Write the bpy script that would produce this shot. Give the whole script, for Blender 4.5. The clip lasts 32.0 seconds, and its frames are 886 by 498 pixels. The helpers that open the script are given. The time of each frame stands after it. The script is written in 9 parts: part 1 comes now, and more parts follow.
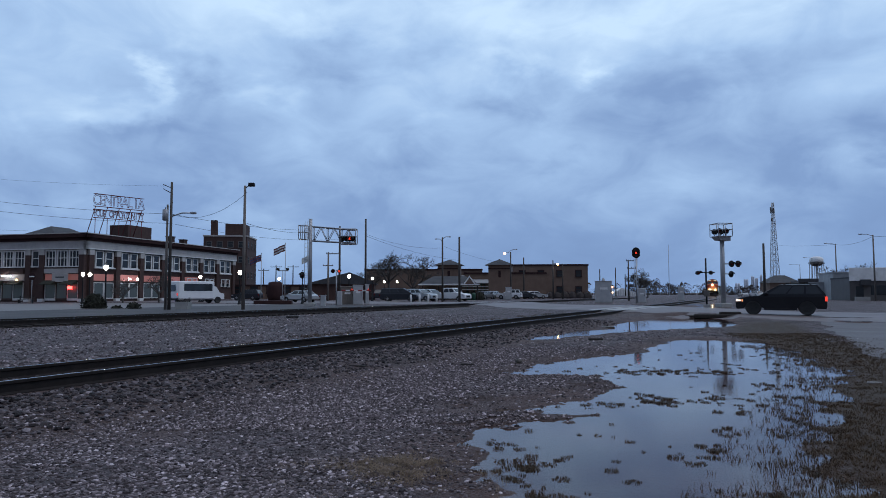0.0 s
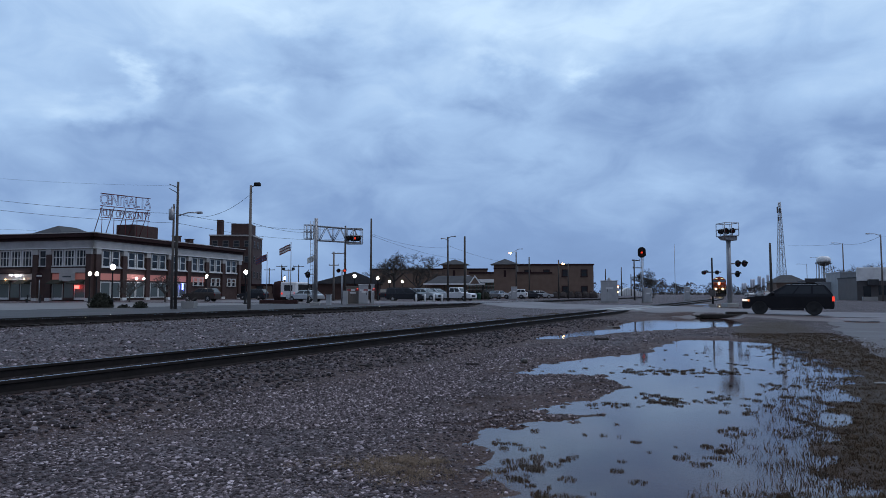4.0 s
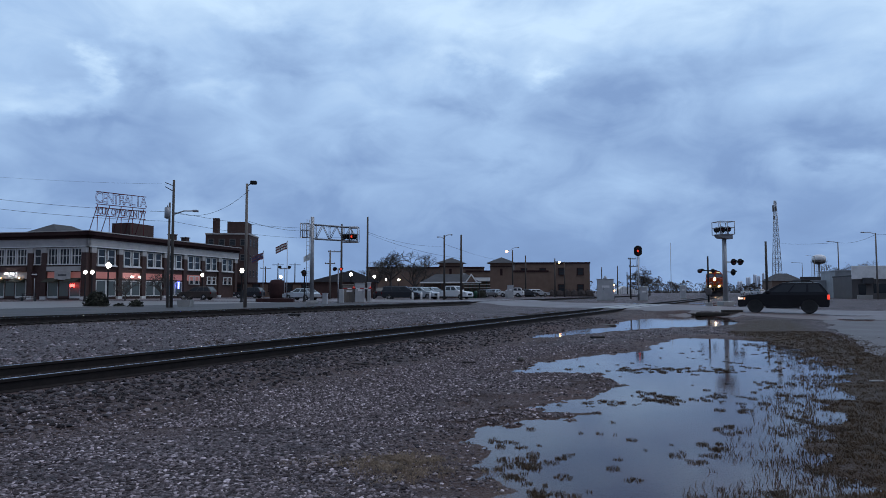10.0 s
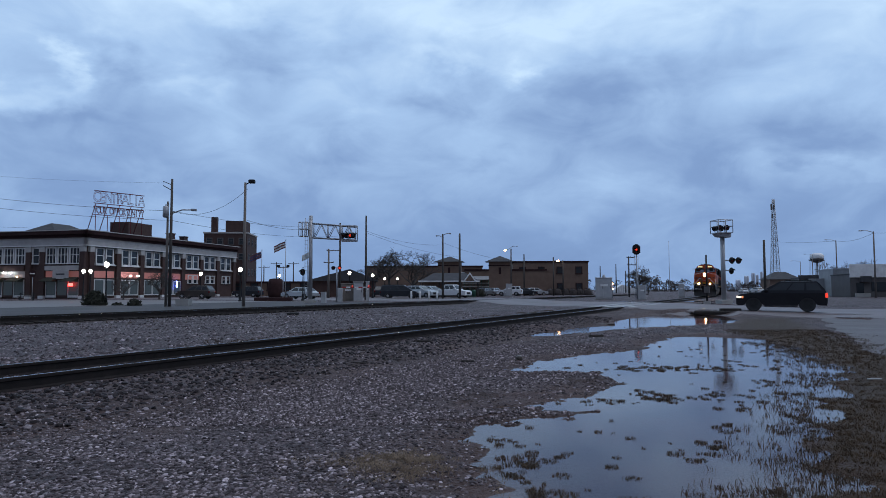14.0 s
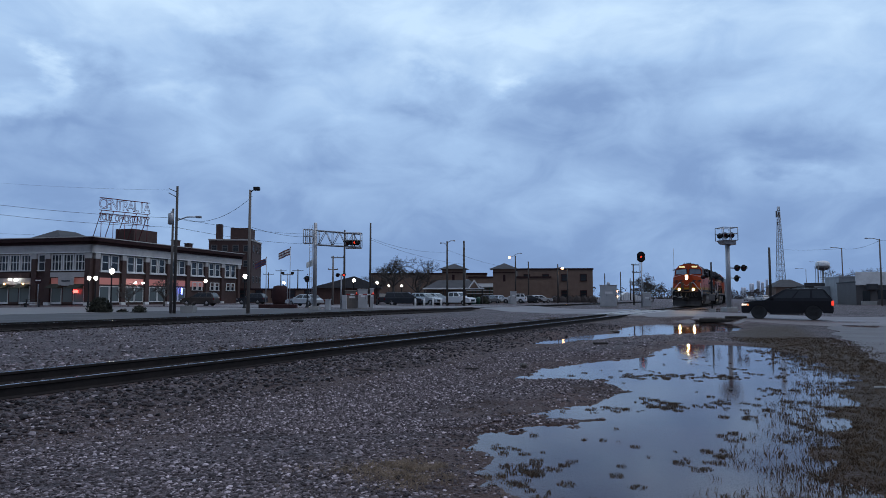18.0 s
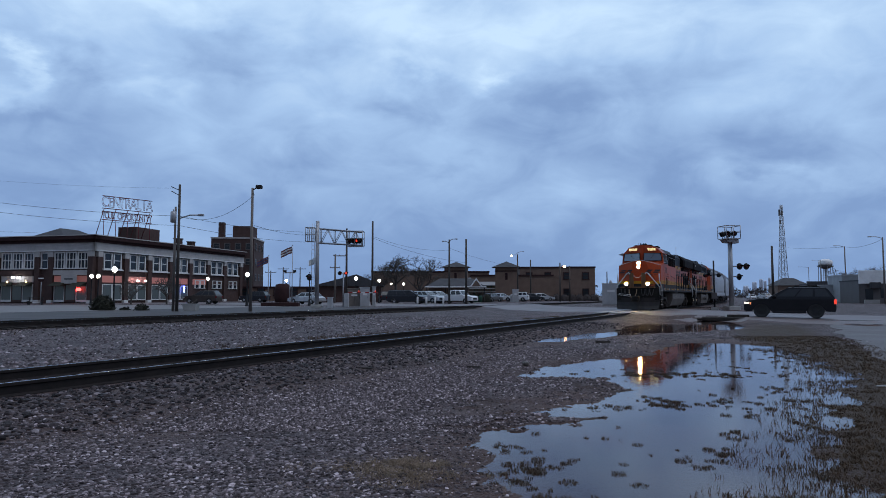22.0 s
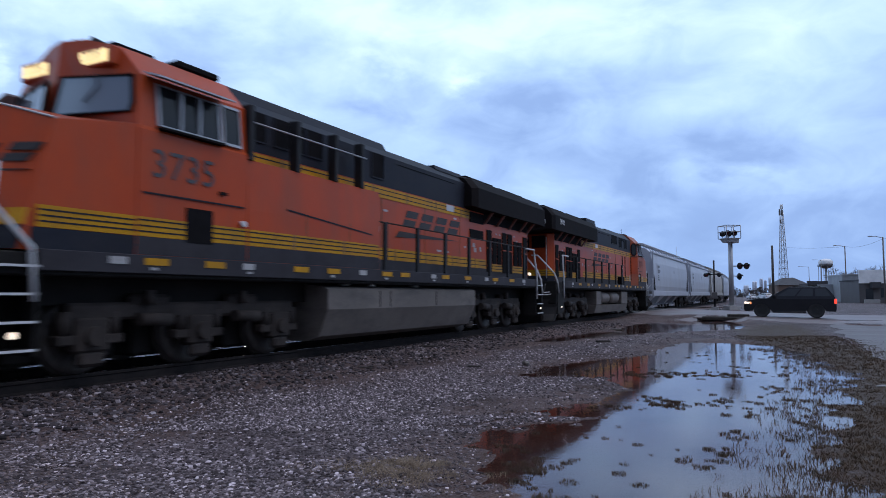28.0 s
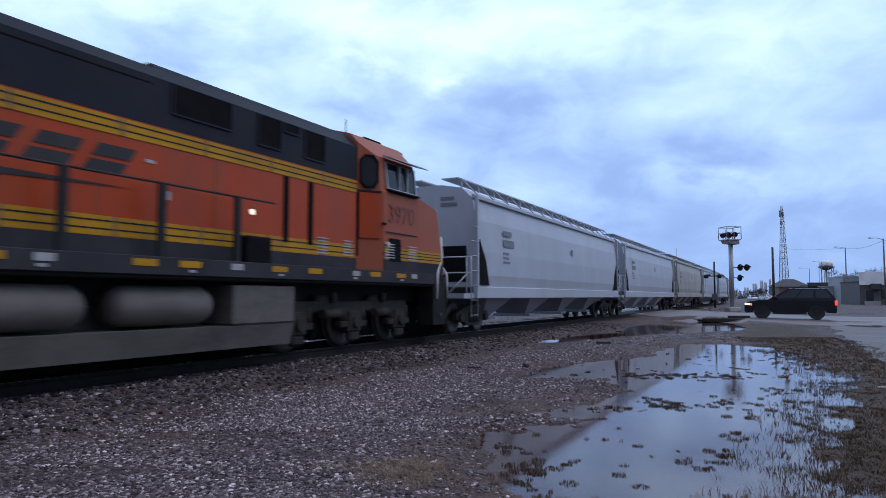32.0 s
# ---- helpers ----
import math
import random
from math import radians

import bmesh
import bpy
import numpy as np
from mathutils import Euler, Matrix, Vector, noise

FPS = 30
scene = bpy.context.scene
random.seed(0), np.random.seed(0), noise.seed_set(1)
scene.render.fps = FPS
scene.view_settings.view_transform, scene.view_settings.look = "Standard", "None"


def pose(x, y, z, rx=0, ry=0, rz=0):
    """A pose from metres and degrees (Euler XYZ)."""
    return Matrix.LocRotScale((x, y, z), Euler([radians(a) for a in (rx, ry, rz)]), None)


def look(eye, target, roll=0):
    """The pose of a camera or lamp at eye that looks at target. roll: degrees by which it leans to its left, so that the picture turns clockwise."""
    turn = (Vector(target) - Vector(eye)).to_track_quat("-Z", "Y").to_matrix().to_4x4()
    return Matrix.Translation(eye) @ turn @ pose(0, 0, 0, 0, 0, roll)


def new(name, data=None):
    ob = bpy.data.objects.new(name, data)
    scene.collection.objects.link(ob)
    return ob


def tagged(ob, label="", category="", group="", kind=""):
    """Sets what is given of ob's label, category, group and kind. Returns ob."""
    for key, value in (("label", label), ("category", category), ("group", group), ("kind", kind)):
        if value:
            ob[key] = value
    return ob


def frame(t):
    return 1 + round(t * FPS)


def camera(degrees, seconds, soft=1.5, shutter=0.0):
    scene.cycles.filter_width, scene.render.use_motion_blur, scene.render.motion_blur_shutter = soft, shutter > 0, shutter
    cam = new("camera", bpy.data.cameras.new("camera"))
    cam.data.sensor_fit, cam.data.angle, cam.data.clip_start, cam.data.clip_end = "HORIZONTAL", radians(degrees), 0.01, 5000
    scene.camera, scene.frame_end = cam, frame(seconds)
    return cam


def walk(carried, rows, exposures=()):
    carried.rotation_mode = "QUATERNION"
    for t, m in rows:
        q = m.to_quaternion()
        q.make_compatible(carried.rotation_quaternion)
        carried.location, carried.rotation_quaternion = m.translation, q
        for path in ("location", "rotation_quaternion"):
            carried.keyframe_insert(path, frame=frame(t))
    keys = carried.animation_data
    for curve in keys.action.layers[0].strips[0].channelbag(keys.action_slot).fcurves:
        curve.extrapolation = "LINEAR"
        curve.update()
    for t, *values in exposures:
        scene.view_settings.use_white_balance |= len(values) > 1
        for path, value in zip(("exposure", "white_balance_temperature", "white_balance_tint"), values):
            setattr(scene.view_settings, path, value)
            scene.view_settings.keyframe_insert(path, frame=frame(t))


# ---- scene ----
# ---- camera: hand-held on one spot, eye 1.42 m over the ground ----
cam = camera(66.33, 32.0, soft=0.75, shutter=0.5)
EYE = (0.0, 0.0, 1.42)
TURNS = [  # seconds, tilt, lean, turn in degrees
    (0, 93.710, 0.08, -0.518), (0.5, 93.576, 0.08, -0.516), (1, 93.507, 0.09, -0.574), (1.5, 93.491, 0.13, -0.650),
    (2, 93.507, 0.13, -0.541), (2.5, 93.545, 0.01, -0.374), (3, 93.643, 0.08, -0.253), (3.5, 93.655, 0.05, -0.127),
    (5.5, 93.758, 0.03, -0.000), (6, 93.743, -0.00, 0.000), (6.5, 93.723, 0.08, -0.059), (7, 93.749, 0.07, -0.115),
    (7.5, 93.729, 0.09, -0.130), (8, 93.648, 0.11, -0.177), (8.5, 93.649, 0.12, -0.299), (9, 93.624, 0.06, -0.304),
    (9.5, 93.582, 0.12, -0.362), (10, 93.541, 0.05, -0.366), (10.5, 93.530, 0.09, -0.401), (11, 93.519, 0.13, -0.493),
    (11.5, 93.458, 0.13, -0.492), (12, 93.458, 0.13, -0.492), (12.5, 93.452, 0.13, -0.492), (13, 93.410, 0.07, -0.442),
    (13.5, 93.424, 0.05, -0.431), (14, 93.438, 0.11, -0.486), (14.5, 93.447, 0.09, -0.368), (16.5, 93.796, 0.06, -0.181),
    (17, 93.896, 0.01, -0.183), (17.5, 94.003, 0.07, -0.131), (18, 94.047, 0.03, -0.126), (18.5, 94.012, 0.09, -0.190),
    (19, 94.005, 0.09, -0.190), (19.5, 94.003, 0.07, -0.161), (20, 94.003, 0.07, -0.083), (20.5, 93.964, 0.03, -0.018),
    (21, 93.934, 0.05, -0.002), (21.5, 93.898, -0.01, 0.046), (22, 93.897, -0.01, 0.052), (22.5, 93.888, -0.04, 0.058),
    (23, 93.972, 0.01, 0.022), (23.5, 94.063, 0.06, -0.009), (24, 94.131, 0.07, -0.069), (24.5, 94.131, 0.07, -0.069),
    (25, 94.059, 0.06, -0.203), (25.5, 93.986, 0.06, -0.202), (27.5, 93.837, -0.03, 0.090), (28, 93.865, -0.02, 0.070),
    (28.5, 93.894, -0.04, 0.050), (29, 93.897, -0.04, 0.110), (29.5, 93.966, -0.06, 0.112), (30, 94.036, -0.04, 0.109),
    (30.5, 94.051, -0.02, 0.088), (31, 94.036, -0.04, 0.109), (31.5, 94.023, 0.01, 0.124), (32, 93.954, -0.09, 0.093),
]
walk(cam, [(t, pose(*EYE, tilt, lean, turn)) for t, tilt, lean, turn in TURNS],
     exposures=[(0.0, 0.0, 6450, 13), (24.5, 0.0, 6450, 13), (27.6, 0.47, 6420, 17), (32.0, 0.55, 6400, 18)])

# ---- world and light: overcast dusk ----
world = bpy.data.worlds.new("dusk_sky")
scene.world = world
world.use_nodes = True
wn = world.node_tree
wn.nodes.clear()
sky = wn.nodes.new("ShaderNodeTexSky")
sky.sky_type, sky.sun_disc = "NISHITA", False
sky.sun_elevation, sky.sun_rotation = radians(64), radians(117)
sky.air_density, sky.dust_density, sky.ozone_density = 1.4, 2.0, 3.0
haze = wn.nodes.new("ShaderNodeMix")
haze.data_type = "RGBA"
haze.inputs[0].default_value = 0.8
haze.inputs[7].default_value = (3.2, 4.3, 6.6, 1)
bg = wn.nodes.new("ShaderNodeBackground")
bg.inputs[1].default_value = 0.06
wout = wn.nodes.new("ShaderNodeOutputWorld")
wn.links.new(sky.outputs[0], haze.inputs[6])
wn.links.new(haze.outputs[2], bg.inputs[0])
wn.links.new(bg.outputs[0], wout.inputs[0])

sun = bpy.data.lights.new("veiled_sun", "SUN")
sun.energy, sun.angle, sun.color = 1.08, radians(50), (0.86, 0.92, 1.0)
sun_ob = new("veiled_sun", sun)
sun_ob.matrix_world = look((130, -65, 300), (0, 0, 0))

# ---- mesh helpers ----
def slab(bm, x0, x1, y0, y1, z0, z1, bevel=0.0, turn=None):
    """A box, with rounded edges where bevel is given."""
    vs = [bm.verts.new((x, y, z)) for z in (z0, z1) for y in (y0, y1) for x in (x0, x1)]
    fs = [bm.faces.new([vs[i] for i in q]) for q in
          ((0, 2, 3, 1), (4, 5, 7, 6), (0, 1, 5, 4), (2, 6, 7, 3), (0, 4, 6, 2), (1, 3, 7, 5))]
    if turn is not None:
        bmesh.ops.transform(bm, matrix=turn, verts=vs)
    if bevel > 0:
        es = list({e for f in fs for e in f.edges})
        bmesh.ops.bevel(bm, geom=es, offset=bevel, segments=1, affect="EDGES", profile=0.5)
    return vs


def rod(bm, a, b, r0, r1=None, n=8, caps=True):
    """A round bar from a to b."""
    a, b = Vector(a), Vector(b)
    r1 = r0 if r1 is None else r1
    q = (b - a).to_track_quat("Z", "Y")
    rings = []
    for p, r in ((a, r0), (b, r1)):
        rings.append([bm.verts.new(p + q @ Vector((r * math.cos(k * math.tau / n), r * math.sin(k * math.tau / n), 0))) for k in range(n)])
    for k in range(n):
        f = bm.faces.new((rings[0][k], rings[0][(k + 1) % n], rings[1][(k + 1) % n], rings[1][k]))
        f.smooth = True
    if caps:
        bm.faces.new(rings[0][::-1])
        bm.faces.new(rings[1])


def pipe(bm, pts, r, n=6):
    """One unbroken round tube through the points."""
    pts = [Vector(p) for p in pts]
    rings = []
    side = None
    for i, p in enumerate(pts):
        d = (pts[min(i + 1, len(pts) - 1)] - pts[max(i - 1, 0)]).normalized()
        if side is None:
            side = d.orthogonal().normalized()
        side = (side - d * side.dot(d)).normalized()
        up = d.cross(side)
        rings.append([bm.verts.new(p + side * (r * math.cos(k * math.tau / n)) + up * (r * math.sin(k * math.tau / n))) for k in range(n)])
    for a, b in zip(rings, rings[1:]):
        for k in range(n):
            bm.faces.new((a[k], a[(k + 1) % n], b[(k + 1) % n], b[k])).smooth = True
    bm.faces.new(rings[0][::-1])
    bm.faces.new(rings[-1])


def ball(bm, c, r, squash=1.0, seg=12, rings=8):
    m = Matrix.Translation(c) @ Matrix.Diagonal((r, r, r * squash, 1))
    made = bmesh.ops.create_uvsphere(bm, u_segments=seg, v_segments=rings, radius=1.0, matrix=m)
    for v in made["verts"]:
        for f in v.link_faces:
            f.smooth = True


def prism(bm, outline, lo, hi, axis="y"):
    """A closed outline of (a, b) pairs drawn out along an axis. axis y: (x, z); axis x: (y, z); axis z: (x, y)."""
    put = {"y": lambda a, b, c: (a, c, b), "x": lambda a, b, c: (c, a, b), "z": lambda a, b, c: (a, b, c)}[axis]
    lo_v = [bm.verts.new(put(a, b, lo)) for a, b in outline]
    hi_v = [bm.verts.new(put(a, b, hi)) for a, b in outline]
    k = len(outline)
    bm.faces.new(lo_v)
    bm.faces.new(hi_v[::-1])
    for i in range(k):
        bm.faces.new((lo_v[i], hi_v[i], hi_v[(i + 1) % k], lo_v[(i + 1) % k]))
    return lo_v + hi_v


def lathe(bm, profile, c=(0, 0, 0), n=16, m=None):
    """A turned body from (radius, height) pairs."""
    rings = []
    for r, z in profile:
        ring = [Vector((c[0] + r * math.cos(k * math.tau / n), c[1] + r * math.sin(k * math.tau / n), c[2] + z)) for k in range(n)]
        rings.append([bm.verts.new(m @ p if m else p) for p in ring])
    for p, q in zip(rings, rings[1:]):
        for k in range(n):
            f = bm.faces.new((p[k], p[(k + 1) % n], q[(k + 1) % n], q[k]))
            f.smooth = True
    bm.faces.new(rings[0][::-1])
    bm.faces.new(rings[-1])


def wheel_disc(bm, c, r, w, axis="x", n=20, hub=0.35):
    """A wheel about an axle along x or y, dished at the hub."""
    turn = Matrix.Translation(c) @ (Matrix.Rotation(math.pi / 2, 4, "Y") if axis == "x" else Matrix.Rotation(math.pi / 2, 4, "X"))
    lathe(bm, [(0.02, -w * 0.3), (r * hub, -w * 0.3), (r * 0.8, -w * 0.5), (r * 0.97, -w * 0.5), (r, -w * 0.3), (r, w * 0.3), (r * 0.97, w * 0.5),
               (r * 0.8, w * 0.5), (r * hub, w * 0.3), (0.02, w * 0.3)], n=n, m=turn)


def done(bm):
    bmesh.ops.recalc_face_normals(bm, faces=bm.faces)
    return bm


def mesh_of(name, bm, material):
    me = bpy.data.meshes.new(name)
    done(bm).to_mesh(me)
    bm.free()
    for m in (material if isinstance(material, (list, tuple)) else [material]):
        me.materials.append(m)
    return me


def part(name, bm, material, parent, label=""):
    ob = new(name, mesh_of(name, bm, material))
    ob.parent = parent
    if label:
        tagged(ob, label)
    return ob


def share(name, me, parent, m=None):
    """Another part on a mesh that exists."""
    ob = new(name, me)
    ob.parent = parent
    if m is not None:
        ob.matrix_basis = m
    return ob


def thing(name, m, label, category, group="", kind=""):
    ob = new(name)
    ob.empty_display_size = 0.2
    ob.matrix_basis = m
    return tagged(ob, label, category, group, kind)


def solid(name, bm, material, label, category, group="", kind="", m=None):
    """A thing that is one mesh."""
    ob = new(name, mesh_of(name, bm, material))
    if m is not None:
        ob.matrix_basis = m
    return tagged(ob, label, category, group, kind)


def B():
    return bmesh.new()


def lettering(name, text, size, material, parent, m, depth=0.004, shear=0.0, squeeze=1.0, tube=0.0):
    """Raised characters in the built-in font, as a mesh."""
    cu = bpy.data.curves.new(name, "FONT")
    cu.body, cu.size, cu.extrude, cu.align_x, cu.align_y, cu.shear, cu.resolution_u = text, size, depth, "CENTER", "CENTER", shear, 3
    if tube:
        cu.fill_mode, cu.bevel_depth, cu.bevel_resolution = "NONE", tube, 1
    tmp = bpy.data.objects.new(name, cu)
    scene.collection.objects.link(tmp)
    bpy.context.view_layer.update()
    me = bpy.data.meshes.new_from_object(tmp.evaluated_get(bpy.context.evaluated_depsgraph_get()))
    bpy.data.objects.remove(tmp)
    me.transform(Matrix.Diagonal((squeeze, 1, 1, 1)))
    me.materials.clear()
    me.materials.append(material)
    ob = new(name, me)
    ob.parent, ob.matrix_basis = parent, m
    return ob


# ---- the plan: track direction and places along it ----
HEADING = radians(26.72)
AWAY = Vector((math.sin(HEADING), math.cos(HEADING), 0))
ASIDE = Vector((math.cos(HEADING), -math.sin(HEADING), 0))
TRACK_OFF, RAIL_TOP = 9.45, 0.33


def by_track(u, v, z=0.0):
    """u metres along the main track, v metres aside of it, towards the camera."""
    return AWAY * u + ASIDE * (v - TRACK_OFF) + Vector((0, 0, z))


def bend(u):
    """The track leaves its straight line gently beyond the crossing."""
    w = u - 125.0
    return -0.0425 * (w + math.sqrt(w * w + 20.0 ** 2)) + 0.067


def sight(k, d):
    """The spot at depth d whose sideways share of that depth is k."""
    return (k * d, d)


def rise(k, d):
    return 1.42 + k * d


def on_track(u, z=RAIL_TOP):
    return by_track(u, bend(u), z)

# ---- materials ----
def surface(name, c1, c2, scale=3.0, rough=0.7, bump=0.15, metal=0.0, fine=40.0, spot=0.5, rough2=None, dist=0.01, stretch=(1, 1, 1), dirt=None, sheen=0.5):
    """A painted or natural surface: two tones by broad and fine noise, uneven gloss and fine relief, in metres."""
    m = bpy.data.materials.new(name)
    m.use_nodes = True
    nt = m.node_tree
    p = nt.nodes["Principled BSDF"]
    tc = nt.nodes.new("ShaderNodeTexCoord")
    mp = nt.nodes.new("ShaderNodeMapping")
    mp.inputs["Scale"].default_value = stretch
    nt.links.new(tc.outputs["Object"], mp.inputs[0])
    a = nt.nodes.new("ShaderNodeTexNoise")
    a.inputs["Scale"].default_value, a.inputs["Detail"].default_value, a.inputs["Roughness"].default_value = scale, 6, 0.6
    b = nt.nodes.new("ShaderNodeTexNoise")
    b.inputs["Scale"].default_value, b.inputs["Detail"].default_value = fine, 4
    for t in (a, b):
        nt.links.new(mp.outputs[0], t.inputs["Vector"])
    mixf = nt.nodes.new("ShaderNodeMath")
    mixf.operation = "MULTIPLY_ADD"
    mixf.inputs[1].default_value = spot
    nt.links.new(b.outputs[0], mixf.inputs[0])
    sc = nt.nodes.new("ShaderNodeMath")
    sc.operation = "MULTIPLY_ADD"
    sc.inputs[1].default_value, sc.inputs[2].default_value = 1.6, -0.3 - spot * 0.5
    nt.links.new(a.outputs[0], sc.inputs[0])
    nt.links.new(sc.outputs[0], mixf.inputs[2])
    mixf.use_clamp = True
    col = nt.nodes.new("ShaderNodeMix")
    col.data_type = "RGBA"
    col.inputs[6].default_value, col.inputs[7].default_value = (*c1, 1), (*c2, 1)
    nt.links.new(mixf.outputs[0], col.inputs[0])
    out = col.outputs[2]
    if dirt is not None:
        d = nt.nodes.new("ShaderNodeTexNoise")
        d.inputs["Scale"].default_value, d.inputs["Detail"].default_value, d.inputs["Roughness"].default_value = dirt[1], 8, 0.7
        dm = nt.nodes.new("ShaderNodeMapping")
        dm.inputs["Scale"].default_value = dirt[3] if len(dirt) > 3 else (1, 1, 1)
        nt.links.new(tc.outputs["Object"], dm.inputs[0])
        nt.links.new(dm.outputs[0], d.inputs["Vector"])
        rr = nt.nodes.new("ShaderNodeMapRange")
        rr.inputs[1].default_value, rr.inputs[2].default_value, rr.inputs[4].default_value = 0.45, 0.75, dirt[2]
        nt.links.new(d.outputs[0], rr.inputs[0])
        dc = nt.nodes.new("ShaderNodeMix")
        dc.data_type = "RGBA"
        dc.inputs[7].default_value = (*dirt[0], 1)
        nt.links.new(rr.outputs[0], dc.inputs[0])
        nt.links.new(out, dc.inputs[6])
        out = dc.outputs[2]
    nt.links.new(out, p.inputs["Base Color"])
    rg = nt.nodes.new("ShaderNodeMapRange")
    rg.inputs[3].default_value, rg.inputs[4].default_value = (rough if rough2 is None else rough2), rough
    nt.links.new(a.outputs[0], rg.inputs[0])
    nt.links.new(rg.outputs[0], p.inputs["Roughness"])
    p.inputs["Metallic"].default_value = metal
    p.inputs["Specular IOR Level"].default_value = sheen
    if bump > 0:
        bp = nt.nodes.new("ShaderNodeBump")
        bp.inputs["Strength"].default_value, bp.inputs["Distance"].default_value = bump, dist
        nt.links.new(b.outputs[0], bp.inputs["Height"])
        nt.links.new(bp.outputs[0], p.inputs["Normal"])
    return m


def glowing(name, color, strength):
    m = bpy.data.materials.new(name)
    m.use_nodes = True
    p = m.node_tree.nodes["Principled BSDF"]
    p.inputs["Base Color"].default_value = (*color, 1)
    p.inputs["Emission Color"].default_value = (*color, 1)
    p.inputs["Emission Strength"].default_value = strength
    return m


def glazing(name, tint, rough=0.05, metal=0.0):
    m = bpy.data.materials.new(name)
    m.use_nodes = True
    p = m.node_tree.nodes["Principled BSDF"]
    p.inputs["Base Color"].default_value = (*tint, 1)
    p.inputs["Roughness"].default_value, p.inputs["Metallic"].default_value = rough, metal
    p.inputs["Specular IOR Level"].default_value = 0.35
    return m


def water_surface():
    """Shallow turbid water: a faintly rippled mirror by Fresnel, over the bed that shows through."""
    m = bpy.data.materials.new("puddle_water")
    m.use_nodes = True
    nt = m.node_tree
    nt.nodes.clear()
    out = nt.nodes.new("ShaderNodeOutputMaterial")
    mix = nt.nodes.new("ShaderNodeMixShader")
    clear = nt.nodes.new("ShaderNodeBsdfTransparent")
    clear.inputs[0].default_value = (0.94, 0.74, 0.68, 1)
    gloss = nt.nodes.new("ShaderNodeBsdfGlossy")
    gloss.inputs["Color"].default_value = (1, 1, 1, 1)
    fresnel = nt.nodes.new("ShaderNodeFresnel")
    fresnel.inputs[0].default_value = 1.42
    tc = nt.nodes.new("ShaderNodeTexCoord")
    broad = nt.nodes.new("ShaderNodeTexNoise")
    broad.inputs["Scale"].default_value, broad.inputs["Detail"].default_value = 0.45, 3
    fine = nt.nodes.new("ShaderNodeTexNoise")
    fine.inputs["Scale"].default_value, fine.inputs["Detail"].default_value = 9.0, 3
    for n in (broad, fine):
        nt.links.new(tc.outputs["Object"], n.inputs["Vector"])
    rough = nt.nodes.new("ShaderNodeMapRange")
    rough.inputs[1].default_value, rough.inputs[2].default_value, rough.inputs[3].default_value, rough.inputs[4].default_value = 0.35, 0.65, 0.025, 0.075
    nt.links.new(broad.outputs[0], rough.inputs[0])
    nt.links.new(rough.outputs[0], gloss.inputs["Roughness"])
    bump = nt.nodes.new("ShaderNodeBump")
    bump.inputs["Strength"].default_value, bump.inputs["Distance"].default_value = 0.10, 0.006
    nt.links.new(fine.outputs[0], bump.inputs["Height"])
    nt.links.new(bump.outputs[0], gloss.inputs["Normal"])
    nt.links.new(fresnel.outputs[0], mix.inputs[0])
    nt.links.new(clear.outputs[0], mix.inputs[1])
    nt.links.new(gloss.outputs[0], mix.inputs[2])
    nt.links.new(mix.outputs[0], out.inputs[0])
    return m


M = {}
M["asphalt"] = surface("wet_asphalt", (0.086, 0.065, 0.064), (0.184, 0.143, 0.138), 0.4, 0.7, 0.3, fine=60, spot=0.5, rough2=0.3, sheen=0.4, dirt=((0.03, 0.03, 0.03), 0.25, 0.7))
M["lot_asphalt"] = surface("worn_wet_lot_asphalt", (0.062, 0.049, 0.047), (0.128, 0.104, 0.10), 0.5, 0.75, 0.3, fine=60, spot=0.6, rough2=0.35, sheen=0.3, dirt=((0.05, 0.042, 0.036), 0.4, 0.8))
M["dark_asphalt"] = surface("dark_wet_asphalt", (0.028, 0.0225, 0.0225), (0.062, 0.052, 0.051), 0.3, 0.75, 0.3, fine=50, spot=0.5, rough2=0.45, sheen=0.2, dirt=((0.02, 0.02, 0.02), 0.2, 0.8))
M["concrete"] = surface("damp_concrete", (0.22, 0.22, 0.21), (0.38, 0.37, 0.35), 0.8, 0.7, 0.2, fine=30, rough2=0.4)
M["pale_concrete"] = surface("pale_street", (0.10, 0.085, 0.082), (0.178, 0.154, 0.146), 0.3, 0.65, 0.2, fine=20, rough2=0.4, sheen=0.35, dirt=((0.1, 0.1, 0.1), 0.15, 0.7))
M["blade"] = surface("grass_blade", (0.045, 0.029, 0.018), (0.122, 0.079, 0.048), 4, 0.9, 0.0, sheen=0.15)
M["pale_blade"] = surface("dry_grass_blade", (0.155, 0.115, 0.08), (0.35, 0.265, 0.19), 4, 0.9, 0.0, sheen=0.15)
M["dark_blade"] = surface("wet_tuft", (0.055, 0.038, 0.026), (0.125, 0.086, 0.058), 4, 0.9, 0.0, sheen=0.15)
M["mud"] = surface("wet_mud", (0.04, 0.034, 0.028), (0.09, 0.075, 0.06), 2, 0.6, 0.5, fine=40, rough2=0.25, dist=0.02)
M["rail"] = surface("rail_steel", (0.014, 0.012, 0.012), (0.032, 0.026, 0.024), 6, 0.8, 0.2, sheen=0.12)
M["rail_head"] = surface("rail_head", (0.5, 0.49, 0.5), (0.66, 0.65, 0.66), 8, 0.30, 0.0, metal=1.0, rough2=0.14)
M["tie"] = surface("creosote_timber", (0.02, 0.017, 0.015), (0.055, 0.046, 0.04), 4, 0.85, 0.5, fine=30, sheen=0.2)
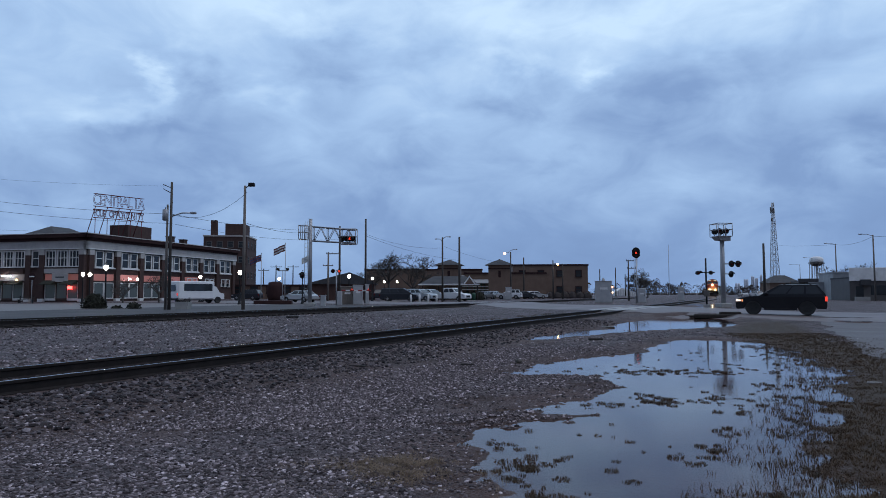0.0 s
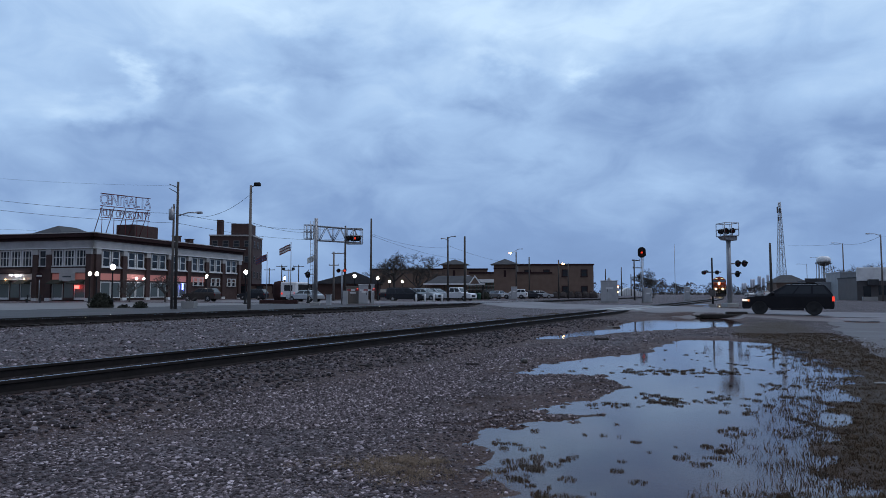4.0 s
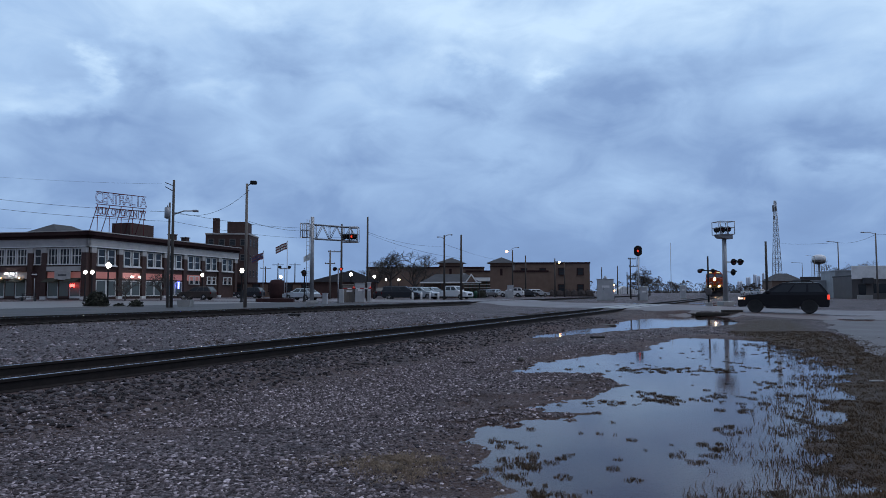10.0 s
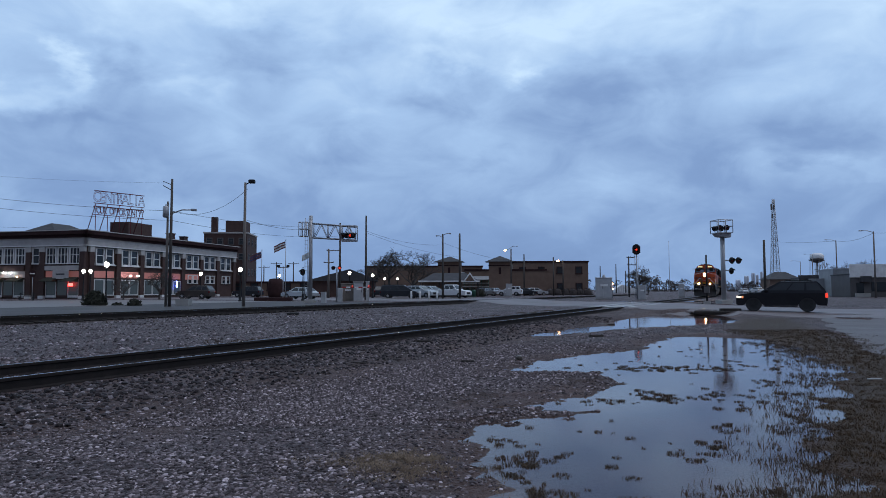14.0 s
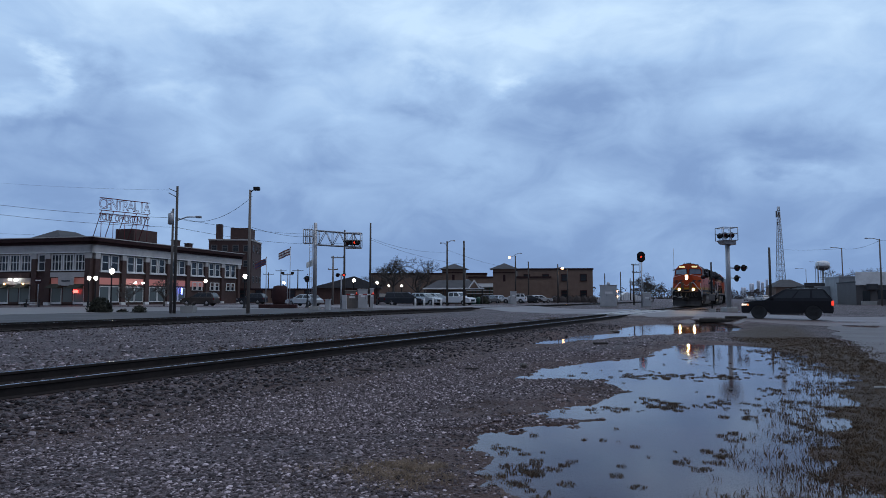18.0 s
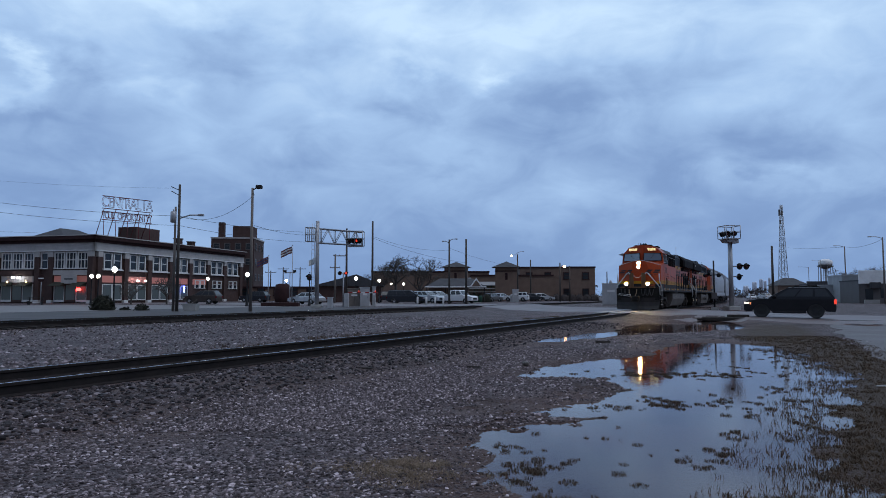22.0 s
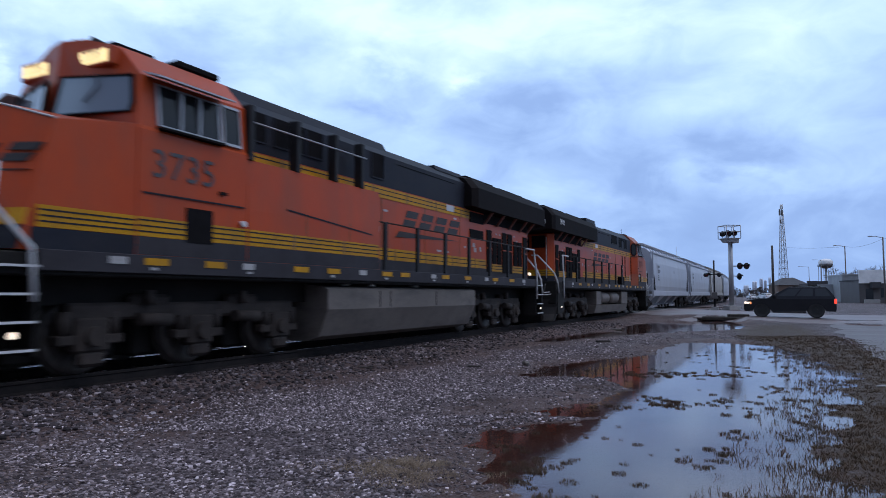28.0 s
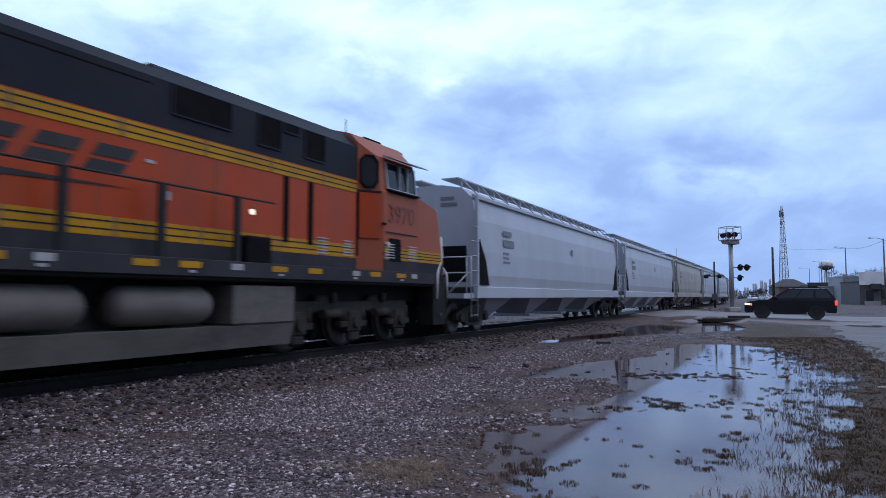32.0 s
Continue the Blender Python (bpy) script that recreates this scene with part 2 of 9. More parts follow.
M["pole_wood"] = surface("pole_timber", (0.10, 0.085, 0.075), (0.21, 0.185, 0.165), 5, 0.85, 0.4, fine=30, stretch=(1, 1, 0.08))
M["dark_wood"] = surface("dark_timber", (0.035, 0.03, 0.028), (0.08, 0.07, 0.06), 5, 0.85, 0.4, fine=30, stretch=(1, 1, 0.08))
M["galv"] = surface("galvanised_steel", (0.27, 0.275, 0.29), (0.38, 0.385, 0.4), 6, 0.5, 0.05, metal=0.3, rough2=0.35)
M["alu_box"] = surface("aluminium_cabinet", (0.36, 0.37, 0.38), (0.5, 0.5, 0.5), 2, 0.5, 0.05, metal=0.3, rough2=0.35)
M["black_iron"] = surface("black_iron", (0.007, 0.007, 0.008), (0.018, 0.018, 0.019), 6, 0.6, 0.1, sheen=0.25)
M["wire"] = surface("black_wire", (0.01, 0.01, 0.01), (0.02, 0.02, 0.02), 6, 0.6, 0.0)
M["white_paint"] = surface("white_paint", (0.68, 0.68, 0.67), (0.82, 0.82, 0.81), 1.5, 0.55, 0.05, dirt=((0.35, 0.34, 0.33), 1.2, 0.5))
M["red_lens"] = glowing("lit_red_lens", (1.0, 0.06, 0.025), 0.8)
M["dim_lens"] = glazing("dark_red_lens", (0.12, 0.01, 0.01))
M["globe"] = glowing("lit_globe", (1.0, 0.86, 0.66), 16.0)
M["glass"] = glazing("dark_window_glass", (0.02, 0.025, 0.03))
M["rubber"] = surface("tyre_rubber", (0.015, 0.015, 0.015), (0.035, 0.035, 0.035), 8, 0.8, 0.1)
M["chrome"] = surface("alloy", (0.4, 0.4, 0.42), (0.55, 0.55, 0.56), 6, 0.35, 0.0, metal=0.9)
M["water"] = water_surface()
M["orange"] = surface("orange_paint", (0.335, 0.040, 0.0063), (0.42, 0.058, 0.0095), scale=0.9, rough=0.45, bump=0.05, fine=18, spot=0.3, rough2=0.36, sheen=0.2,
                      dirt=((0.17, 0.06, 0.035), 0.8, 0.7, (1, 1, 0.3)))
M["dusty_orange"] = surface("dust_faded_orange_paint", (0.27, 0.065, 0.032), (0.36, 0.085, 0.038), scale=0.9, rough=0.55, bump=0.05, fine=18, spot=0.4, rough2=0.45, sheen=0.2, dirt=((0.17, 0.085, 0.055), 0.8, 0.6))
M["side_glass"] = surface("dark_cab_side_glass", (0.008, 0.009, 0.011), (0.016, 0.018, 0.02), 1, 0.08, 0.0, fine=3, sheen=0.2)
M["navy"] = surface("dark_blue_black_paint", (0.011, 0.012, 0.018), (0.021, 0.023, 0.032), 0.9, 0.6, 0.05, fine=18, rough2=0.5, sheen=0.1, dirt=((0.032, 0.027, 0.024), 1.0, 0.5))
M["radiator"] = surface("sooty_radiator_paint", (0.0065, 0.0053, 0.0056), (0.014, 0.0115, 0.012), 0.9, 0.8, 0.05, fine=18, rough2=0.7, sheen=0.06, dirt=((0.02, 0.015, 0.013), 1.0, 0.4))
M["dusty_navy"] = surface("dusty_dark_blue_sill_paint", (0.026, 0.025, 0.030), (0.052, 0.049, 0.054), 0.8, 0.7, 0.05, fine=18, spot=0.5, rough2=0.6, sheen=0.1, dirt=((0.018, 0.015, 0.015), 1.2, 0.6))
M["emblem"] = surface("faded_dark_emblem_paint", (0.012, 0.016, 0.02), (0.05, 0.035, 0.03), 2.0, 0.6, 0.0, fine=20, spot=0.6, sheen=0.3)
# faded number paint; its brown also serves as shade on the radiator struts
M["faded_number_shaded_strut"] = surface("faded_number_shaded_strut_paint", (0.10, 0.035, 0.025), (0.2, 0.05, 0.03), 4, 0.6, 0.0, fine=20, spot=0.6)
M["dusty_seam"] = surface("dusty_panel_seam", (0.12, 0.07, 0.04), (0.2, 0.12, 0.07), 3.0, 0.7, 0.0, sheen=0.2)
# dirty paint; the mustard tint puts the ditch lamps' light into the colour
M["mustard"] = surface("dirty_lamplit_mustard_paint", (0.10, 0.045, 0.014), (0.17, 0.078, 0.02), 2.0, 0.6, 0.05, fine=20, dirt=((0.08, 0.05, 0.03), 1.5, 0.8))
M["plow"] = surface("scuffed_plow_steel", (0.010, 0.009, 0.009), (0.032, 0.029, 0.028), 1.4, 0.65, 0.2, fine=14, rough2=0.5, stretch=(2, 1, 0.5), sheen=0.3)
M["placard"] = surface("dirty_white_placard", (0.24, 0.235, 0.23), (0.42, 0.41, 0.40), 6, 0.6, 0.0, fine=30, spot=0.7)
M["hose"] = surface("tan_hose", (0.16, 0.11, 0.06), (0.26, 0.19, 0.11), 5, 0.7, 0.0)
M["yellow"] = surface("yellow_stripe", (0.40, 0.185, 0.006), (0.50, 0.25, 0.010), 1.2, 0.5, 0.05, rough2=0.42, fine=20, sheen=0.12, dirt=((0.2, 0.11, 0.03), 1.4, 0.7))
M["grime"] = surface("grimy_black_underframe", (0.006, 0.0055, 0.0055), (0.022, 0.02, 0.018), 2, 0.75, 0.4, fine=24, sheen=0.15)
M["truck"] = surface("grimy_grey_truck_casting", (0.013, 0.0105, 0.0095), (0.058, 0.046, 0.040), 2, 0.75, 0.4, fine=24, sheen=0.2)
M["tank"] = surface("dusty_fuel_tank", (0.075, 0.062, 0.053), (0.155, 0.132, 0.116), 0.9, 0.7, 0.1, fine=24, dirt=((0.03, 0.028, 0.025), 0.9, 0.8, (1, 1, 2.5)))
M["grille"] = surface("black_grille", (0.005, 0.0045, 0.005), (0.013, 0.012, 0.013), 4, 0.8, 0.3, fine=40, sheen=0.05)
M["silver_rail"] = surface("pale_handrail", (0.42, 0.43, 0.44), (0.58, 0.58, 0.58), 5, 0.5, 0.0)
M["headlamp"] = glowing("lit_headlamp", (1.0, 0.62, 0.24), 110.0)
M["nose_lamp"] = glowing("glaring_nose_headlamp", (1.0, 0.66, 0.28), 260.0)
M["number_glow"] = glowing("lit_number_box", (1.0, 0.80, 0.36), 0.9)
M["marker"] = glowing("lit_step_lamp", (1.0, 0.85, 0.65), 0.8)
M["hopper_grey"] = surface("pale_grey_hopper_paint", (0.30, 0.32, 0.36), (0.38, 0.40, 0.445), 0.5, 0.42, 0.04, fine=16, rough2=0.42, dirt=((0.27, 0.26, 0.25), 0.8, 0.5, (1, 1, 0.3)))
M["hopper_tan"] = surface("dirty_tan_hopper_paint", (0.26, 0.245, 0.22), (0.36, 0.34, 0.31), 0.5, 0.55, 0.04, fine=16, dirt=((0.12, 0.10, 0.09), 0.8, 0.6, (1, 1, 0.3)))
M["lettering"] = surface("dark_lettering", (0.03, 0.03, 0.035), (0.06, 0.06, 0.065), 4, 0.6, 0.0)
M["stencil"] = surface("faded_stencil_paint", (0.09, 0.095, 0.11), (0.2, 0.21, 0.23), 9, 0.6, 0.0, fine=40, spot=0.8)
M["wheel_steel"] = surface("wheel_steel", (0.05, 0.045, 0.042), (0.12, 0.11, 0.10), 5, 0.55, 0.1, metal=0.6)

M["brick"] = surface("dark_brick", (0.040, 0.020, 0.017), (0.080, 0.042, 0.035), 1.5, 0.85, 0.4, fine=14, spot=0.6)
M["tan_brick"] = surface("brown_brick", (0.125, 0.082, 0.062), (0.205, 0.138, 0.104), 0.8, 0.85, 0.3, fine=12, spot=0.5)
M["frieze"] = surface("weathered_white_frieze", (0.37, 0.345, 0.33), (0.50, 0.475, 0.455), 0.7, 0.75, 0.2, fine=9, dirt=((0.22, 0.21, 0.2), 0.6, 0.6))
M["cornice"] = surface("dark_maroon_cornice", (0.026, 0.013, 0.014), (0.052, 0.028, 0.028), 1.5, 0.8, 0.2, fine=10, sheen=0.1)
M["trim_white"] = surface("white_window_trim", (0.56, 0.55, 0.54), (0.7, 0.69, 0.67), 2, 0.6, 0.05)
M["sign_red"] = surface("dull_red_sign_steel", (0.10, 0.028, 0.032), (0.17, 0.042, 0.045), 2, 0.7, 0.1, sheen=0.1)
# added faint glow stands for the light on these salmon panels
M["transom"] = glowing("lit_salmon_transom", (0.55, 0.20, 0.16), 0.14)
M["shop_glass"] = glowing("dim_lit_shop_window", (0.05, 0.065, 0.07), 0.2)
M["neon_red"] = glowing("red_neon", (1.0, 0.05, 0.04), 9.0)
M["neon_blue"] = glowing("blue_lamp", (0.12, 0.16, 1.0), 9.0)
M["flood"] = glowing("lit_floodlight", (0.9, 0.95, 1.0), 14.0)
M["sodium"] = glowing("sodium_lamp", (1.0, 0.50, 0.2), 9.0)
M["roof_dark"] = surface("dark_roof", (0.03, 0.03, 0.034), (0.065, 0.065, 0.07), 1, 0.8, 0.3, fine=8)
M["shed_metal"] = surface("grey_sheet_metal", (0.07, 0.064, 0.062), (0.12, 0.111, 0.108), 0.8, 0.6, 0.1, fine=6)
M["corrugated"] = surface("pale_corrugated_steel", (0.26, 0.27, 0.28), (0.38, 0.39, 0.40), 0.6, 0.6, 0.1, fine=6, dirt=((0.16, 0.15, 0.14), 0.5, 0.5))
M["hedge"] = surface("dark_hedge", (0.012, 0.014, 0.009), (0.035, 0.036, 0.022), 6, 0.9, 0.5, fine=30)
M["bark"] = surface("bare_bark", (0.045, 0.038, 0.034), (0.10, 0.086, 0.076), 6, 0.9, 0.4, fine=30)
M["far_wood"] = surface("far_leafless_wood", (0.034, 0.028, 0.027), (0.08, 0.065, 0.06), 0.4, 0.95, 0.2, fine=3)
# the haze of distance is put into this pale bluish grey
M["haze_block"] = surface("far_hazed_silo_concrete", (0.52, 0.55, 0.62), (0.62, 0.65, 0.71), 0.05, 0.8, 0.0)
M["car_black"] = surface("black_car_paint", (0.007, 0.007, 0.009), (0.013, 0.013, 0.016), 1, 0.22, 0.0, fine=5, rough2=0.15, sheen=0.3)
M["car_silver"] = surface("silver_car_paint", (0.36, 0.38, 0.40), (0.44, 0.46, 0.48), 1, 0.3, 0.0, metal=0.4, fine=5)
M["car_white"] = surface("white_car_paint", (0.62, 0.63, 0.64), (0.72, 0.73, 0.74), 1, 0.35, 0.0, fine=5)
M["car_grey"] = surface("grey_car_paint", (0.10, 0.10, 0.105), (0.15, 0.15, 0.155), 1, 0.3, 0.0, metal=0.3, fine=5)
M["car_dark"] = surface("dark_blue_car_paint", (0.012, 0.014, 0.02), (0.022, 0.026, 0.034), 1, 0.32, 0.0, fine=5, sheen=0.35)
M["tail"] = glowing("lit_tail_lamp", (1.0, 0.06, 0.03), 0.9)
M["amber"] = glowing("lit_amber_lamp", (1.0, 0.3, 0.1), 0.9)
M["head_dim"] = glowing("lit_car_headlamp", (1.0, 0.8, 0.65), 1.2)
M["flag_red"] = surface("faded_flag_red", (0.11, 0.04, 0.048), (0.15, 0.055, 0.062), 4, 0.8, 0.1)
M["flag_blue"] = surface("flag_blue", (0.03, 0.04, 0.10), (0.05, 0.06, 0.14), 4, 0.8, 0.1)
M["flag_pale"] = surface("pale_flag", (0.42, 0.46, 0.46), (0.54, 0.57, 0.57), 4, 0.8, 0.1)
M["green_paint"] = surface("green_paint", (0.012, 0.06, 0.035), (0.025, 0.10, 0.06), 3, 0.6, 0.1)
M["stop_red"] = surface("red_sign_face", (0.30, 0.02, 0.02), (0.38, 0.035, 0.03), 3, 0.5, 0.0)

M["car_glass"] = surface("dark_car_glass", (0.016, 0.018, 0.02), (0.026, 0.029, 0.032), 1, 0.05, 0.0, fine=3, sheen=0.45)
M["yard_glow"] = glowing("lit_amber_yard_lamp", (1.0, 0.5, 0.25), 6.0)
M["tan_box"] = surface("tan_cabinet_paint", (0.15, 0.125, 0.105), (0.22, 0.19, 0.16), 1.5, 0.6, 0.1, fine=8)
M["car_brown"] = surface("brown_car_paint", (0.035, 0.028, 0.025), (0.055, 0.045, 0.04), 1, 0.35, 0.0, fine=5, sheen=0.3)

# ---- ground, water, street and tracks ----
POOLS = [  # chains of (x, y, half width)
    [(1.65, 3.6, 1.1), (1.65, 5.2, 1.3), (1.65, 6.0, 1.4), (2.75, 7.35, 1.2), (3.5, 8.7, 1.6), (4.2, 9.9, 1.5), (4.9, 11.6, 2.1), (6.6, 14.4, 2.3), (7.4, 16.6, 2.1), (7.9, 18.6, 1.6), (7.9, 19.8, 0.7)],
    [(0.75, 8.3, 0.15), (1.7, 8.35, 0.45), (3.0, 8.5, 0.9)],
    [(1.5, 12.0, 0.2), (3.1, 12.9, 1.2), (4.8, 14.0, 1.8)],
    [(2.7, 20.4, 0.25), (4.4, 23.0, 0.7), (6.3, 25.2, 0.9)],
    [(7.8, 26.6, 1.2), (10.2, 29.6, 2.4), (12.4, 33.6, 2.2), (13.9, 37.2, 1.5)],
]


def pool_edge(x, y):
    """Metres to the water's edge, negative over water."""
    best = 1e9
    for chain in POOLS:
        for (ax, ay, ar), (bx, by, br) in zip(chain, chain[1:]):
            dx, dy = bx - ax, by - ay
            k = min(1.0, max(0.0, ((x - ax) * dx + (y - ay) * dy) / (dx * dx + dy * dy)))
            best = min(best, math.hypot(x - ax - k * dx, y - ay - k * dy) - ar - k * (br - ar))
    return best


def ease(a, b, x):
    k = min(1.0, max(0.0, (x - a) / (b - a)))
    return k * k * (3 - 2 * k)


def track_uv(x, y):
    return x * AWAY.x + y * AWAY.y, x * ASIDE.x + y * ASIDE.y + TRACK_OFF


VERGE = [(5.4, 9.75), (14, 10.45), (17, 10.15), (20, 9.5), (23.5, 8.3), (28, 7.9), (34, 8.3)]


def verge_line(u):
    """Where the turf begins, across the track, at u along it."""
    for (a, p), (b, q) in zip(VERGE, VERGE[1:]):
        if u <= b:
            break
    return p + (q - p) * (u - a) / (b - a)


def lot_line(u):
    return 11.3 - 0.10 * (u - 18.0)


def skew(v):
    """The street meets the tracks at a slant."""
    if v > 11.4:
        return 0.0
    return 8.0 - 0.7 * v if v > 0 else min(26.0, 8.0 - 0.85 * v)


def rough_noise(x, y, s, seed=0.0):
    return noise.noise(Vector((x * s, y * s, seed)))


def ground_z(x, y):
    u, v = track_uv(x, y)
    v -= bend(u) if u > 40 else 0.0
    s = skew(v)
    road = ease(32.5, 37.5, u - s) * (1 - ease(50, 56, u - s))
    berm = 0.04 + 0.115 * (1 - ease(1.35, 3.4, v)) if v > 0 else 0.155
    if v < -2:
        berm = 0.11 + 0.05 * ease(-4, -2, v) + 0.09 * ease(-9, -14.5, v) + 0.08 * ease(-17, -24, v)
    z = berm
    grade = 0.30 - 0.17 * ease(2.0, 12.0, v) if v > 0 else 0.30 - 0.06 * ease(-2.0, -8.0, v) + 0.18 * ease(-10.5, -15.0, v) - 0.13 * ease(-17.5, -26.0, v)
    z = z * (1 - road) + grade * road
    if u > 50:
        z = max(z, 0.18 * ease(50, 60, u))
    near = 1 - ease(40, 60, y)
    if near > 0 and -3 < x < 20 and v > 1.5:
        e = max(pool_edge(x, y), 0.75 * (v - verge_line(u))) + 0.26 * rough_noise(x, y, 0.9) + 0.26 * rough_noise(x, y, 2.3, 4.0) + 0.18 * rough_noise(x, y, 5.2, 8.0)
        if e < 0.9:
            lip = 0.05 * ease(0, 0.9, e) + 0.010 * ease(0, 0.15, e) if e > 0 else -0.055 * ease(0, 0.7, -e) - 0.006
            if e < 0:
                lip += 0.035 * max(0.0, rough_noise(x, y, 1.7, 12.0) + 0.15 * rough_noise(x, y, 5.0, 3.0) - 0.22)
            k = ease(0.9, 0.3, e)
            z = z * (1 - k) + lip * k if e > 0 else lip
        z += 0.0 if e < 0.4 else 0.02 * (0.5 + rough_noise(x, y, 0.8, 2.0))
    if y < 60:
        z += 0.008 * rough_noise(x, y, 3.5, 5.0)
    return z


def grassy(x, y):
    """Share of dead turf: the verge on the street side of the pool."""
    u, v = track_uv(x, y)
    w = v - verge_line(u) + 0.25 - 0.28 * rough_noise(x, y, 0.5, 7.0) - 0.3 * rough_noise(x, y, 1.9, 9.0)
    g = ease(-0.4, 0.5, w) * (1 - ease(33.0, 36.5, u + 0.6 * rough_noise(x, y, 0.6, 1.0)))
    if u > 16:
        g *= 1 - ease(-0.3, 0.6, v - lot_line(u) + 0.5 * rough_noise(x, y, 1.1, 14.0))
    return g


def lines(*spans):
    out = [spans[0][0]]
    for a, b, s in spans:
        k = max(1, round((b - a) / s))
        out += [a + (b - a) * i / k for i in range(1, k + 1)]
    return out


def ground_material():
    m = bpy.data.materials.new("gravel_ground")
    m.use_nodes = True
    nt = m.node_tree
    p = nt.nodes["Principled BSDF"]
    p.inputs["Specular IOR Level"].default_value = 0.1
    tc = nt.nodes.new("ShaderNodeTexCoord")

    def tex(kind, scale, detail=5):
        t = nt.nodes.new(kind)
        t.inputs["Scale"].default_value = scale
        if kind == "ShaderNodeTexNoise":
            t.inputs["Detail"].default_value = detail
        nt.links.new(tc.outputs["Object"], t.inputs["Vector"])
        return t

    def ramp(src, *stops):
        r = nt.nodes.new("ShaderNodeValToRGB")
        r.color_ramp.elements[0].position, r.color_ramp.elements[0].color = stops[0][0], (*stops[0][1], 1)
        r.color_ramp.elements[1].position, r.color_ramp.elements[1].color = stops[-1][0], (*stops[-1][1], 1)
        for pos, c in stops[1:-1]:
            r.color_ramp.elements.new(pos).color = (*c, 1)
        nt.links.new(src, r.inputs[0])
        return r.outputs[0]

    def mix(fac, a, b):
        x = nt.nodes.new("ShaderNodeMix")
        x.data_type = "RGBA"
        nt.links.new(fac, x.inputs[0])
        nt.links.new(a, x.inputs[6])
        nt.links.new(b, x.inputs[7])
        return x.outputs[2]

    cells = tex("ShaderNodeTexVoronoi", 26)
    small = tex("ShaderNodeTexVoronoi", 60)
    broad = tex("ShaderNodeTexNoise", 0.6, 8)
    fine = tex("ShaderNodeTexNoise", 45, 6)
    sepc = nt.nodes.new("ShaderNodeSeparateColor")
    nt.links.new(cells.outputs["Color"], sepc.inputs[0])
    pebbles = ramp(sepc.outputs[0], (0.0, (0.023, 0.0168, 0.0172)), (0.55, (0.092, 0.0705, 0.072)), (0.85, (0.197, 0.157, 0.162)), (1.0, (0.44, 0.36, 0.375)))
    cinder = ramp(broad.outputs[0], (0.35, (0.035, 0.0255, 0.0255)), (0.7, (0.105, 0.081, 0.082)))
    fm = nt.nodes.new("ShaderNodeMapRange")
    fm.inputs[1].default_value, fm.inputs[2].default_value, fm.inputs[3].default_value, fm.inputs[4].default_value = 0.35, 0.65, 0.25, 0.75
    nt.links.new(broad.outputs[0], fm.inputs[0])
    gravel = mix(fm.outputs[0], cinder, pebbles)
    turf = ramp(fine.outputs[0], (0.3, (0.030, 0.0195, 0.0115)), (0.7, (0.090, 0.058, 0.034)))
    mud = ramp(broad.outputs[0], (0.3, (0.046, 0.028, 0.024)), (0.7, (0.125, 0.080, 0.068)))
    zone = nt.nodes.new("ShaderNodeAttribute")
    zone.attribute_name = "zone"
    sep = nt.nodes.new("ShaderNodeSeparateColor")
    nt.links.new(zone.outputs["Color"], sep.inputs[0])
    c = mix(sep.outputs[1], gravel, mud)
    c = mix(sep.outputs[0], c, turf)
    nt.links.new(c, p.inputs["Base Color"])
    rg = nt.nodes.new("ShaderNodeMapRange")
    rg.inputs[3].default_value, rg.inputs[4].default_value = 0.35, 0.8
    nt.links.new(fine.outputs[0], rg.inputs[0])
    nt.links.new(rg.outputs[0], p.inputs["Roughness"])
    bp = nt.nodes.new("ShaderNodeBump")
    bp.inputs["Strength"].default_value, bp.inputs["Distance"].default_value = 0.9, 0.02
    add = nt.nodes.new("ShaderNodeMath")
    nt.links.new(cells.outputs["Distance"], add.inputs[0])
    nt.links.new(small.outputs["Distance"], add.inputs[1])
    inv = nt.nodes.new("ShaderNodeMath")
    inv.operation = "SUBTRACT"
    inv.inputs[0].default_value = 1.0
    nt.links.new(add.outputs[0], inv.inputs[1])
    nt.links.new(inv.outputs[0], bp.inputs["Height"])
    nt.links.new(bp.outputs[0], p.inputs["Normal"])
    return m


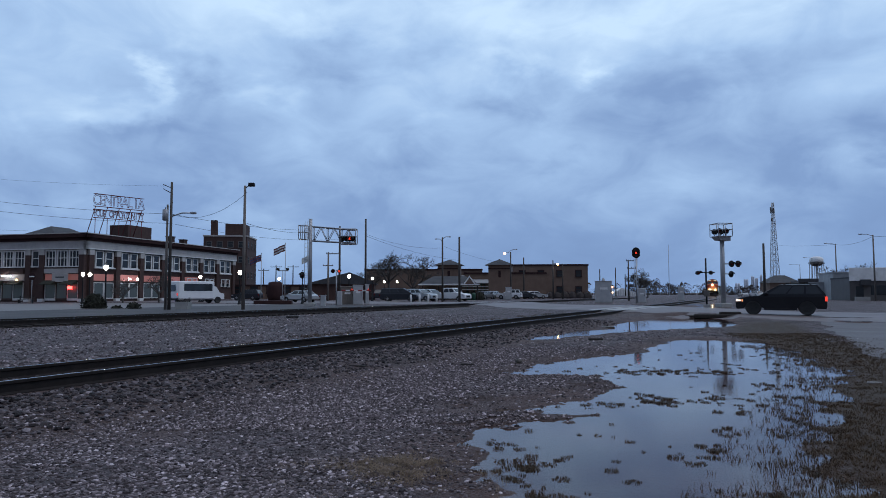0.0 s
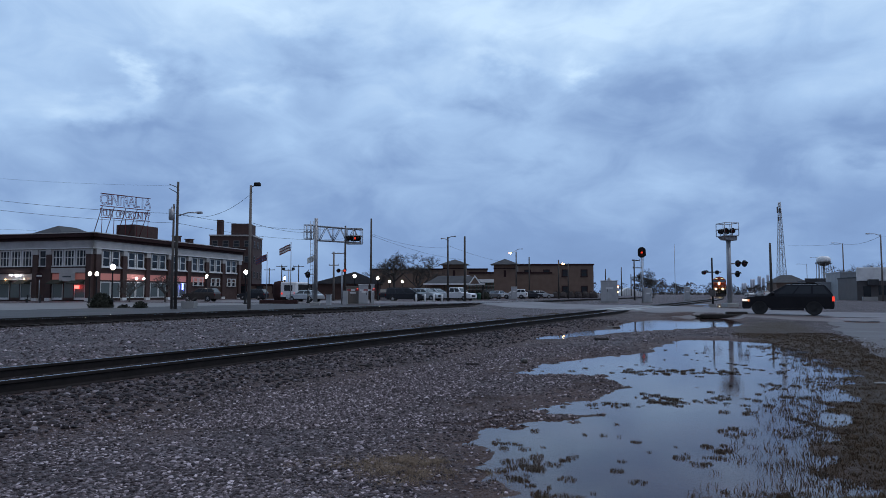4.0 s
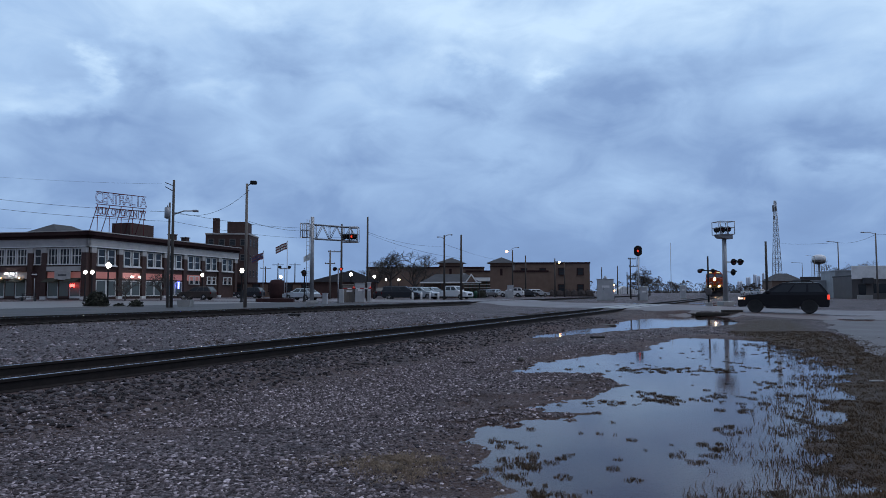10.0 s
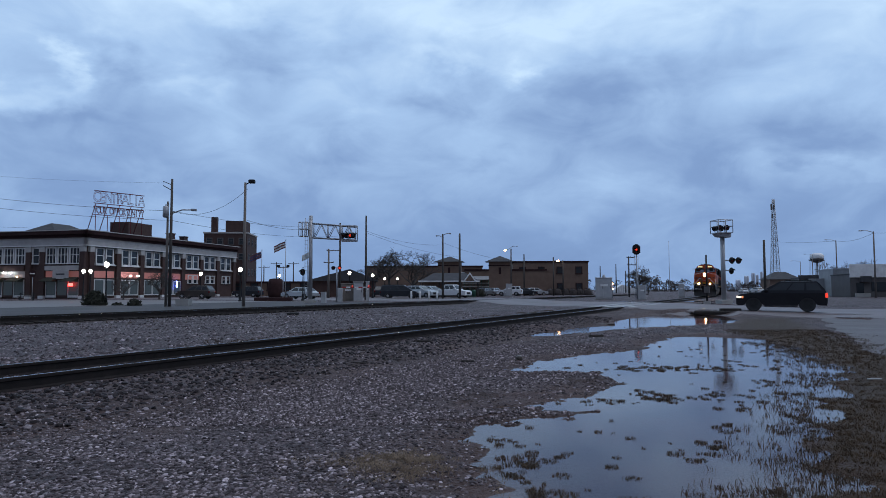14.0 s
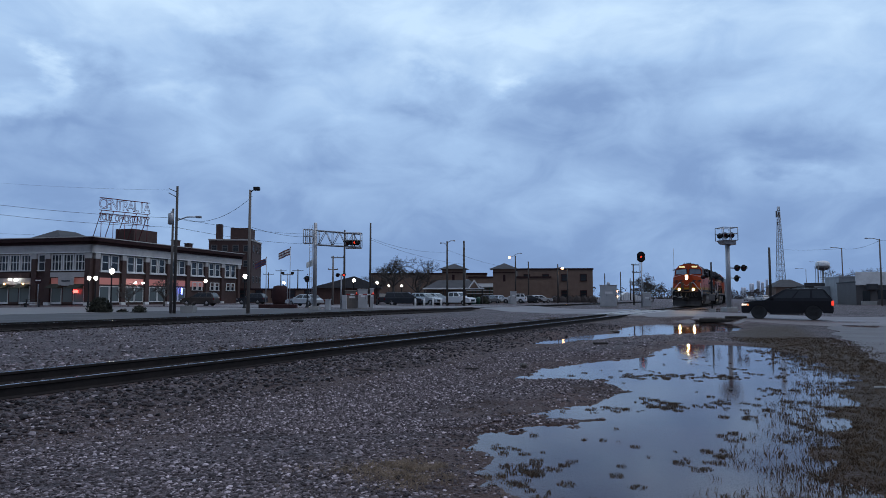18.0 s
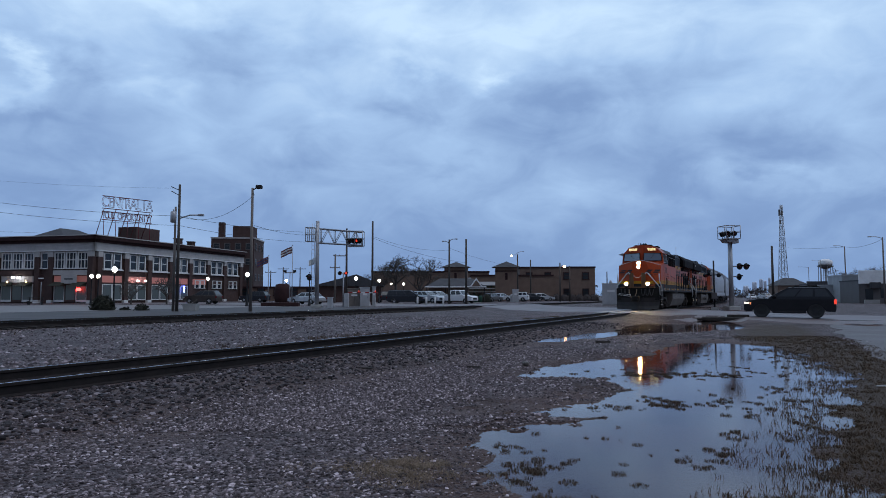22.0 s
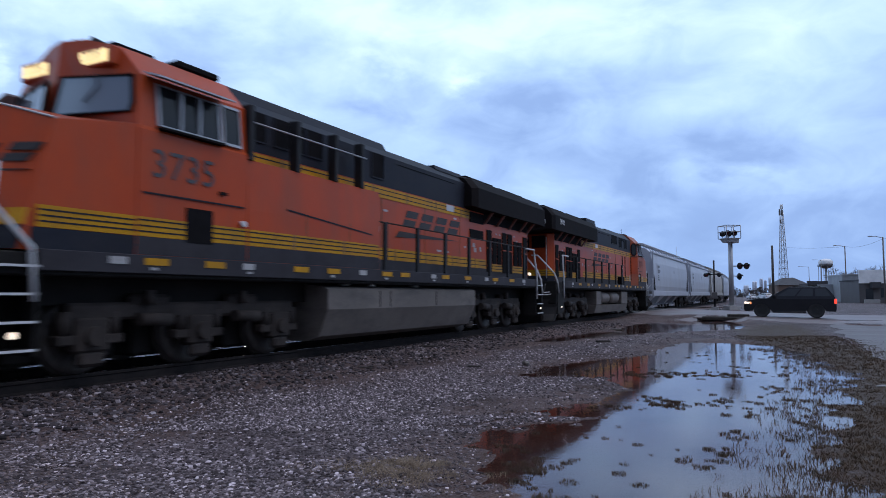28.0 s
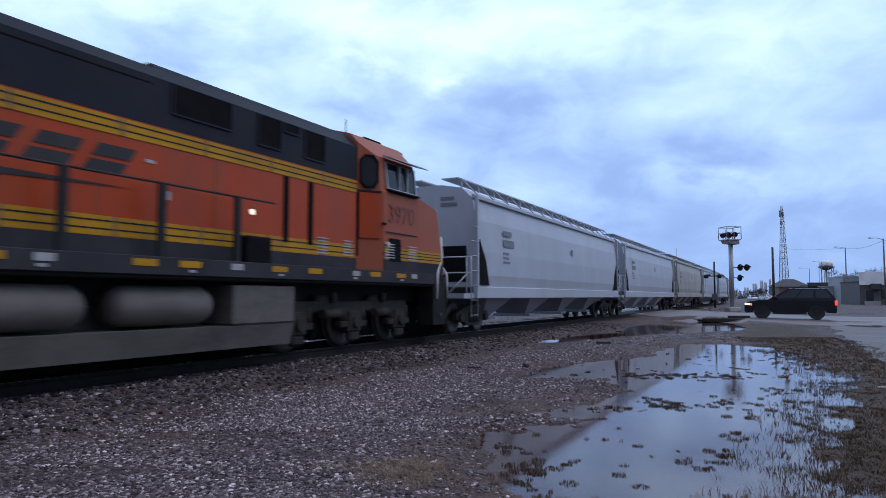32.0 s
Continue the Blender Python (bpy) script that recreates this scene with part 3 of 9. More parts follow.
def build_ground():
    xs = lines((-2600, -300, 460), (-300, -60, 24), (-60, -14, 2.3), (-14, -3, 0.3), (-3, 9, 0.10), (9, 20, 0.3), (20, 60, 2.5), (60, 300, 24), (300, 2600, 460))
    ys = lines((-600, -60, 180), (-60, 1.5, 4), (1.5, 20, 0.10), (20, 42, 0.3), (42, 130, 2.5), (130, 400, 30), (400, 4200, 475))
    nx, ny = len(xs), len(ys)
    verts = [(x, y, ground_z(x, y)) for y in ys for x in xs]
    faces = [(j * nx + i, j * nx + i + 1, (j + 1) * nx + i + 1, (j + 1) * nx + i) for j in range(ny - 1) for i in range(nx - 1)]
    me = bpy.data.meshes.new("ground")
    me.from_pydata(verts, [], faces)
    zone = me.color_attributes.new("zone", "FLOAT_COLOR", "POINT")
    data = np.zeros((len(verts), 4), np.float32)
    for i, (x, y, z) in enumerate(verts):
        if -60 < x < 60 and 1.5 <= y < 75:
            u, v = track_uv(x, y)
            damp = max(1 - ease(0.004, 0.045, z), 0.85 * (1 - ease(3.2, 4.6, v + 0.8 * rough_noise(x, y, 0.6, 19)))) if v > 2.5 else 0.8 * ease(-1.5, 0.5, v) * (0.8 + 0.6 * rough_noise(x, y, 0.7, 11))
            if -17.8 < v < -14.6:
                damp = 0.9
            damp = max(damp, 0.9 * (1 - ease(0.5, 1.3, math.hypot((x + 0.45) / 0.9, (y - 5.4) / 0.45) + 0.4 * rough_noise(x, y, 2.2, 3.0))))
            if v > 2.5:
                damp = max(damp, 0.8 * ease(1.5, 0.1, pool_edge(x, y) + 0.8 * rough_noise(x, y, 1.3, 17.0)))
            data[i] = (grassy(x, y), max(0.0, min(1.0, damp)), 0, 1)
    zone.data.foreach_set("color", data.ravel())
    me.polygons.foreach_set("use_smooth", [True] * len(faces))
    me.materials.append(ground_material())
    tagged(new("ground", me), "grey crushed stone and cinder ground with damp mud and dead turf", "ground", kind="structure")


build_ground()
bm = B()
bmesh.ops.create_grid(bm, x_segments=1, y_segments=1, size=1, matrix=Matrix.Translation((7.5, 21, 0)) @ Matrix.Diagonal((9.5, 19.5, 1, 1)))
puddle = solid("water", bm, M["water"], "still rain puddle mirroring the clouds over mud", "puddle", kind="structure")


def strip(name, us, vs, lift, material, label, category, slant=False):
    verts, faces = [], []
    for i, u0 in enumerate(us):
        for v in vs:
            u = u0 + (skew(v) if slant else 0.0)
            rim = i in (0, len(us) - 1)
            ragged = 0.5 * rough_noise(u, 0.0, 0.4, 3.0) + 0.1 * rough_noise(u, 0.0, 1.7, 5.0) if v == vs[0] else 0.0
            q = by_track(u + (0.8 * rough_noise(u, v, 0.25, 2.0) + 0.2 * rough_noise(u, v, 0.9, 6.0) if i < 2 else 0.0), v + ragged)
            verts.append((q.x, q.y, ground_z(q.x, q.y) + (-0.05 if rim else lift)))
    n = len(vs)
    for i in range(len(us) - 1):
        for j in range(n - 1):
            faces.append((i * n + j, i * n + j + 1, (i + 1) * n + j + 1, (i + 1) * n + j))
    me = bpy.data.meshes.new(name)
    me.from_pydata(verts, [], faces)
    me.materials.append(material)
    me.polygons.foreach_set("use_smooth", [True] * len(faces))
    return tagged(new(name, me), label, category, kind="structure")


strip("road", lines((35.0, 51, 0.8)), lines((-75, -18.2, 4), (-18.2, -14.2, 1.3), (-14.2, -2.0, 2.4), (-2.0, 2.0, 1.0), (2, 24, 0.5), (24, 120, 3)), 0.022, M["asphalt"], "wet worn asphalt street that crosses the tracks", "road", True)
strip("lot", lines((16.5, 35.4, 0.35)), lines((11.2, 13, 0.3), (13, 40, 3)), 0.012, M["lot_asphalt"], "wet worn asphalt lot beside the verge", "lot")
strip("lot", lines((-60, 59, 7)), lines((-35, -18.0, 1.9)), 0.02, M["dark_asphalt"], "dark wet asphalt lot beside the far track", "lot")
strip("pavement", lines((-60, 60, 7)), lines((-64, -35.2, 3)), 0.025, M["pale_concrete"], "pale wet concrete street beside the far track", "road")


def sweep_rail(parent, us, v0, follow, top):
    prof = [(-0.07, 0.0), (0.07, 0.0), (0.07, 0.014), (0.012, 0.035), (0.012, 0.125), (0.036, 0.14), (0.036, 0.172), (0.031, 0.178), (0.027, 0.1795), (-0.018, 0.1795), (-0.031, 0.178), (-0.036, 0.172), (-0.036, 0.14), (-0.012, 0.125), (-0.012, 0.035), (-0.07, 0.014)]
    verts, faces, mats = [], [], []
    k = len(prof)
    for u in us:
        for a, z in prof:
            q = by_track(u, v0 + a + (bend(u) if follow else 0.0), top - 0.178 + z)
            verts.append(tuple(q))
    for i in range(len(us) - 1):
        for j in range(k):
            faces.append((i * k + j, i * k + (j + 1) % k, (i + 1) * k + (j + 1) % k, (i + 1) * k + j))
            mats.append(1 if j == 8 else 0)
    me = bpy.data.meshes.new("rail")
    me.from_pydata(verts, [], faces)
    me.materials.append(M["rail"])
    me.materials.append(M["rail_head"])
    me.polygons.foreach_set("material_index", mats)
    return share("rail", me, parent)


tie_bm = B()
slab(tie_bm, -1.3, 1.3, -0.11, 0.11, -0.18, 0.0, 0.012)
TIE = mesh_of("tie", tie_bm, M["tie"])
plate_bm = B()
slab(plate_bm, -0.1, 0.1, -0.18, 0.18, 0.0, 0.02)
PLATE = mesh_of("tie_plate", plate_bm, M["rail"])


def railway(v, first, last, ties, label, follow, top=RAIL_TOP):
    t = thing("railway_track", Matrix(), label, "railway track", kind="structure")
    us = lines((first, 60, 6), (60, last, 6))
    for side in (-0.753, 0.753):
        sweep_rail(t, us, v + side, follow, top)
    u = ties[0]
    while u < ties[1]:
        q = by_track(u, v, top - 0.182 + random.uniform(-0.012, 0.0))
        share("tie", TIE, t, Matrix.Translation(q) @ pose(0, 0, 0, 0, 0, -math.degrees(HEADING) + random.uniform(-1, 1)))
        u += 0.5
    return t


railway(0.0, -30, 330, (-4, 34), "main railway track with dark rusty rails and polished heads", True)
railway(-16.1, -30, 150, (6, 55), "second railway track with dark rails in gravel", False, 0.46)


def crossing_panels():
    t = thing("level_crossing", Matrix(), "worn pale concrete crossing panels between the rails", "level crossing", kind="structure")
    bm = B()
    slab(bm, -0.36, 0.36, -1.18, 1.18, -0.16, 0.0, 0.015)
    side = mesh_of("panel", bm, M["concrete"])
    bm = B()
    slab(bm, -0.64, 0.64, -1.18, 1.18, -0.16, 0.0, 0.015)
    middle = mesh_of("panel", bm, M["concrete"])
    for k in range(6):
        for v, me in ((-1.19, side), (0.0, middle), (1.19, side)):
            q = by_track(44.6 + 2.4 * k, v, RAIL_TOP - 0.004 + random.uniform(-0.006, 0.004))
            share("panel", me, t, Matrix.Translation(q) @ pose(0, 0, 0, 0, 0, -math.degrees(HEADING)))


crossing_panels()

# ---- shallow rain puddles on the street, and a low timber edge of the crossing ----
def rain_puddle(c, rx, ry, rz, seed):
    bm = B()
    ring = []
    for k in range(28):
        a = math.tau * k / 28
        w = 1 + 0.45 * rough_noise(math.cos(a), math.sin(a), 1.6, seed)
        ring.append(bm.verts.new((rx * w * math.cos(a), ry * w * math.sin(a), 0)))
    bm.faces.new(ring)
    solid("puddle", bm, M["water"], "shallow rain puddle on the wet street", "puddle", m=pose(c[0], c[1], ground_z(*c) + 0.035, 0, 0, rz), kind="structure")


rain_puddle((18.62, 30.2), 0.75, 0.6, -20, 3.0)
rain_puddle((19.99, 33.5), 1.3, 0.35, -20, 5.0)
rain_puddle((22.77, 56.0), 1.3, 1.6, -15, 9.0)
rain_puddle((16.84, 62.0), 2.2, 1.0, -15, 12.0)
rain_puddle((25.8, 66.0), 2.0, 1.6, -15, 15.0)
for c, w in (((15.11, 38.5), 1.5), ((16.26, 37.6), 1.1)):
    bm = B()
    slab(bm, -w / 2, w / 2, -0.16, 0.16, -0.12, 0.10, 0.02)
    solid("timber_edge", bm, M["tie"], "dark timber edging at the broken asphalt", "timber", "timber edging", m=pose(c[0], c[1], ground_z(*c) + 0.03, 0, 0, -3))

# ---- cloud cover: a far backdrop that drifts ----
CLOUD_SWELLS = [  # bearing, height, their widths, brightness
    (0.168, 0.406, 0.174, 0.038, 0.09), (0.233, 0.329, 0.034, 0.023, 0.13), (-0.408, 0.288, 0.019, 0.02, 0.1), (-0.445, 0.254, 0.066, 0.02, 0.07), (-0.256, 0.288, 0.058, 0.018, 0.06),
    (-0.22, 0.401, 0.052, 0.025, 0.05), (0.635, 0.162, 0.094, 0.013, 0.05), (0.386, 0.135, 0.069, 0.017, 0.04), (0.125, 0.337, 0.067, 0.013, 0.06), (-0.133, 0.348, 0.11, 0.03, -0.11),
    (-0.352, 0.309, 0.032, 0.02, -0.08), (0.083, 0.285, 0.083, 0.023, -0.09), (0.397, 0.303, 0.146, 0.038, -0.11), (0.577, 0.205, 0.14, 0.035, -0.08), (-0.409, 0.325, 0.031, 0.018, -0.05),
    (-0.406, 0.228, 0.069, 0.017, -0.07), (-0.372, 0.15, 0.16, 0.045, -0.085), (-0.026, 0.215, 0.106, 0.022, -0.05), (0.181, 0.199, 0.03, 0.011, -0.05),
]


def cloud_material():
    m = bpy.data.materials.new("cloud_cover")
    m.use_nodes = True
    nt = m.node_tree
    nt.nodes.clear()
    out = nt.nodes.new("ShaderNodeOutputMaterial")
    em = nt.nodes.new("ShaderNodeEmission")
    nt.links.new(em.outputs[0], out.inputs[0])
    tc = nt.nodes.new("ShaderNodeTexCoord")
    sep = nt.nodes.new("ShaderNodeSeparateXYZ")
    nt.links.new(tc.outputs["Object"], sep.inputs[0])

    def math_node(op, a, b=None):
        n = nt.nodes.new("ShaderNodeMath")
        n.operation = op
        for i, s in enumerate((a, b)):
            if s is None:
                continue
            if isinstance(s, (int, float)):
                n.inputs[i].default_value = s
            else:
                nt.links.new(s, n.inputs[i])
        return n.outputs[0]

    az = math_node("ARCTAN2", sep.outputs[0], sep.outputs[1])
    el = math_node("DIVIDE", sep.outputs[2], 2500.0)
    comb = nt.nodes.new("ShaderNodeCombineXYZ")
    nt.links.new(az, comb.inputs[0])
    nt.links.new(math_node("MULTIPLY", el, 1.7), comb.inputs[1])
    big = nt.nodes.new("ShaderNodeTexNoise")
    big.inputs["Scale"].default_value, big.inputs["Detail"].default_value, big.inputs["Roughness"].default_value, big.inputs["Distortion"].default_value = 3.4, 8, 0.5, 0.15
    nt.links.new(comb.outputs[0], big.inputs["Vector"])
    # a little brighter overhead, bluer and darker towards the horizon
    up = nt.nodes.new("ShaderNodeMapRange")
    up.inputs[1].default_value, up.inputs[2].default_value, up.inputs[3].default_value, up.inputs[4].default_value = 0.0, 0.38, -0.10, 0.10
    nt.links.new(el, up.inputs[0])
    f = math_node("MULTIPLY_ADD", big.outputs[0], 0.30)
    f.node.inputs[2].default_value = 0.375
    f = math_node("ADD", f, up.outputs[0])
    # lumpy edges within the deck
    lump = nt.nodes.new("ShaderNodeTexNoise")
    lump.inputs["Scale"].default_value, lump.inputs["Detail"].default_value, lump.inputs["Roughness"].default_value, lump.inputs["Distortion"].default_value = 8.5, 9, 0.55, 0.7
    nt.links.new(comb.outputs[0], lump.inputs["Vector"])
    f = math_node("ADD", f, math_node("MULTIPLY", math_node("SUBTRACT", lump.outputs[0], 0.5), 0.20))
    # broad swells and gaps of the cloud deck, their edges torn by noise
    tear = nt.nodes.new("ShaderNodeTexNoise")
    tear.inputs["Scale"].default_value, tear.inputs["Detail"].default_value, tear.inputs["Roughness"].default_value = 9.0, 7, 0.55
    nt.links.new(comb.outputs[0], tear.inputs["Vector"])
    tsep = nt.nodes.new("ShaderNodeSeparateColor")
    nt.links.new(tear.outputs["Color"], tsep.inputs[0])
    az = math_node("ADD", az, math_node("MULTIPLY", math_node("SUBTRACT", tsep.outputs[0], 0.5), 0.22))
    el = math_node("ADD", el, math_node("MULTIPLY", math_node("SUBTRACT", tsep.outputs[1], 0.5), 0.13))
    for a0, e0, sa, se, amp in CLOUD_SWELLS:
        qa = math_node("DIVIDE", math_node("SUBTRACT", az, a0), sa)
        qe = math_node("DIVIDE", math_node("SUBTRACT", el, e0), se)
        d2 = math_node("ADD", math_node("MULTIPLY", qa, qa), math_node("MULTIPLY", qe, qe))
        f = math_node("ADD", f, math_node("MULTIPLY", math_node("EXPONENT", math_node("MULTIPLY", d2, -1.0)), amp if amp > 0 else 0.82 * amp))
    r = nt.nodes.new("ShaderNodeValToRGB")
    e = r.color_ramp.elements
    e[0].position, e[0].color = 0.30, (0.165, 0.265, 0.475, 1)
    e[1].position, e[1].color = 0.70, (0.59, 0.80, 1.01, 1)
    e.new(0.45).color = (0.225, 0.36, 0.61, 1)
    e.new(0.58).color = (0.385, 0.575, 0.84, 1)
    nt.links.new(f, r.inputs[0])
    nt.links.new(r.outputs[0], em.inputs[0])
    em.inputs[1].default_value = 1.0
    return m


def build_clouds():
    R, nz, na = 2500.0, 10, 48
    verts, faces = [], []
    for j in range(nz + 1):
        h = -60 + 2860 * j / nz
        for i in range(na + 1):
            a = radians(-110 + 220 * i / na)
            verts.append((R * math.sin(a), R * math.cos(a), h))
    w = na + 1
    for j in range(nz):
        for i in range(na):
            faces.append((j * w + i, j * w + i + 1, (j + 1) * w + i + 1, (j + 1) * w + i))
    me = bpy.data.meshes.new("cloud_backdrop")
    me.from_pydata(verts, [], faces)
    me.polygons.foreach_set("use_smooth", [True] * len(faces))
    me.materials.append(cloud_material())
    return tagged(new("backdrop", me), "layered grey-blue rain clouds at dusk", "sky", kind="structure")


clouds = build_clouds()

# ---- town side: corner block with roof sign ----
def window_mesh(w, h, lights, trim="trim_white"):
    """A sash window: white frame with thickness, glass behind, one origin at the sill's middle; faces -y."""
    bm = B()
    f = 0.19
    prism(bm, [(-w / 2, 0), (-w / 2, h), (w / 2, h), (w / 2, 0), (w / 2 - f, 0), (w / 2 - f, h - f), (-w / 2 + f, h - f), (-w / 2 + f, 0)], -0.06, 0.12, "y")
    out = [("window", mesh_of("window_frame", bm, M[trim]))]
    bm = B()
    slab(bm, -w / 2 - 0.08, w / 2 + 0.08, -0.14, 0.12, -0.14, 0.0)
    out.append(("sill", mesh_of("sill", bm, M[trim])))
    bm = B()
    slab(bm, -w / 2 + f, w / 2 - f, -0.03, 0.03, h * 0.5 - 0.05, h * 0.5 + 0.05)
    out.append(("meeting_rail", mesh_of("meeting_rail", bm, M[trim])))
    for k in range(1, lights):
        bm = B()
        x = -w / 2 + w * k / lights
        slab(bm, x - 0.05, x + 0.05, -0.05, 0.03, 0, h - f)
        out.append(("mullion", mesh_of("mullion", bm, M[trim])))
    for z0, z1 in ((0.0, h * 0.5), (h * 0.5, h - f)):
        bm = B()
        slab(bm, -w / 2 + f * 0.9, w / 2 - f * 0.9, 0.04, 0.06, z0, z1)
        out.append(("pane", mesh_of("pane", bm, M["glass"])))
    return out


def put_window(parent, meshes, m):
    o = share("window", meshes[0][1], parent, m)
    for kind, me in meshes[1:]:
        share(kind, me, o)
    return o


def corner_block():
    t = thing("commercial_building", Matrix(), "two-storey dark brick corner building with white frieze and windows", "building")
    corner = Vector((-48.0, 93.0, 0.25))
    ang = math.degrees(math.atan2(0.969, 0.245))
    right = Matrix.Translation(corner) @ pose(0, 0, 0, 0, 0, ang)            # x runs along the long side
    left = Matrix.Translation(corner) @ pose(0, 0, 0, 0, 0, ang + 90)        # x runs along the short side, mirrored
    LR, LL = 38.6, 32.0
    bm = B()
    slab(bm, 0.25, LR - 0.25, 0.25, LL - 0.25, 0, 9.3)
    bmesh.ops.transform(bm, matrix=right, verts=bm.verts)
    part("wall", bm, M["brick"], t, "dark brick wall core")
    for face, length, sgn in ((right, LR, 1), (left, LL, -1)):
        # outward is -y on the long side and +y on the short side of the local axes
        def add(name, x0, x1, d0, d1, z0, z1, mat, label=""):
            bm = B()
            ys = sorted((-sgn * d0, -sgn * d1))
            slab(bm, x0, x1, ys[0], ys[1], z0, z1)
            bmesh.ops.transform(bm, matrix=face, verts=bm.verts)
            return part(name, bm, mat, t, label)
        add("cornice", -0.75, length, -0.3, 0.75, 8.85, 9.35, M["cornice"], "dark projecting cornice")
        add("cornice", -0.35, length, -0.3, 0.35, 8.45, 8.85, M["cornice"])
        add("parapet", -0.8, length, -0.3, 0.8, 9.35, 9.47, M["frieze"], "pale parapet cap")
        add("frieze", -0.12, length, -0.3, 0.12, 7.35, 8.45, M["frieze"], "weathered white frieze band")
        add("frieze_moulding", -0.22, length, -0.3, 0.22, 7.28, 7.42, M["trim_white"])
        bays = [3.7 + 5.22 * k for k in range(7)] if sgn > 0 else [3.9, 8.35, 13.0, 17.6, 22.0, 26.6]
        for x in ([1.05, 6.35, 11.5, 16.7, 21.9, 27.1, 32.3, 37.8] if sgn > 0 else [0.6, 7.2, 9.5, 16.4, 18.7, 25.4, 27.7]):
            add("pier", x - 0.42, x + 0.42, -0.25, 0.10, 0.0, 7.26, M["brick"], "dark brick pier")
            add("capital", x - 0.46, x + 0.46, -0.25, 0.16, 6.5, 7.24, M["frieze"])
            add("plinth", x - 0.44, x + 0.44, -0.25, 0.14, 0.0, 0.45, M["trim_white"])
        pair, triple, single = CORNER_WINDOWS
        rot = Matrix() if sgn > 0 else Matrix.Rotation(math.pi, 4, "Z")
        for i, x in enumerate(bays):
            if sgn > 0:
                for q in (-0.95, 0.95):
                    put_window(t, pair, face @ Matrix.Translation((x + q, 0.14, 4.95)))
                add("lintel", x - 2.1, x + 2.1, -0.2, 0.11, 7.12, 7.275, M["roof_dark"], "dark window lintel")
                add("spandrel_sill", x - 2.0, x + 2.0, -0.2, 0.13, 4.66, 4.80, M["trim_white"])
                add("transom", x - 1.95, x + 1.95, -0.22, -0.14, 2.95, 3.9, M["transom"] if i < 5 else M["brick"], "salmon-lit transom panel" if i < 5 else "")
                if i < 4:
                    for q in (-1.0, 1.0):
                        bm = B()
                        for a, b, c, d in ((-0.95, -0.85, 0.5, 2.7), (0.85, 0.95, 0.5, 2.7), (-0.95, 0.95, 2.6, 2.72), (-0.95, 0.95, 0.42, 0.55)):
                            slab(bm, x + q + a, x + q + b, 0.08, 0.2, c, d)
                        bmesh.ops.transform(bm, matrix=face, verts=bm.verts)
                        s = part("shop_window", bm, M["trim_white"], t)
                        bm = B()
                        slab(bm, x + q - 0.85, x + q + 0.85, 0.14, 0.16, 0.55, 2.6)
                        bmesh.ops.transform(bm, matrix=face, verts=bm.verts)
                        part("pane", bm, M["shop_glass"], s)
                else:
                    put_window(t, single, face @ Matrix.Translation((x - 0.6, 0.14, 2.4)) @ Matrix.Diagonal((1, 1, 0.6, 1)))
                    put_window(t, single, face @ Matrix.Translation((x + 0.9, 0.14, 2.4)) @ Matrix.Diagonal((1, 1, 0.6, 1)))
            else:
                wide = i % 2 == 0
                for q in ((-1.95, 0, 1.95) if wide else (0,)):
                    put_window(t, triple if wide else single, face @ Matrix.Translation((x + q, -0.14, 4.95)) @ rot)
                add("sign_panel", x - 2.8, x + 2.8, -0.2, 0.10, 3.95, 4.6, M["frieze"] if i == 0 else M["brick"]) if wide else None
                if wide:
                    add("transom", x - 2.8, x + 2.8, -0.22, -0.14, 2.95, 3.85, M["transom"] if i == 0 else M["frieze"])
                    for q in (-1.85, 0, 1.85):
                        bm = B()
                        for a, b, c, d in ((-0.9, -0.8, 0.2, 2.7), (0.8, 0.9, 0.2, 2.7), (-0.9, 0.9, 2.6, 2.7), (-0.9, 0.9, 0.2, 0.5)):
                            slab(bm, x + q + a, x + q + b, -0.2, -0.08, c, d)
                        bmesh.ops.transform(bm, matrix=face, verts=bm.verts)
                        s = part("shop_window", bm, M["trim_white"] if q else M["brick"], t)
                        bm = B()
                        slab(bm, x + q - 0.8, x + q + 0.8, -0.16, -0.14, 0.5, 2.6)
                        bmesh.ops.transform(bm, matrix=face, verts=bm.verts)
                        part("pane", bm, M["shop_glass"], s)
                    # sloped awnings over the doors
                    for q in (-1.7, 1.7):
                        bm = B()
                        prism(bm, [(0.0, 3.0), (1.1, 2.45), (1.1, 2.38), (0.0, 2.4)], x + q - 1.0, x + q + 1.0, "x")
                        bmesh.ops.transform(bm, matrix=face, verts=bm.verts)
                        part("awning", bm, M["hedge"], t, "dark cloth awning")
    # lit things on the fronts
    for face, x, d, z, w, h, mat, lab in ((left, 2.2, 0.25, 1.75, 0.75, 0.42, "neon_red", "red neon sign"), (right, 19.8, -0.3, 1.6, 0.32, 1.1, "neon_blue", "blue lit sign"),
                                          (left, 13.2, 0.4, 3.55, 0.5, 0.22, "flood", "lit flood lamp"), (left, 12.2, 0.4, 3.5, 0.5, 0.22, "flood", "lit flood lamp"),
                                          (right, 7.9, -0.8, 3.15, 0.45, 0.26, "flood", "lit flood lamp"), (right, 9.6, -0.8, 3.15, 0.45, 0.26, "flood", "lit flood lamp"),
                                          (left, 11.0, 0.35, 2.95, 0.2, 0.2, "sodium", "small lit lamp"), (left, 14.2, 0.35, 2.95, 0.2, 0.2, "sodium", "small lit lamp")):
        bm = B()
        slab(bm, x - w / 2, x + w / 2, d - 0.06, d + 0.06, z, z + h, 0.02)
        bmesh.ops.transform(bm, matrix=face, verts=bm.verts)
        part("lit_sign" if "sign" in lab else "lamp", bm, M[mat], t, lab)
    bm = B()
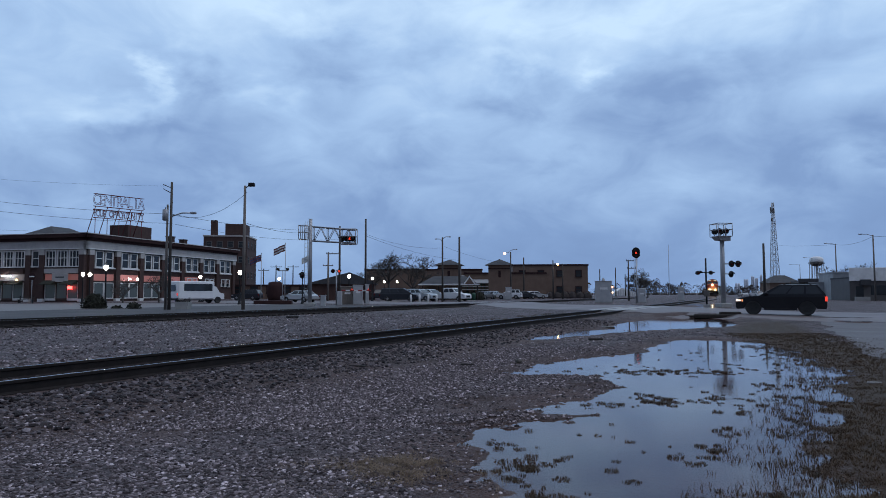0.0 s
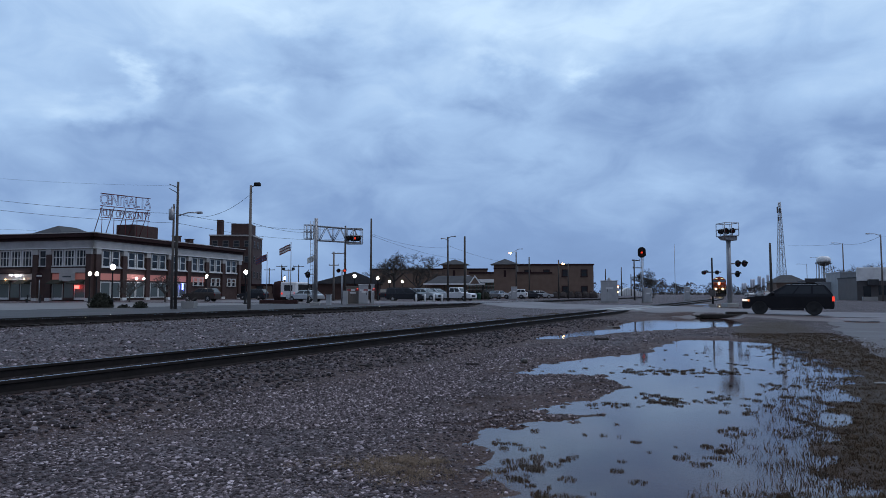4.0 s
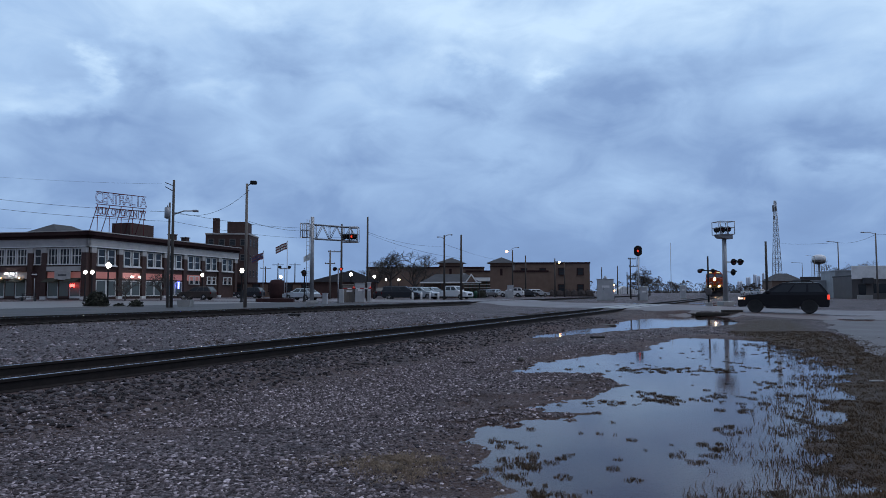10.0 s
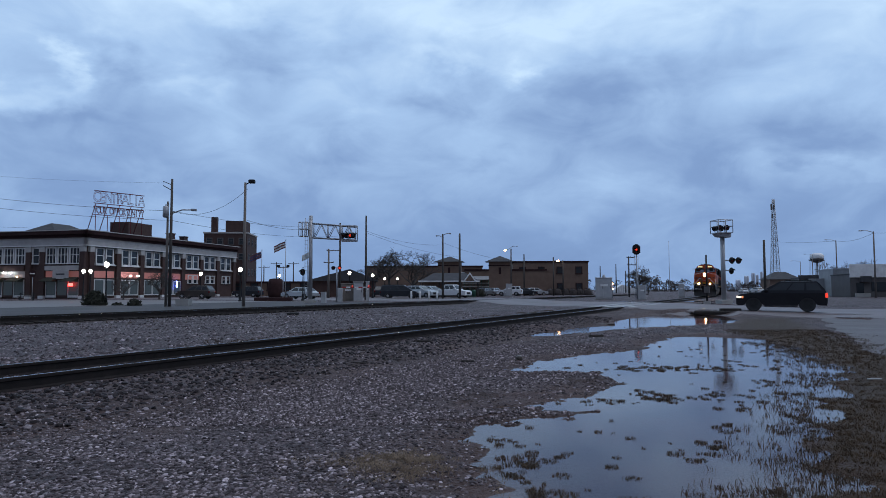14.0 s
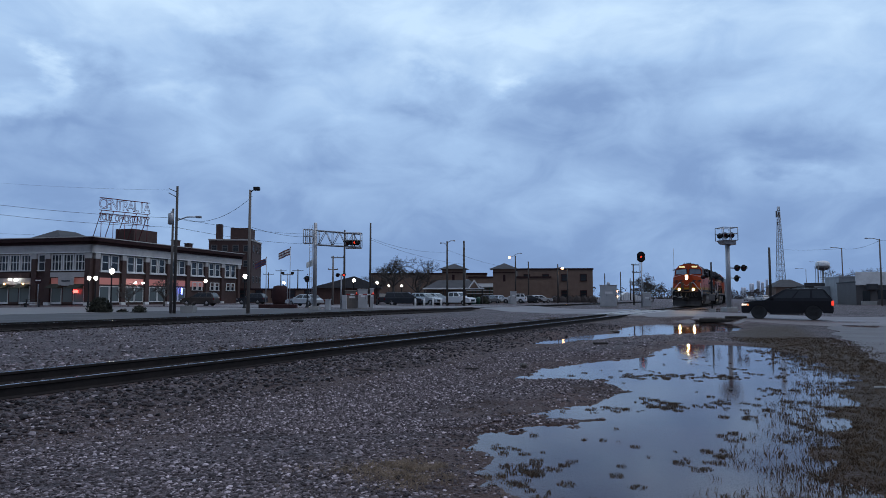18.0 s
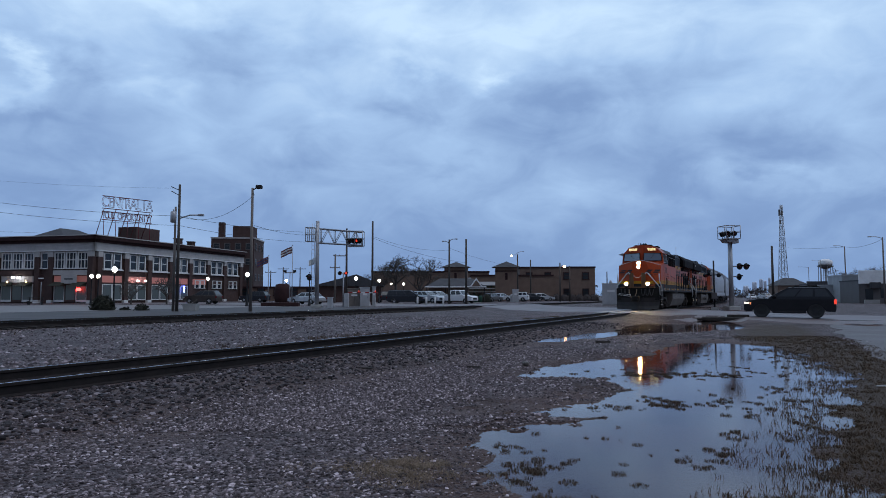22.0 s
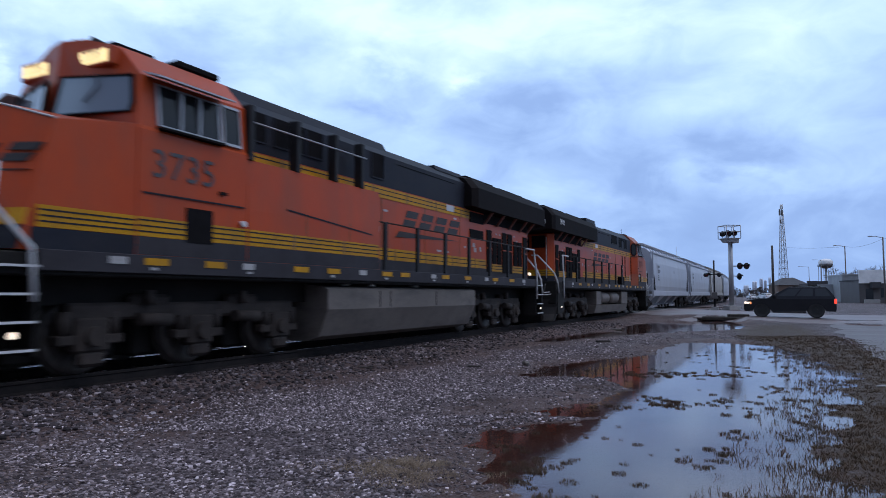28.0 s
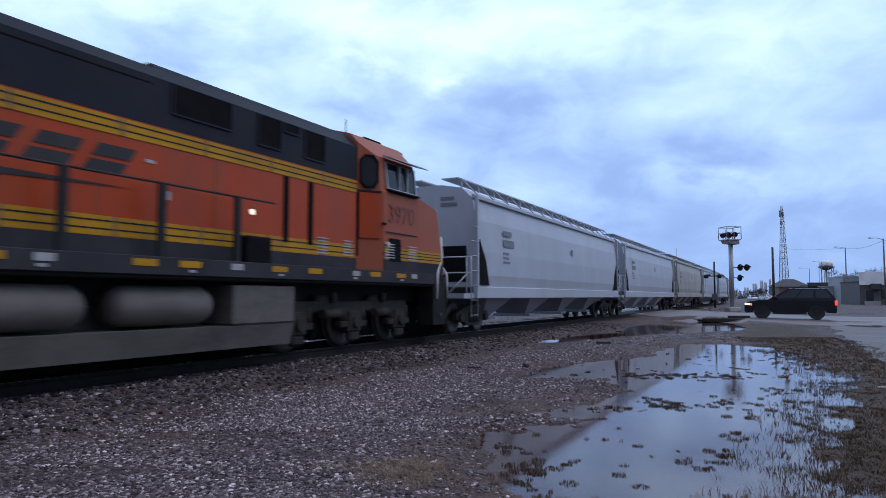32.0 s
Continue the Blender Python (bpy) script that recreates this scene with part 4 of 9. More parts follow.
    slab(bm, 2.6, 5.2, 0.12, 0.26, 2.75, 3.95, 0.02)
    bmesh.ops.transform(bm, matrix=left, verts=bm.verts)
    part("shop_sign", bm, M["frieze"], t, "pale shop sign board with unreadable writing")
    bm = B()
    slab(bm, 3.2, 4.6, 0.262, 0.27, 3.3, 3.5)
    bmesh.ops.transform(bm, matrix=left, verts=bm.verts)
    part("sign_bar", bm, M["lettering"], t)
    # roof: deck, hipped lantern and brick stair head
    bm = B()
    slab(bm, 0.6, LR - 0.6, 0.6, LL - 0.6, 9.3, 9.45)
    bmesh.ops.transform(bm, matrix=right, verts=bm.verts)
    roof = part("roof", bm, M["roof_dark"], t, "flat dark roof")
    bm = B()
    slab(bm, 11.0, 16.5, 2.2, 5.5, 9.45, 11.7)
    bmesh.ops.transform(bm, matrix=right, verts=bm.verts)
    part("stair_head", bm, M["brick"], roof, "brick stair head on the roof")
    bm = B()
    q = [bm.verts.new(p) for p in ((1.5, 6.5, 9.45), (10, 6.5, 9.45), (10, 13, 9.45), (1.5, 13, 9.45))]
    r = [bm.verts.new(p) for p in ((4, 9.7, 11.0), (7.5, 9.7, 11.0))]
    for f in ((q[0], q[1], r[1], r[0]), (q[2], q[3], r[0], r[1]), (q[1], q[2], r[1]), (q[3], q[0], r[0]), tuple(q[::-1])):
        bm.faces.new(f)
    bmesh.ops.transform(bm, matrix=right, verts=bm.verts)
    part("lantern_roof", bm, M["roof_dark"], roof, "low hipped roof lantern")
    for x, y in ((22.5, 3.0), (29.0, 5.0)):
        bm = B()
        slab(bm, x - 0.5, x + 0.5, y - 0.5, y + 0.5, 9.45, 10.7)
        slab(bm, x - 0.6, x + 0.6, y - 0.6, y + 0.6, 10.7, 10.85)
        bmesh.ops.transform(bm, matrix=right, verts=bm.verts)
        part("chimney", bm, M["brick"], roof)
    return t


CORNER_WINDOWS = (window_mesh(1.62, 2.25, 1), window_mesh(1.8, 2.25, 3), window_mesh(1.35, 2.25, 1))
corner_block()


def roof_sign():
    t = thing("roof_sign", Matrix(), "old red steel rooftop letters on a slanted frame", "sign")
    a, b = Vector((-49.2, 97.0, 0)), Vector((-44.6, 103.0, 0))
    along = (b - a).normalized()
    L = (b - a).length
    back = Vector((-along.y, along.x, 0))
    for z in (15.75, 13.95, 13.5, 12.3):
        bm = B()
        rod(bm, a + Vector((0, 0, z)), b + Vector((0, 0, z)), 0.06, n=6)
        part("frame_bar", bm, M["sign_red"], t)
    for k in range(5):
        p = a + along * (0.3 + (L - 0.6) * k / 4)
        bm = B()
        rod(bm, p + Vector((0, 0, 12.3)), p + Vector((0, 0, 9.7)), 0.05, n=6)
        rod(bm, p + Vector((0, 0, 13.9)), p + back * 2.6 + Vector((0, 0, 9.7)), 0.06, n=6)
        part("strut", bm, M["sign_red"], t)
    turn = pose(0, 0, 0, 90, 0, math.degrees(math.atan2(along.y, along.x)))
    for text, z, size, sq in (("CENTRALIA", 14.85, 2.2, 0.72), ("YOUR OPPORTUNITY", 12.9, 1.35, 0.62)):
        n = len(text)
        for i, ch in enumerate(text):
            if ch == " ":
                continue
            p = a + along * (L * (i + 0.5) / n) + Vector((0, 0, z))
            lettering("letter", ch, size, M["sign_red"], t, Matrix.Translation(p) @ turn, 0.0, 0, sq, 0.038)
    return t


roof_sign()


def block_building(name, c, rz, w, d, h, wall, label, rows, cols, roofs=(), side_cols=0):
    """A plain block with a parapet, its windows as framed openings on the two sides that show."""
    t = thing(name, pose(c[0], c[1], 0.2, 0, 0, rz), label, "building")
    bm = B()
    slab(bm, -w / 2, w / 2, 0, d, 0, h)
    part("wall", bm, wall, t)
    bm = B()
    slab(bm, -w / 2 - 0.15, w / 2 + 0.15, -0.15, d + 0.15, h, h + 0.35)
    part("parapet", bm, M["cornice"] if wall != M["brick"] else M["frieze"], t, "parapet coping")
    ww = window_mesh(1.5, 1.5, 1, "shed_metal" if wall == M["brick"] else "cornice")
    for r in range(rows):
        for k in range(cols):
            x = -w / 2 + w * (k + 0.5) / cols
            put_window(t, ww, Matrix.Translation((x, -0.05, 1.2 + r * h / rows)))
        for k in range(side_cols):
            y = d * (k + 0.5) / side_cols
            put_window(t, ww, Matrix.Translation((w / 2 + 0.05, y, 1.2 + r * h / rows)) @ Matrix.Rotation(math.pi / 2, 4, "Z"))
    for x0, x1, y0, y1, z1, mat in roofs:
        bm = B()
        slab(bm, x0, x1, y0, y1, h + 0.3, z1)
        part("penthouse", bm, mat, t)
    return t


block_building("apartment_building", (-51.5, 165.0), 4, 10.3, 12, 15.0, M["brick"], "four-storey dark brick building with pale cornice", 4, 4,
               ((-0.5, 4.2, 2, 8, 18.3, M["brick"]), (-4.0, -2.6, 2, 3.4, 19.2, M["brick"])), 3)


def tower_house(name, c, w, eave, apex, wall):
    t = thing(name, pose(c[0], c[1], 0.2, 0, 0, -6), "brown brick pavilion tower with a hipped roof", "building", "depot towers")
    bm = B()
    slab(bm, -w / 2, w / 2, 0, w, 0, eave)
    part("wall", bm, wall, t)
    bm = B()
    o = 0.7
    q = [bm.verts.new(p) for p in ((-w / 2 - o, -o, eave), (w / 2 + o, -o, eave), (w / 2 + o, w + o, eave), (-w / 2 - o, w + o, eave))]
    top = bm.verts.new((0, w / 2, apex))
    for i in range(4):
        bm.faces.new((q[i], q[(i + 1) % 4], top))
    bm.faces.new(q[::-1])
    part("roof", bm, M["roof_dark"], t, "dark hipped roof")
    bm = B()
    slab(bm, -w / 2 - 0.05, w / 2 + 0.05, -0.08, 0.0, eave - 0.9, eave - 0.7)
    slab(bm, -0.25, 0.25, -0.06, 0.0, eave - 2.6, eave - 1.2)
    part("band", bm, M["cornice"], t)
    return t


tower_house("pavilion_tower", (2.45, 140.0), 4.6, 7.0, 8.2, M["tan_brick"])
tower_house("pavilion_tower", (12.95, 140.0), 4.6, 7.0, 8.3, M["tan_brick"])
block_building("long_hall", (-3.12, 156.0), -2, 27, 12, 6.4, M["tan_brick"], "long low dark brick hall behind bare trees", 1, 0)
block_building("long_hall", (15.12, 150.0), -2, 18, 10, 5.4, M["tan_brick"], "long low brick hall with a metal roof", 1, 0)
block_building("brick_office", (25.12, 150.0), -4, 16.5, 14, 7.2, M["tan_brick"], "two-storey flat-roofed brown brick block", 2, 4, (), 4)
block_building("low_hall", (-30.69, 132.0), 2, 19, 9, 2.55, M["tan_brick"], "long low dark brick hall behind the flagpoles", 1, 6)


def warehouse():
    t = thing("warehouse", pose(*(65.69, 236.0), 0.2, 0, 0, -8), "far white ribbed warehouse with a gable roof", "building")
    bm = B()
    prism(bm, [(-3.6, 0), (-3.6, 1.3), (-1.2, 2.9), (3.6, 1.3), (3.6, 0)], 0, 10, "y")
    part("wall", bm, M["white_paint"], t)
    for k in range(9):
        bm = B()
        x = -3.2 + 0.8 * k
        top = 1.2 + (1.5 - 0.62 * abs(x + 1.2) if x < -1.2 else 1.5 - 0.32 * (x + 1.2))
        slab(bm, x - 0.05, x + 0.05, -0.06, 0.0, 0, top)
        part("rib", bm, M["corrugated"], t)
    return t


def glazed_canopy():
    t = thing("canopy", pose(*(9.44, 149.0), 0.2, 0, 0, -2), "pale latticed glass canopy between the towers", "canopy")
    bm = B()
    prism(bm, [(-0.4, 3.3), (3.2, 5.0), (3.2, 5.15), (-0.4, 3.45)], -4.4, 3.6, "x")
    part("roof", bm, M["corrugated"], t, "pale sloped glass roof")
    for k in range(11):
        bm = B()
        x = -4.2 + 0.75 * k
        slab(bm, x - 0.06, x + 0.06, -0.4, -0.3, 0, 3.35)
        part("post", bm, M["green_paint"], t)
    for z in (1.9, 2.6):
        bm = B()
        slab(bm, -4.3, 3.5, -0.44, -0.38, z, z + 0.12)
        part("rail", bm, M["trim_white"], t)
    return t


def yard_lamp():
    t = thing("yard_lamp", pose(*(22.25, 86.0), 0.2), "yard lamp post with two lit amber lamps", "lamp")
    bm = B()
    rod(bm, (0, 0, 0), (0, 0, 2.0), 0.05, 0.04, 8)
    part("post", bm, M["galv"], t)
    for z in (1.95, 1.25):
        bm = B()
        ball(bm, (0.0, -0.08, z), 0.11, 1, 10, 8)
        part("lamp", bm, M["yard_glow"], t, "lit amber lamp")
    return t


warehouse()
glazed_canopy()
yard_lamp()

# low metal shed with a gable roof
def metal_shed():
    t = thing("metal_shed", pose(*(-15.59, 112.0), 0.25, 0, 0, 4), "low dark shed with a shallow gable roof", "shed")
    bm = B()
    slab(bm, -5.2, 5.2, 0, 14, 0, 2.7)
    part("wall", bm, M["brick"], t)
    bm = B()
    prism(bm, [(-5.6, 2.65), (5.6, 2.65), (5.6, 2.8), (1.2, 4.6), (-5.6, 2.8)], -0.4, 14.4, "y")
    part("roof", bm, M["roof_dark"], t, "dark sheet roof")
    return t


metal_shed()


def shelter():
    t = thing("picnic_shelter", pose(*(1.89, 108.0), 0.25, 0, 0, -3), "low dark-roofed shelter with a white fascia and gable", "shelter")
    bm = B()
    q = [bm.verts.new(p) for p in ((-4.8, 0, 2.55), (4.8, 0, 2.55), (4.8, 6, 2.55), (-4.8, 6, 2.55))]
    r = [bm.verts.new((-2.6, 3, 3.9)), bm.verts.new((2.6, 3, 3.9))]
    for f in ((q[0], q[1], r[1], r[0]), (q[2], q[3], r[0], r[1]), (q[1], q[2], r[1]), (q[3], q[0], r[0]), tuple(q[::-1])):
        bm.faces.new(f)
    part("roof", bm, M["roof_dark"], t)
    bm = B()
    slab(bm, -4.9, 4.9, -0.1, -0.01, 2.4, 2.62)
    part("fascia", bm, M["white_paint"], t, "white fascia board")
    for x in (-4.6, -1.6, 1.6, 4.6):
        for y in (0.2, 5.8):
            bm = B()
            slab(bm, x - 0.09, x + 0.09, y - 0.09, y + 0.09, 0, 2.5)
            part("post", bm, M["dark_wood"], t)
    bm = B()
    slab(bm, -4.3, 2.0, 2.5, 5.6, 0, 2.4)
    part("wall", bm, M["tan_brick"], t)
    bm = B()
    prism(bm, [(2.55, 2.55), (4.05, 2.55), (3.3, 3.75)], -0.12, 2.0, "y")
    gable = part("gable", bm, M["tan_brick"], t, "small front gable")
    bm = B()
    prism(bm, [(2.2, 2.40), (2.45, 2.40), (3.3, 3.62), (4.15, 2.40), (4.4, 2.40), (3.3, 3.95)], -0.2, -0.1, "y")
    part("gable_board", bm, M["white_paint"], gable, "white gable board")
    return t


shelter()


# ---- poles, lamps, wires ----
def utility_pole(c, z0, top, r, material, label, arms=()):
    t = thing("utility_pole", pose(c[0], c[1], z0), label, "pole", "utility poles")
    bm = B()
    rod(bm, (0, 0, 0), (0, 0, top - z0), r, r * 0.68, 12)
    part("shaft", bm, material, t)
    for z, x0, x1 in arms:
        bm = B()
        slab(bm, x0, x1, -0.06, 0.06, z - z0 - 0.06, z - z0 + 0.06)
        for x in (x0 + 0.06, (x0 + x1) / 2, x1 - 0.06):
            rod(bm, (x, 0, z - z0 + 0.06), (x, 0, z - z0 + 0.2), 0.035, n=6)
        part("crossarm", bm, material, t)
    return t


def street_arm(t, z, x1, material, lit=None, droop=0.25):
    bm = B()
    pipe(bm, [(0, 0, z), (x1 * 0.55, 0, z + droop), (x1, 0, z + droop)], 0.045, 6)
    a = part("lamp_arm", bm, material, t)
    bm = B()
    slab(bm, min(x1, x1 * 1.28), max(x1, x1 * 1.28), -0.14, 0.14, z + droop - 0.08, z + droop + 0.07, 0.03)
    part("lamp_head", bm, M["galv"], a)
    if lit:
        bm = B()
        ball(bm, (x1 * 1.14, 0, z + droop - 0.14), 0.26, 0.8, 12, 8)
        part("lit_bulb", bm, lit, a, "lit lamp")


p1 = utility_pole((-18.45, 47.0), 0.24, 9.15, 0.115, M["dark_wood"], "tall dark wooden utility pole", ())
street_arm(p1, 6.5, 1.35, M["galv"])
bm = B()
rod(bm, (-0.02, 0, 8.5), (-0.6, 0, 8.75), 0.03, n=6)
rod(bm, (-0.6, 0, 8.45), (-0.05, 0, 8.15), 0.03, n=6)
part("bracket", bm, M["dark_wood"], p1)
p1b = utility_pole((-18.78, 47.2), 0.24, 7.6, 0.10, M["pole_wood"], "shorter grey wooden pole with a transformer can", ())
bm = B()
lathe(bm, [(0.12, 6.2), (0.2, 6.25), (0.2, 6.95), (0.12, 7.0)], (-0.0, -0.36, 0), 14)
rod(bm, (0, -0.36, 7.0), (0, -0.36, 7.15), 0.04, n=8)
part("transformer", bm, M["galv"], p1b, "grey transformer can")
p2 = utility_pole((-13.36, 47.0), 0.24, 8.9, 0.125, M["pole_wood"], "weathered wooden pole with a floodlight")
bm = B()
rod(bm, (0, 0, 8.5), (0.42, -0.1, 8.72), 0.035, n=6)
slab(bm, 0.25, 0.68, -0.22, 0.12, 8.6, 8.85, 0.04)
part("floodlight", bm, M["black_iron"], p2, "unlit floodlight head")
utility_pole((-10.75, 75.0), 0.25, 8.83, 0.135, M["dark_wood"], "dark leaning utility pole")
utility_pole((-7.88, 75.0), 0.25, 9.64, 0.135, M["dark_wood"], "dark bare utility pole")
utility_pole((-15.20, 95.0), 0.25, 7.16, 0.16, M["pole_wood"], "grey pole with a crossarm", ((6.92, -0.3, 1.5), (5.26, -0.7, 0.7)))
q = utility_pole((0.71, 85.0), 0.25, 8.40, 0.14, M["dark_wood"], "dark pole with two lamp arms")
street_arm(q, 7.97, 0.8, M["galv"])
street_arm(q, 7.69, -0.7, M["galv"])
q = utility_pole((-20.85, 92.0), 0.25, 4.53, 0.07, M["galv"], "slim grey floodlight pole", ((4.45, -0.7, 0.7),))
for x in (-0.65, 0.65):
    bm = B()
    slab(bm, x - 0.18, x + 0.18, -0.2, 0.1, 4.45 - 0.2, 4.45 + 0.12, 0.02)
    part("floodlight", bm, M["black_iron"], q)
utility_pole((2.83, 85.0), 0.25, 8.47, 0.16, M["dark_wood"], "dark bare utility pole")
q = utility_pole((14.19, 130.0), 0.25, 9.27, 0.16, M["dark_wood"], "dark street pole with a lit lamp")
street_arm(q, 9.27, -1.0, M["galv"], M["sodium"], -0.4)
street_arm(q, 9.27, 1.0, M["galv"])
utility_pole((16.04, 125.0), 0.25, 7.93, 0.15, M["dark_wood"], "dark bare utility pole")
q = utility_pole((20.60, 120.0), 0.25, 7.17, 0.15, M["dark_wood"], "dark street pole with a lit lamp")
street_arm(q, 6.37, 0.7, M["dark_wood"], M["sodium"], 0.0)
utility_pole((22.30, 120.0), 0.25, 6.57, 0.14, M["dark_wood"], "dark bare utility pole")
utility_pole((28.33, 100.0), 0.25, 6.29, 0.13, M["dark_wood"], "dark pole with crossarms", ((6.13, -0.3, 0.9), (5.04, -0.2, 1.1)))
for x, y, d in ((0.2642, 0.0371, 210), (0.2783, 0.0271, 230), (0.2408, 0.0346, 200)):
    utility_pole(sight(x, d), 0.2, rise(y, d), 0.2, M["dark_wood"], "far dark wooden utility pole")
for x, y, d in ((-0.2367, 0.0413, 150), (-0.2117, 0.0413, 150), (-0.2550, 0.0362, 150)):
    utility_pole(sight(x, d), 0.2, rise(y, d), 0.15, M["dark_wood"], "far thin dark pole", ((rise(y, d) - 0.4, -1.2, 1.2),))
utility_pole((89.27, 260.0), 0.2, 19.95, 0.11, M["galv"], "far thin radio mast")


def globe_lamp(c, z0, h=3.5):
    t = thing("street_lamp", pose(c[0], c[1], z0), "black iron lamp post with a lit white globe", "street lamp", "globe lamps")
    bm = B()
    lathe(bm, [(0.2, 0), (0.2, 0.12), (0.14, 0.2), (0.12, 0.6), (0.07, 0.75), (0.055, h - 0.5), (0.1, h - 0.42), (0.12, h - 0.34), (0.08, h - 0.28)], n=12)
    part("post", bm, M["black_iron"], t)
    bm = B()
    ball(bm, (0, 0, h), 0.2, 1.12, 14, 10)
    part("globe", bm, M["globe"], t, "lit frosted globe")
    bm = B()
    rod(bm, (0, 0, h + 0.32), (0, 0, h + 0.46), 0.09, 0.02, 10)
    part("finial", bm, M["black_iron"], t)
    return t


for x, y, d, z0 in ((-0.4858, 0.0379, 55, 0.25), (-0.5192, 0.0279, 76, 0.25), (-0.5092, 0.0279, 76, 0.25), (-0.3475, 0.0238, 88, 0.25), (-0.2896, 0.0304, 68, 0.25), (-0.2321, 0.0213, 98, 0.25), (-0.1975, 0.0279, 74, 0.25),
                    (-0.1292, 0.0246, 84, 0.25), (-0.1275, 0.0187, 112, 0.25), (-0.0950, 0.0213, 98, 0.25), (-0.0775, 0.0163, 130, 0.25), (-0.0587, 0.0163, 130, 0.25)):
    zg = rise(y, d)
    globe_lamp(sight(x, d), z0, zg - z0)


def wire(a, b, sag, r=0.014):
    a, b = Vector(a), Vector(b)
    pts = []
    for k in range(15):
        s = k / 14
        pts.append(a.lerp(b, s) - Vector((0, 0, 4 * sag * s * (1 - s))))
    bm = B()
    pipe(bm, pts, r, 4)
    return solid("overhead_wire", bm, M["wire"], "thin black overhead wire between poles", "wire", "overhead wires")


wire((-38.28, 44.0, 8.81), (-18.45, 47.0, 6.92), 0.4)
wire((-38.28, 44.0, 8.18), (-18.45, 47.0, 6.26), 0.4)
wire((-45.24, 52.0, 11.37), (-18.96, 47.0, 8.88), 0.35, 0.006)
wire((-72.27, 80.0, 9.92), (-48.13, 80.0, 8.79), 0.1)
wire((-18.45, 47.0, 6.92), (-13.20, 47.0, 8.45), 0.85)
wire((-18.45, 47.0, 6.26), (-10.75, 75.0, 7.39), 0.5)
wire((-18.45, 47.0, 6.92), (-10.75, 75.0, 8.51), 0.5)
wire((-13.20, 47.0, 6.26), (-11.79, 58.0, 6.57), 0.15)
wire((-7.88, 75.0, 7.95), (0.71, 85.0, 7.05), 0.5)
wire((-7.88, 75.0, 7.76), (2.83, 85.0, 5.49), 0.4)
wire((0.71, 85.0, 7.33), (16.04, 125.0, 6.58), 0.6)
wire((150.00, 300.0, 22.79), (74.06, 125.0, 10.33), 0.5, 0.03)
wire((74.06, 125.0, 10.33), (61.67, 95.0, 9.30), 0.5, 0.02)
wire((61.67, 95.0, 9.30), (59.27, 70.0, 8.39), 0.3, 0.02)

# ---- crossing signals and cabinets ----
def disc_light(parent, c, facing, lit, r=0.31):
    """A flasher: black round target, hooded lens; facing: degrees about z of the way it looks."""
    m = Matrix.Translation(c) @ pose(0, 0, 0, 90, 0, facing)
    bm = B()
    lathe(bm, [(r, -0.01), (r, 0.02), (r - 0.02, 0.03), (0.16, 0.03)], n=20, m=m)
    lathe(bm, [(0.15, 0.0), (0.15, -0.16), (0.09, -0.2)], n=16, m=m)
    h = part("flasher", bm, M["black_iron"], parent, "black round flasher target")
    bm = B()
    lathe(bm, [(0.11, 0.034), (0.09, 0.05), (0.03, 0.06)], n=16, m=m)
    part("lens", bm, M["red_lens"] if lit else M["dim_lens"], h, "lit red lens" if lit else "dark red lens")
    bm = B()
    for k in range(7):
        a, b = [math.pi * (0.05 + 0.9 * q / 7) for q in (k, k + 1)]
        vs = [m @ Vector((0.17 * math.cos(w), 0.17 * math.sin(w), z)) for w in (a, b) for z in (0.03, 0.28)]
        f = [bm.verts.new(v) for v in (vs[0], vs[1], vs[3], vs[2])]
        bm.faces.new(f)
    part("hood", bm, M["black_iron"], h)
    return h


def cage(parent, x0, x1, y0, y1, z0, z1):
    """A walkway cage of thin bars with a grated floor."""
    bm = B()
    slab(bm, x0, x1, y0, y1, z0 - 0.06, z0)
    part("walkway", bm, M["galv"], parent, "grated walkway")
    for z in (z0 + (z1 - z0) * 0.5, z1):
        for a, b in (((x0, y0), (x1, y0)), ((x1, y0), (x1, y1)), ((x1, y1), (x0, y1)), ((x0, y1), (x0, y0))):
            bm = B()
            rod(bm, (*a, z), (*b, z), 0.036, n=6)
            part("guard_rail", bm, M["galv"], parent)
    for x, y in ((x0, y0), (x1, y0), (x1, y1), (x0, y1), ((x0 + x1) / 2, y0), ((x0 + x1) / 2, y1)):
        bm = B()
        rod(bm, (x, y, z0), (x, y, z1), 0.036, n=6)
        part("guard_post", bm, M["galv"], parent)


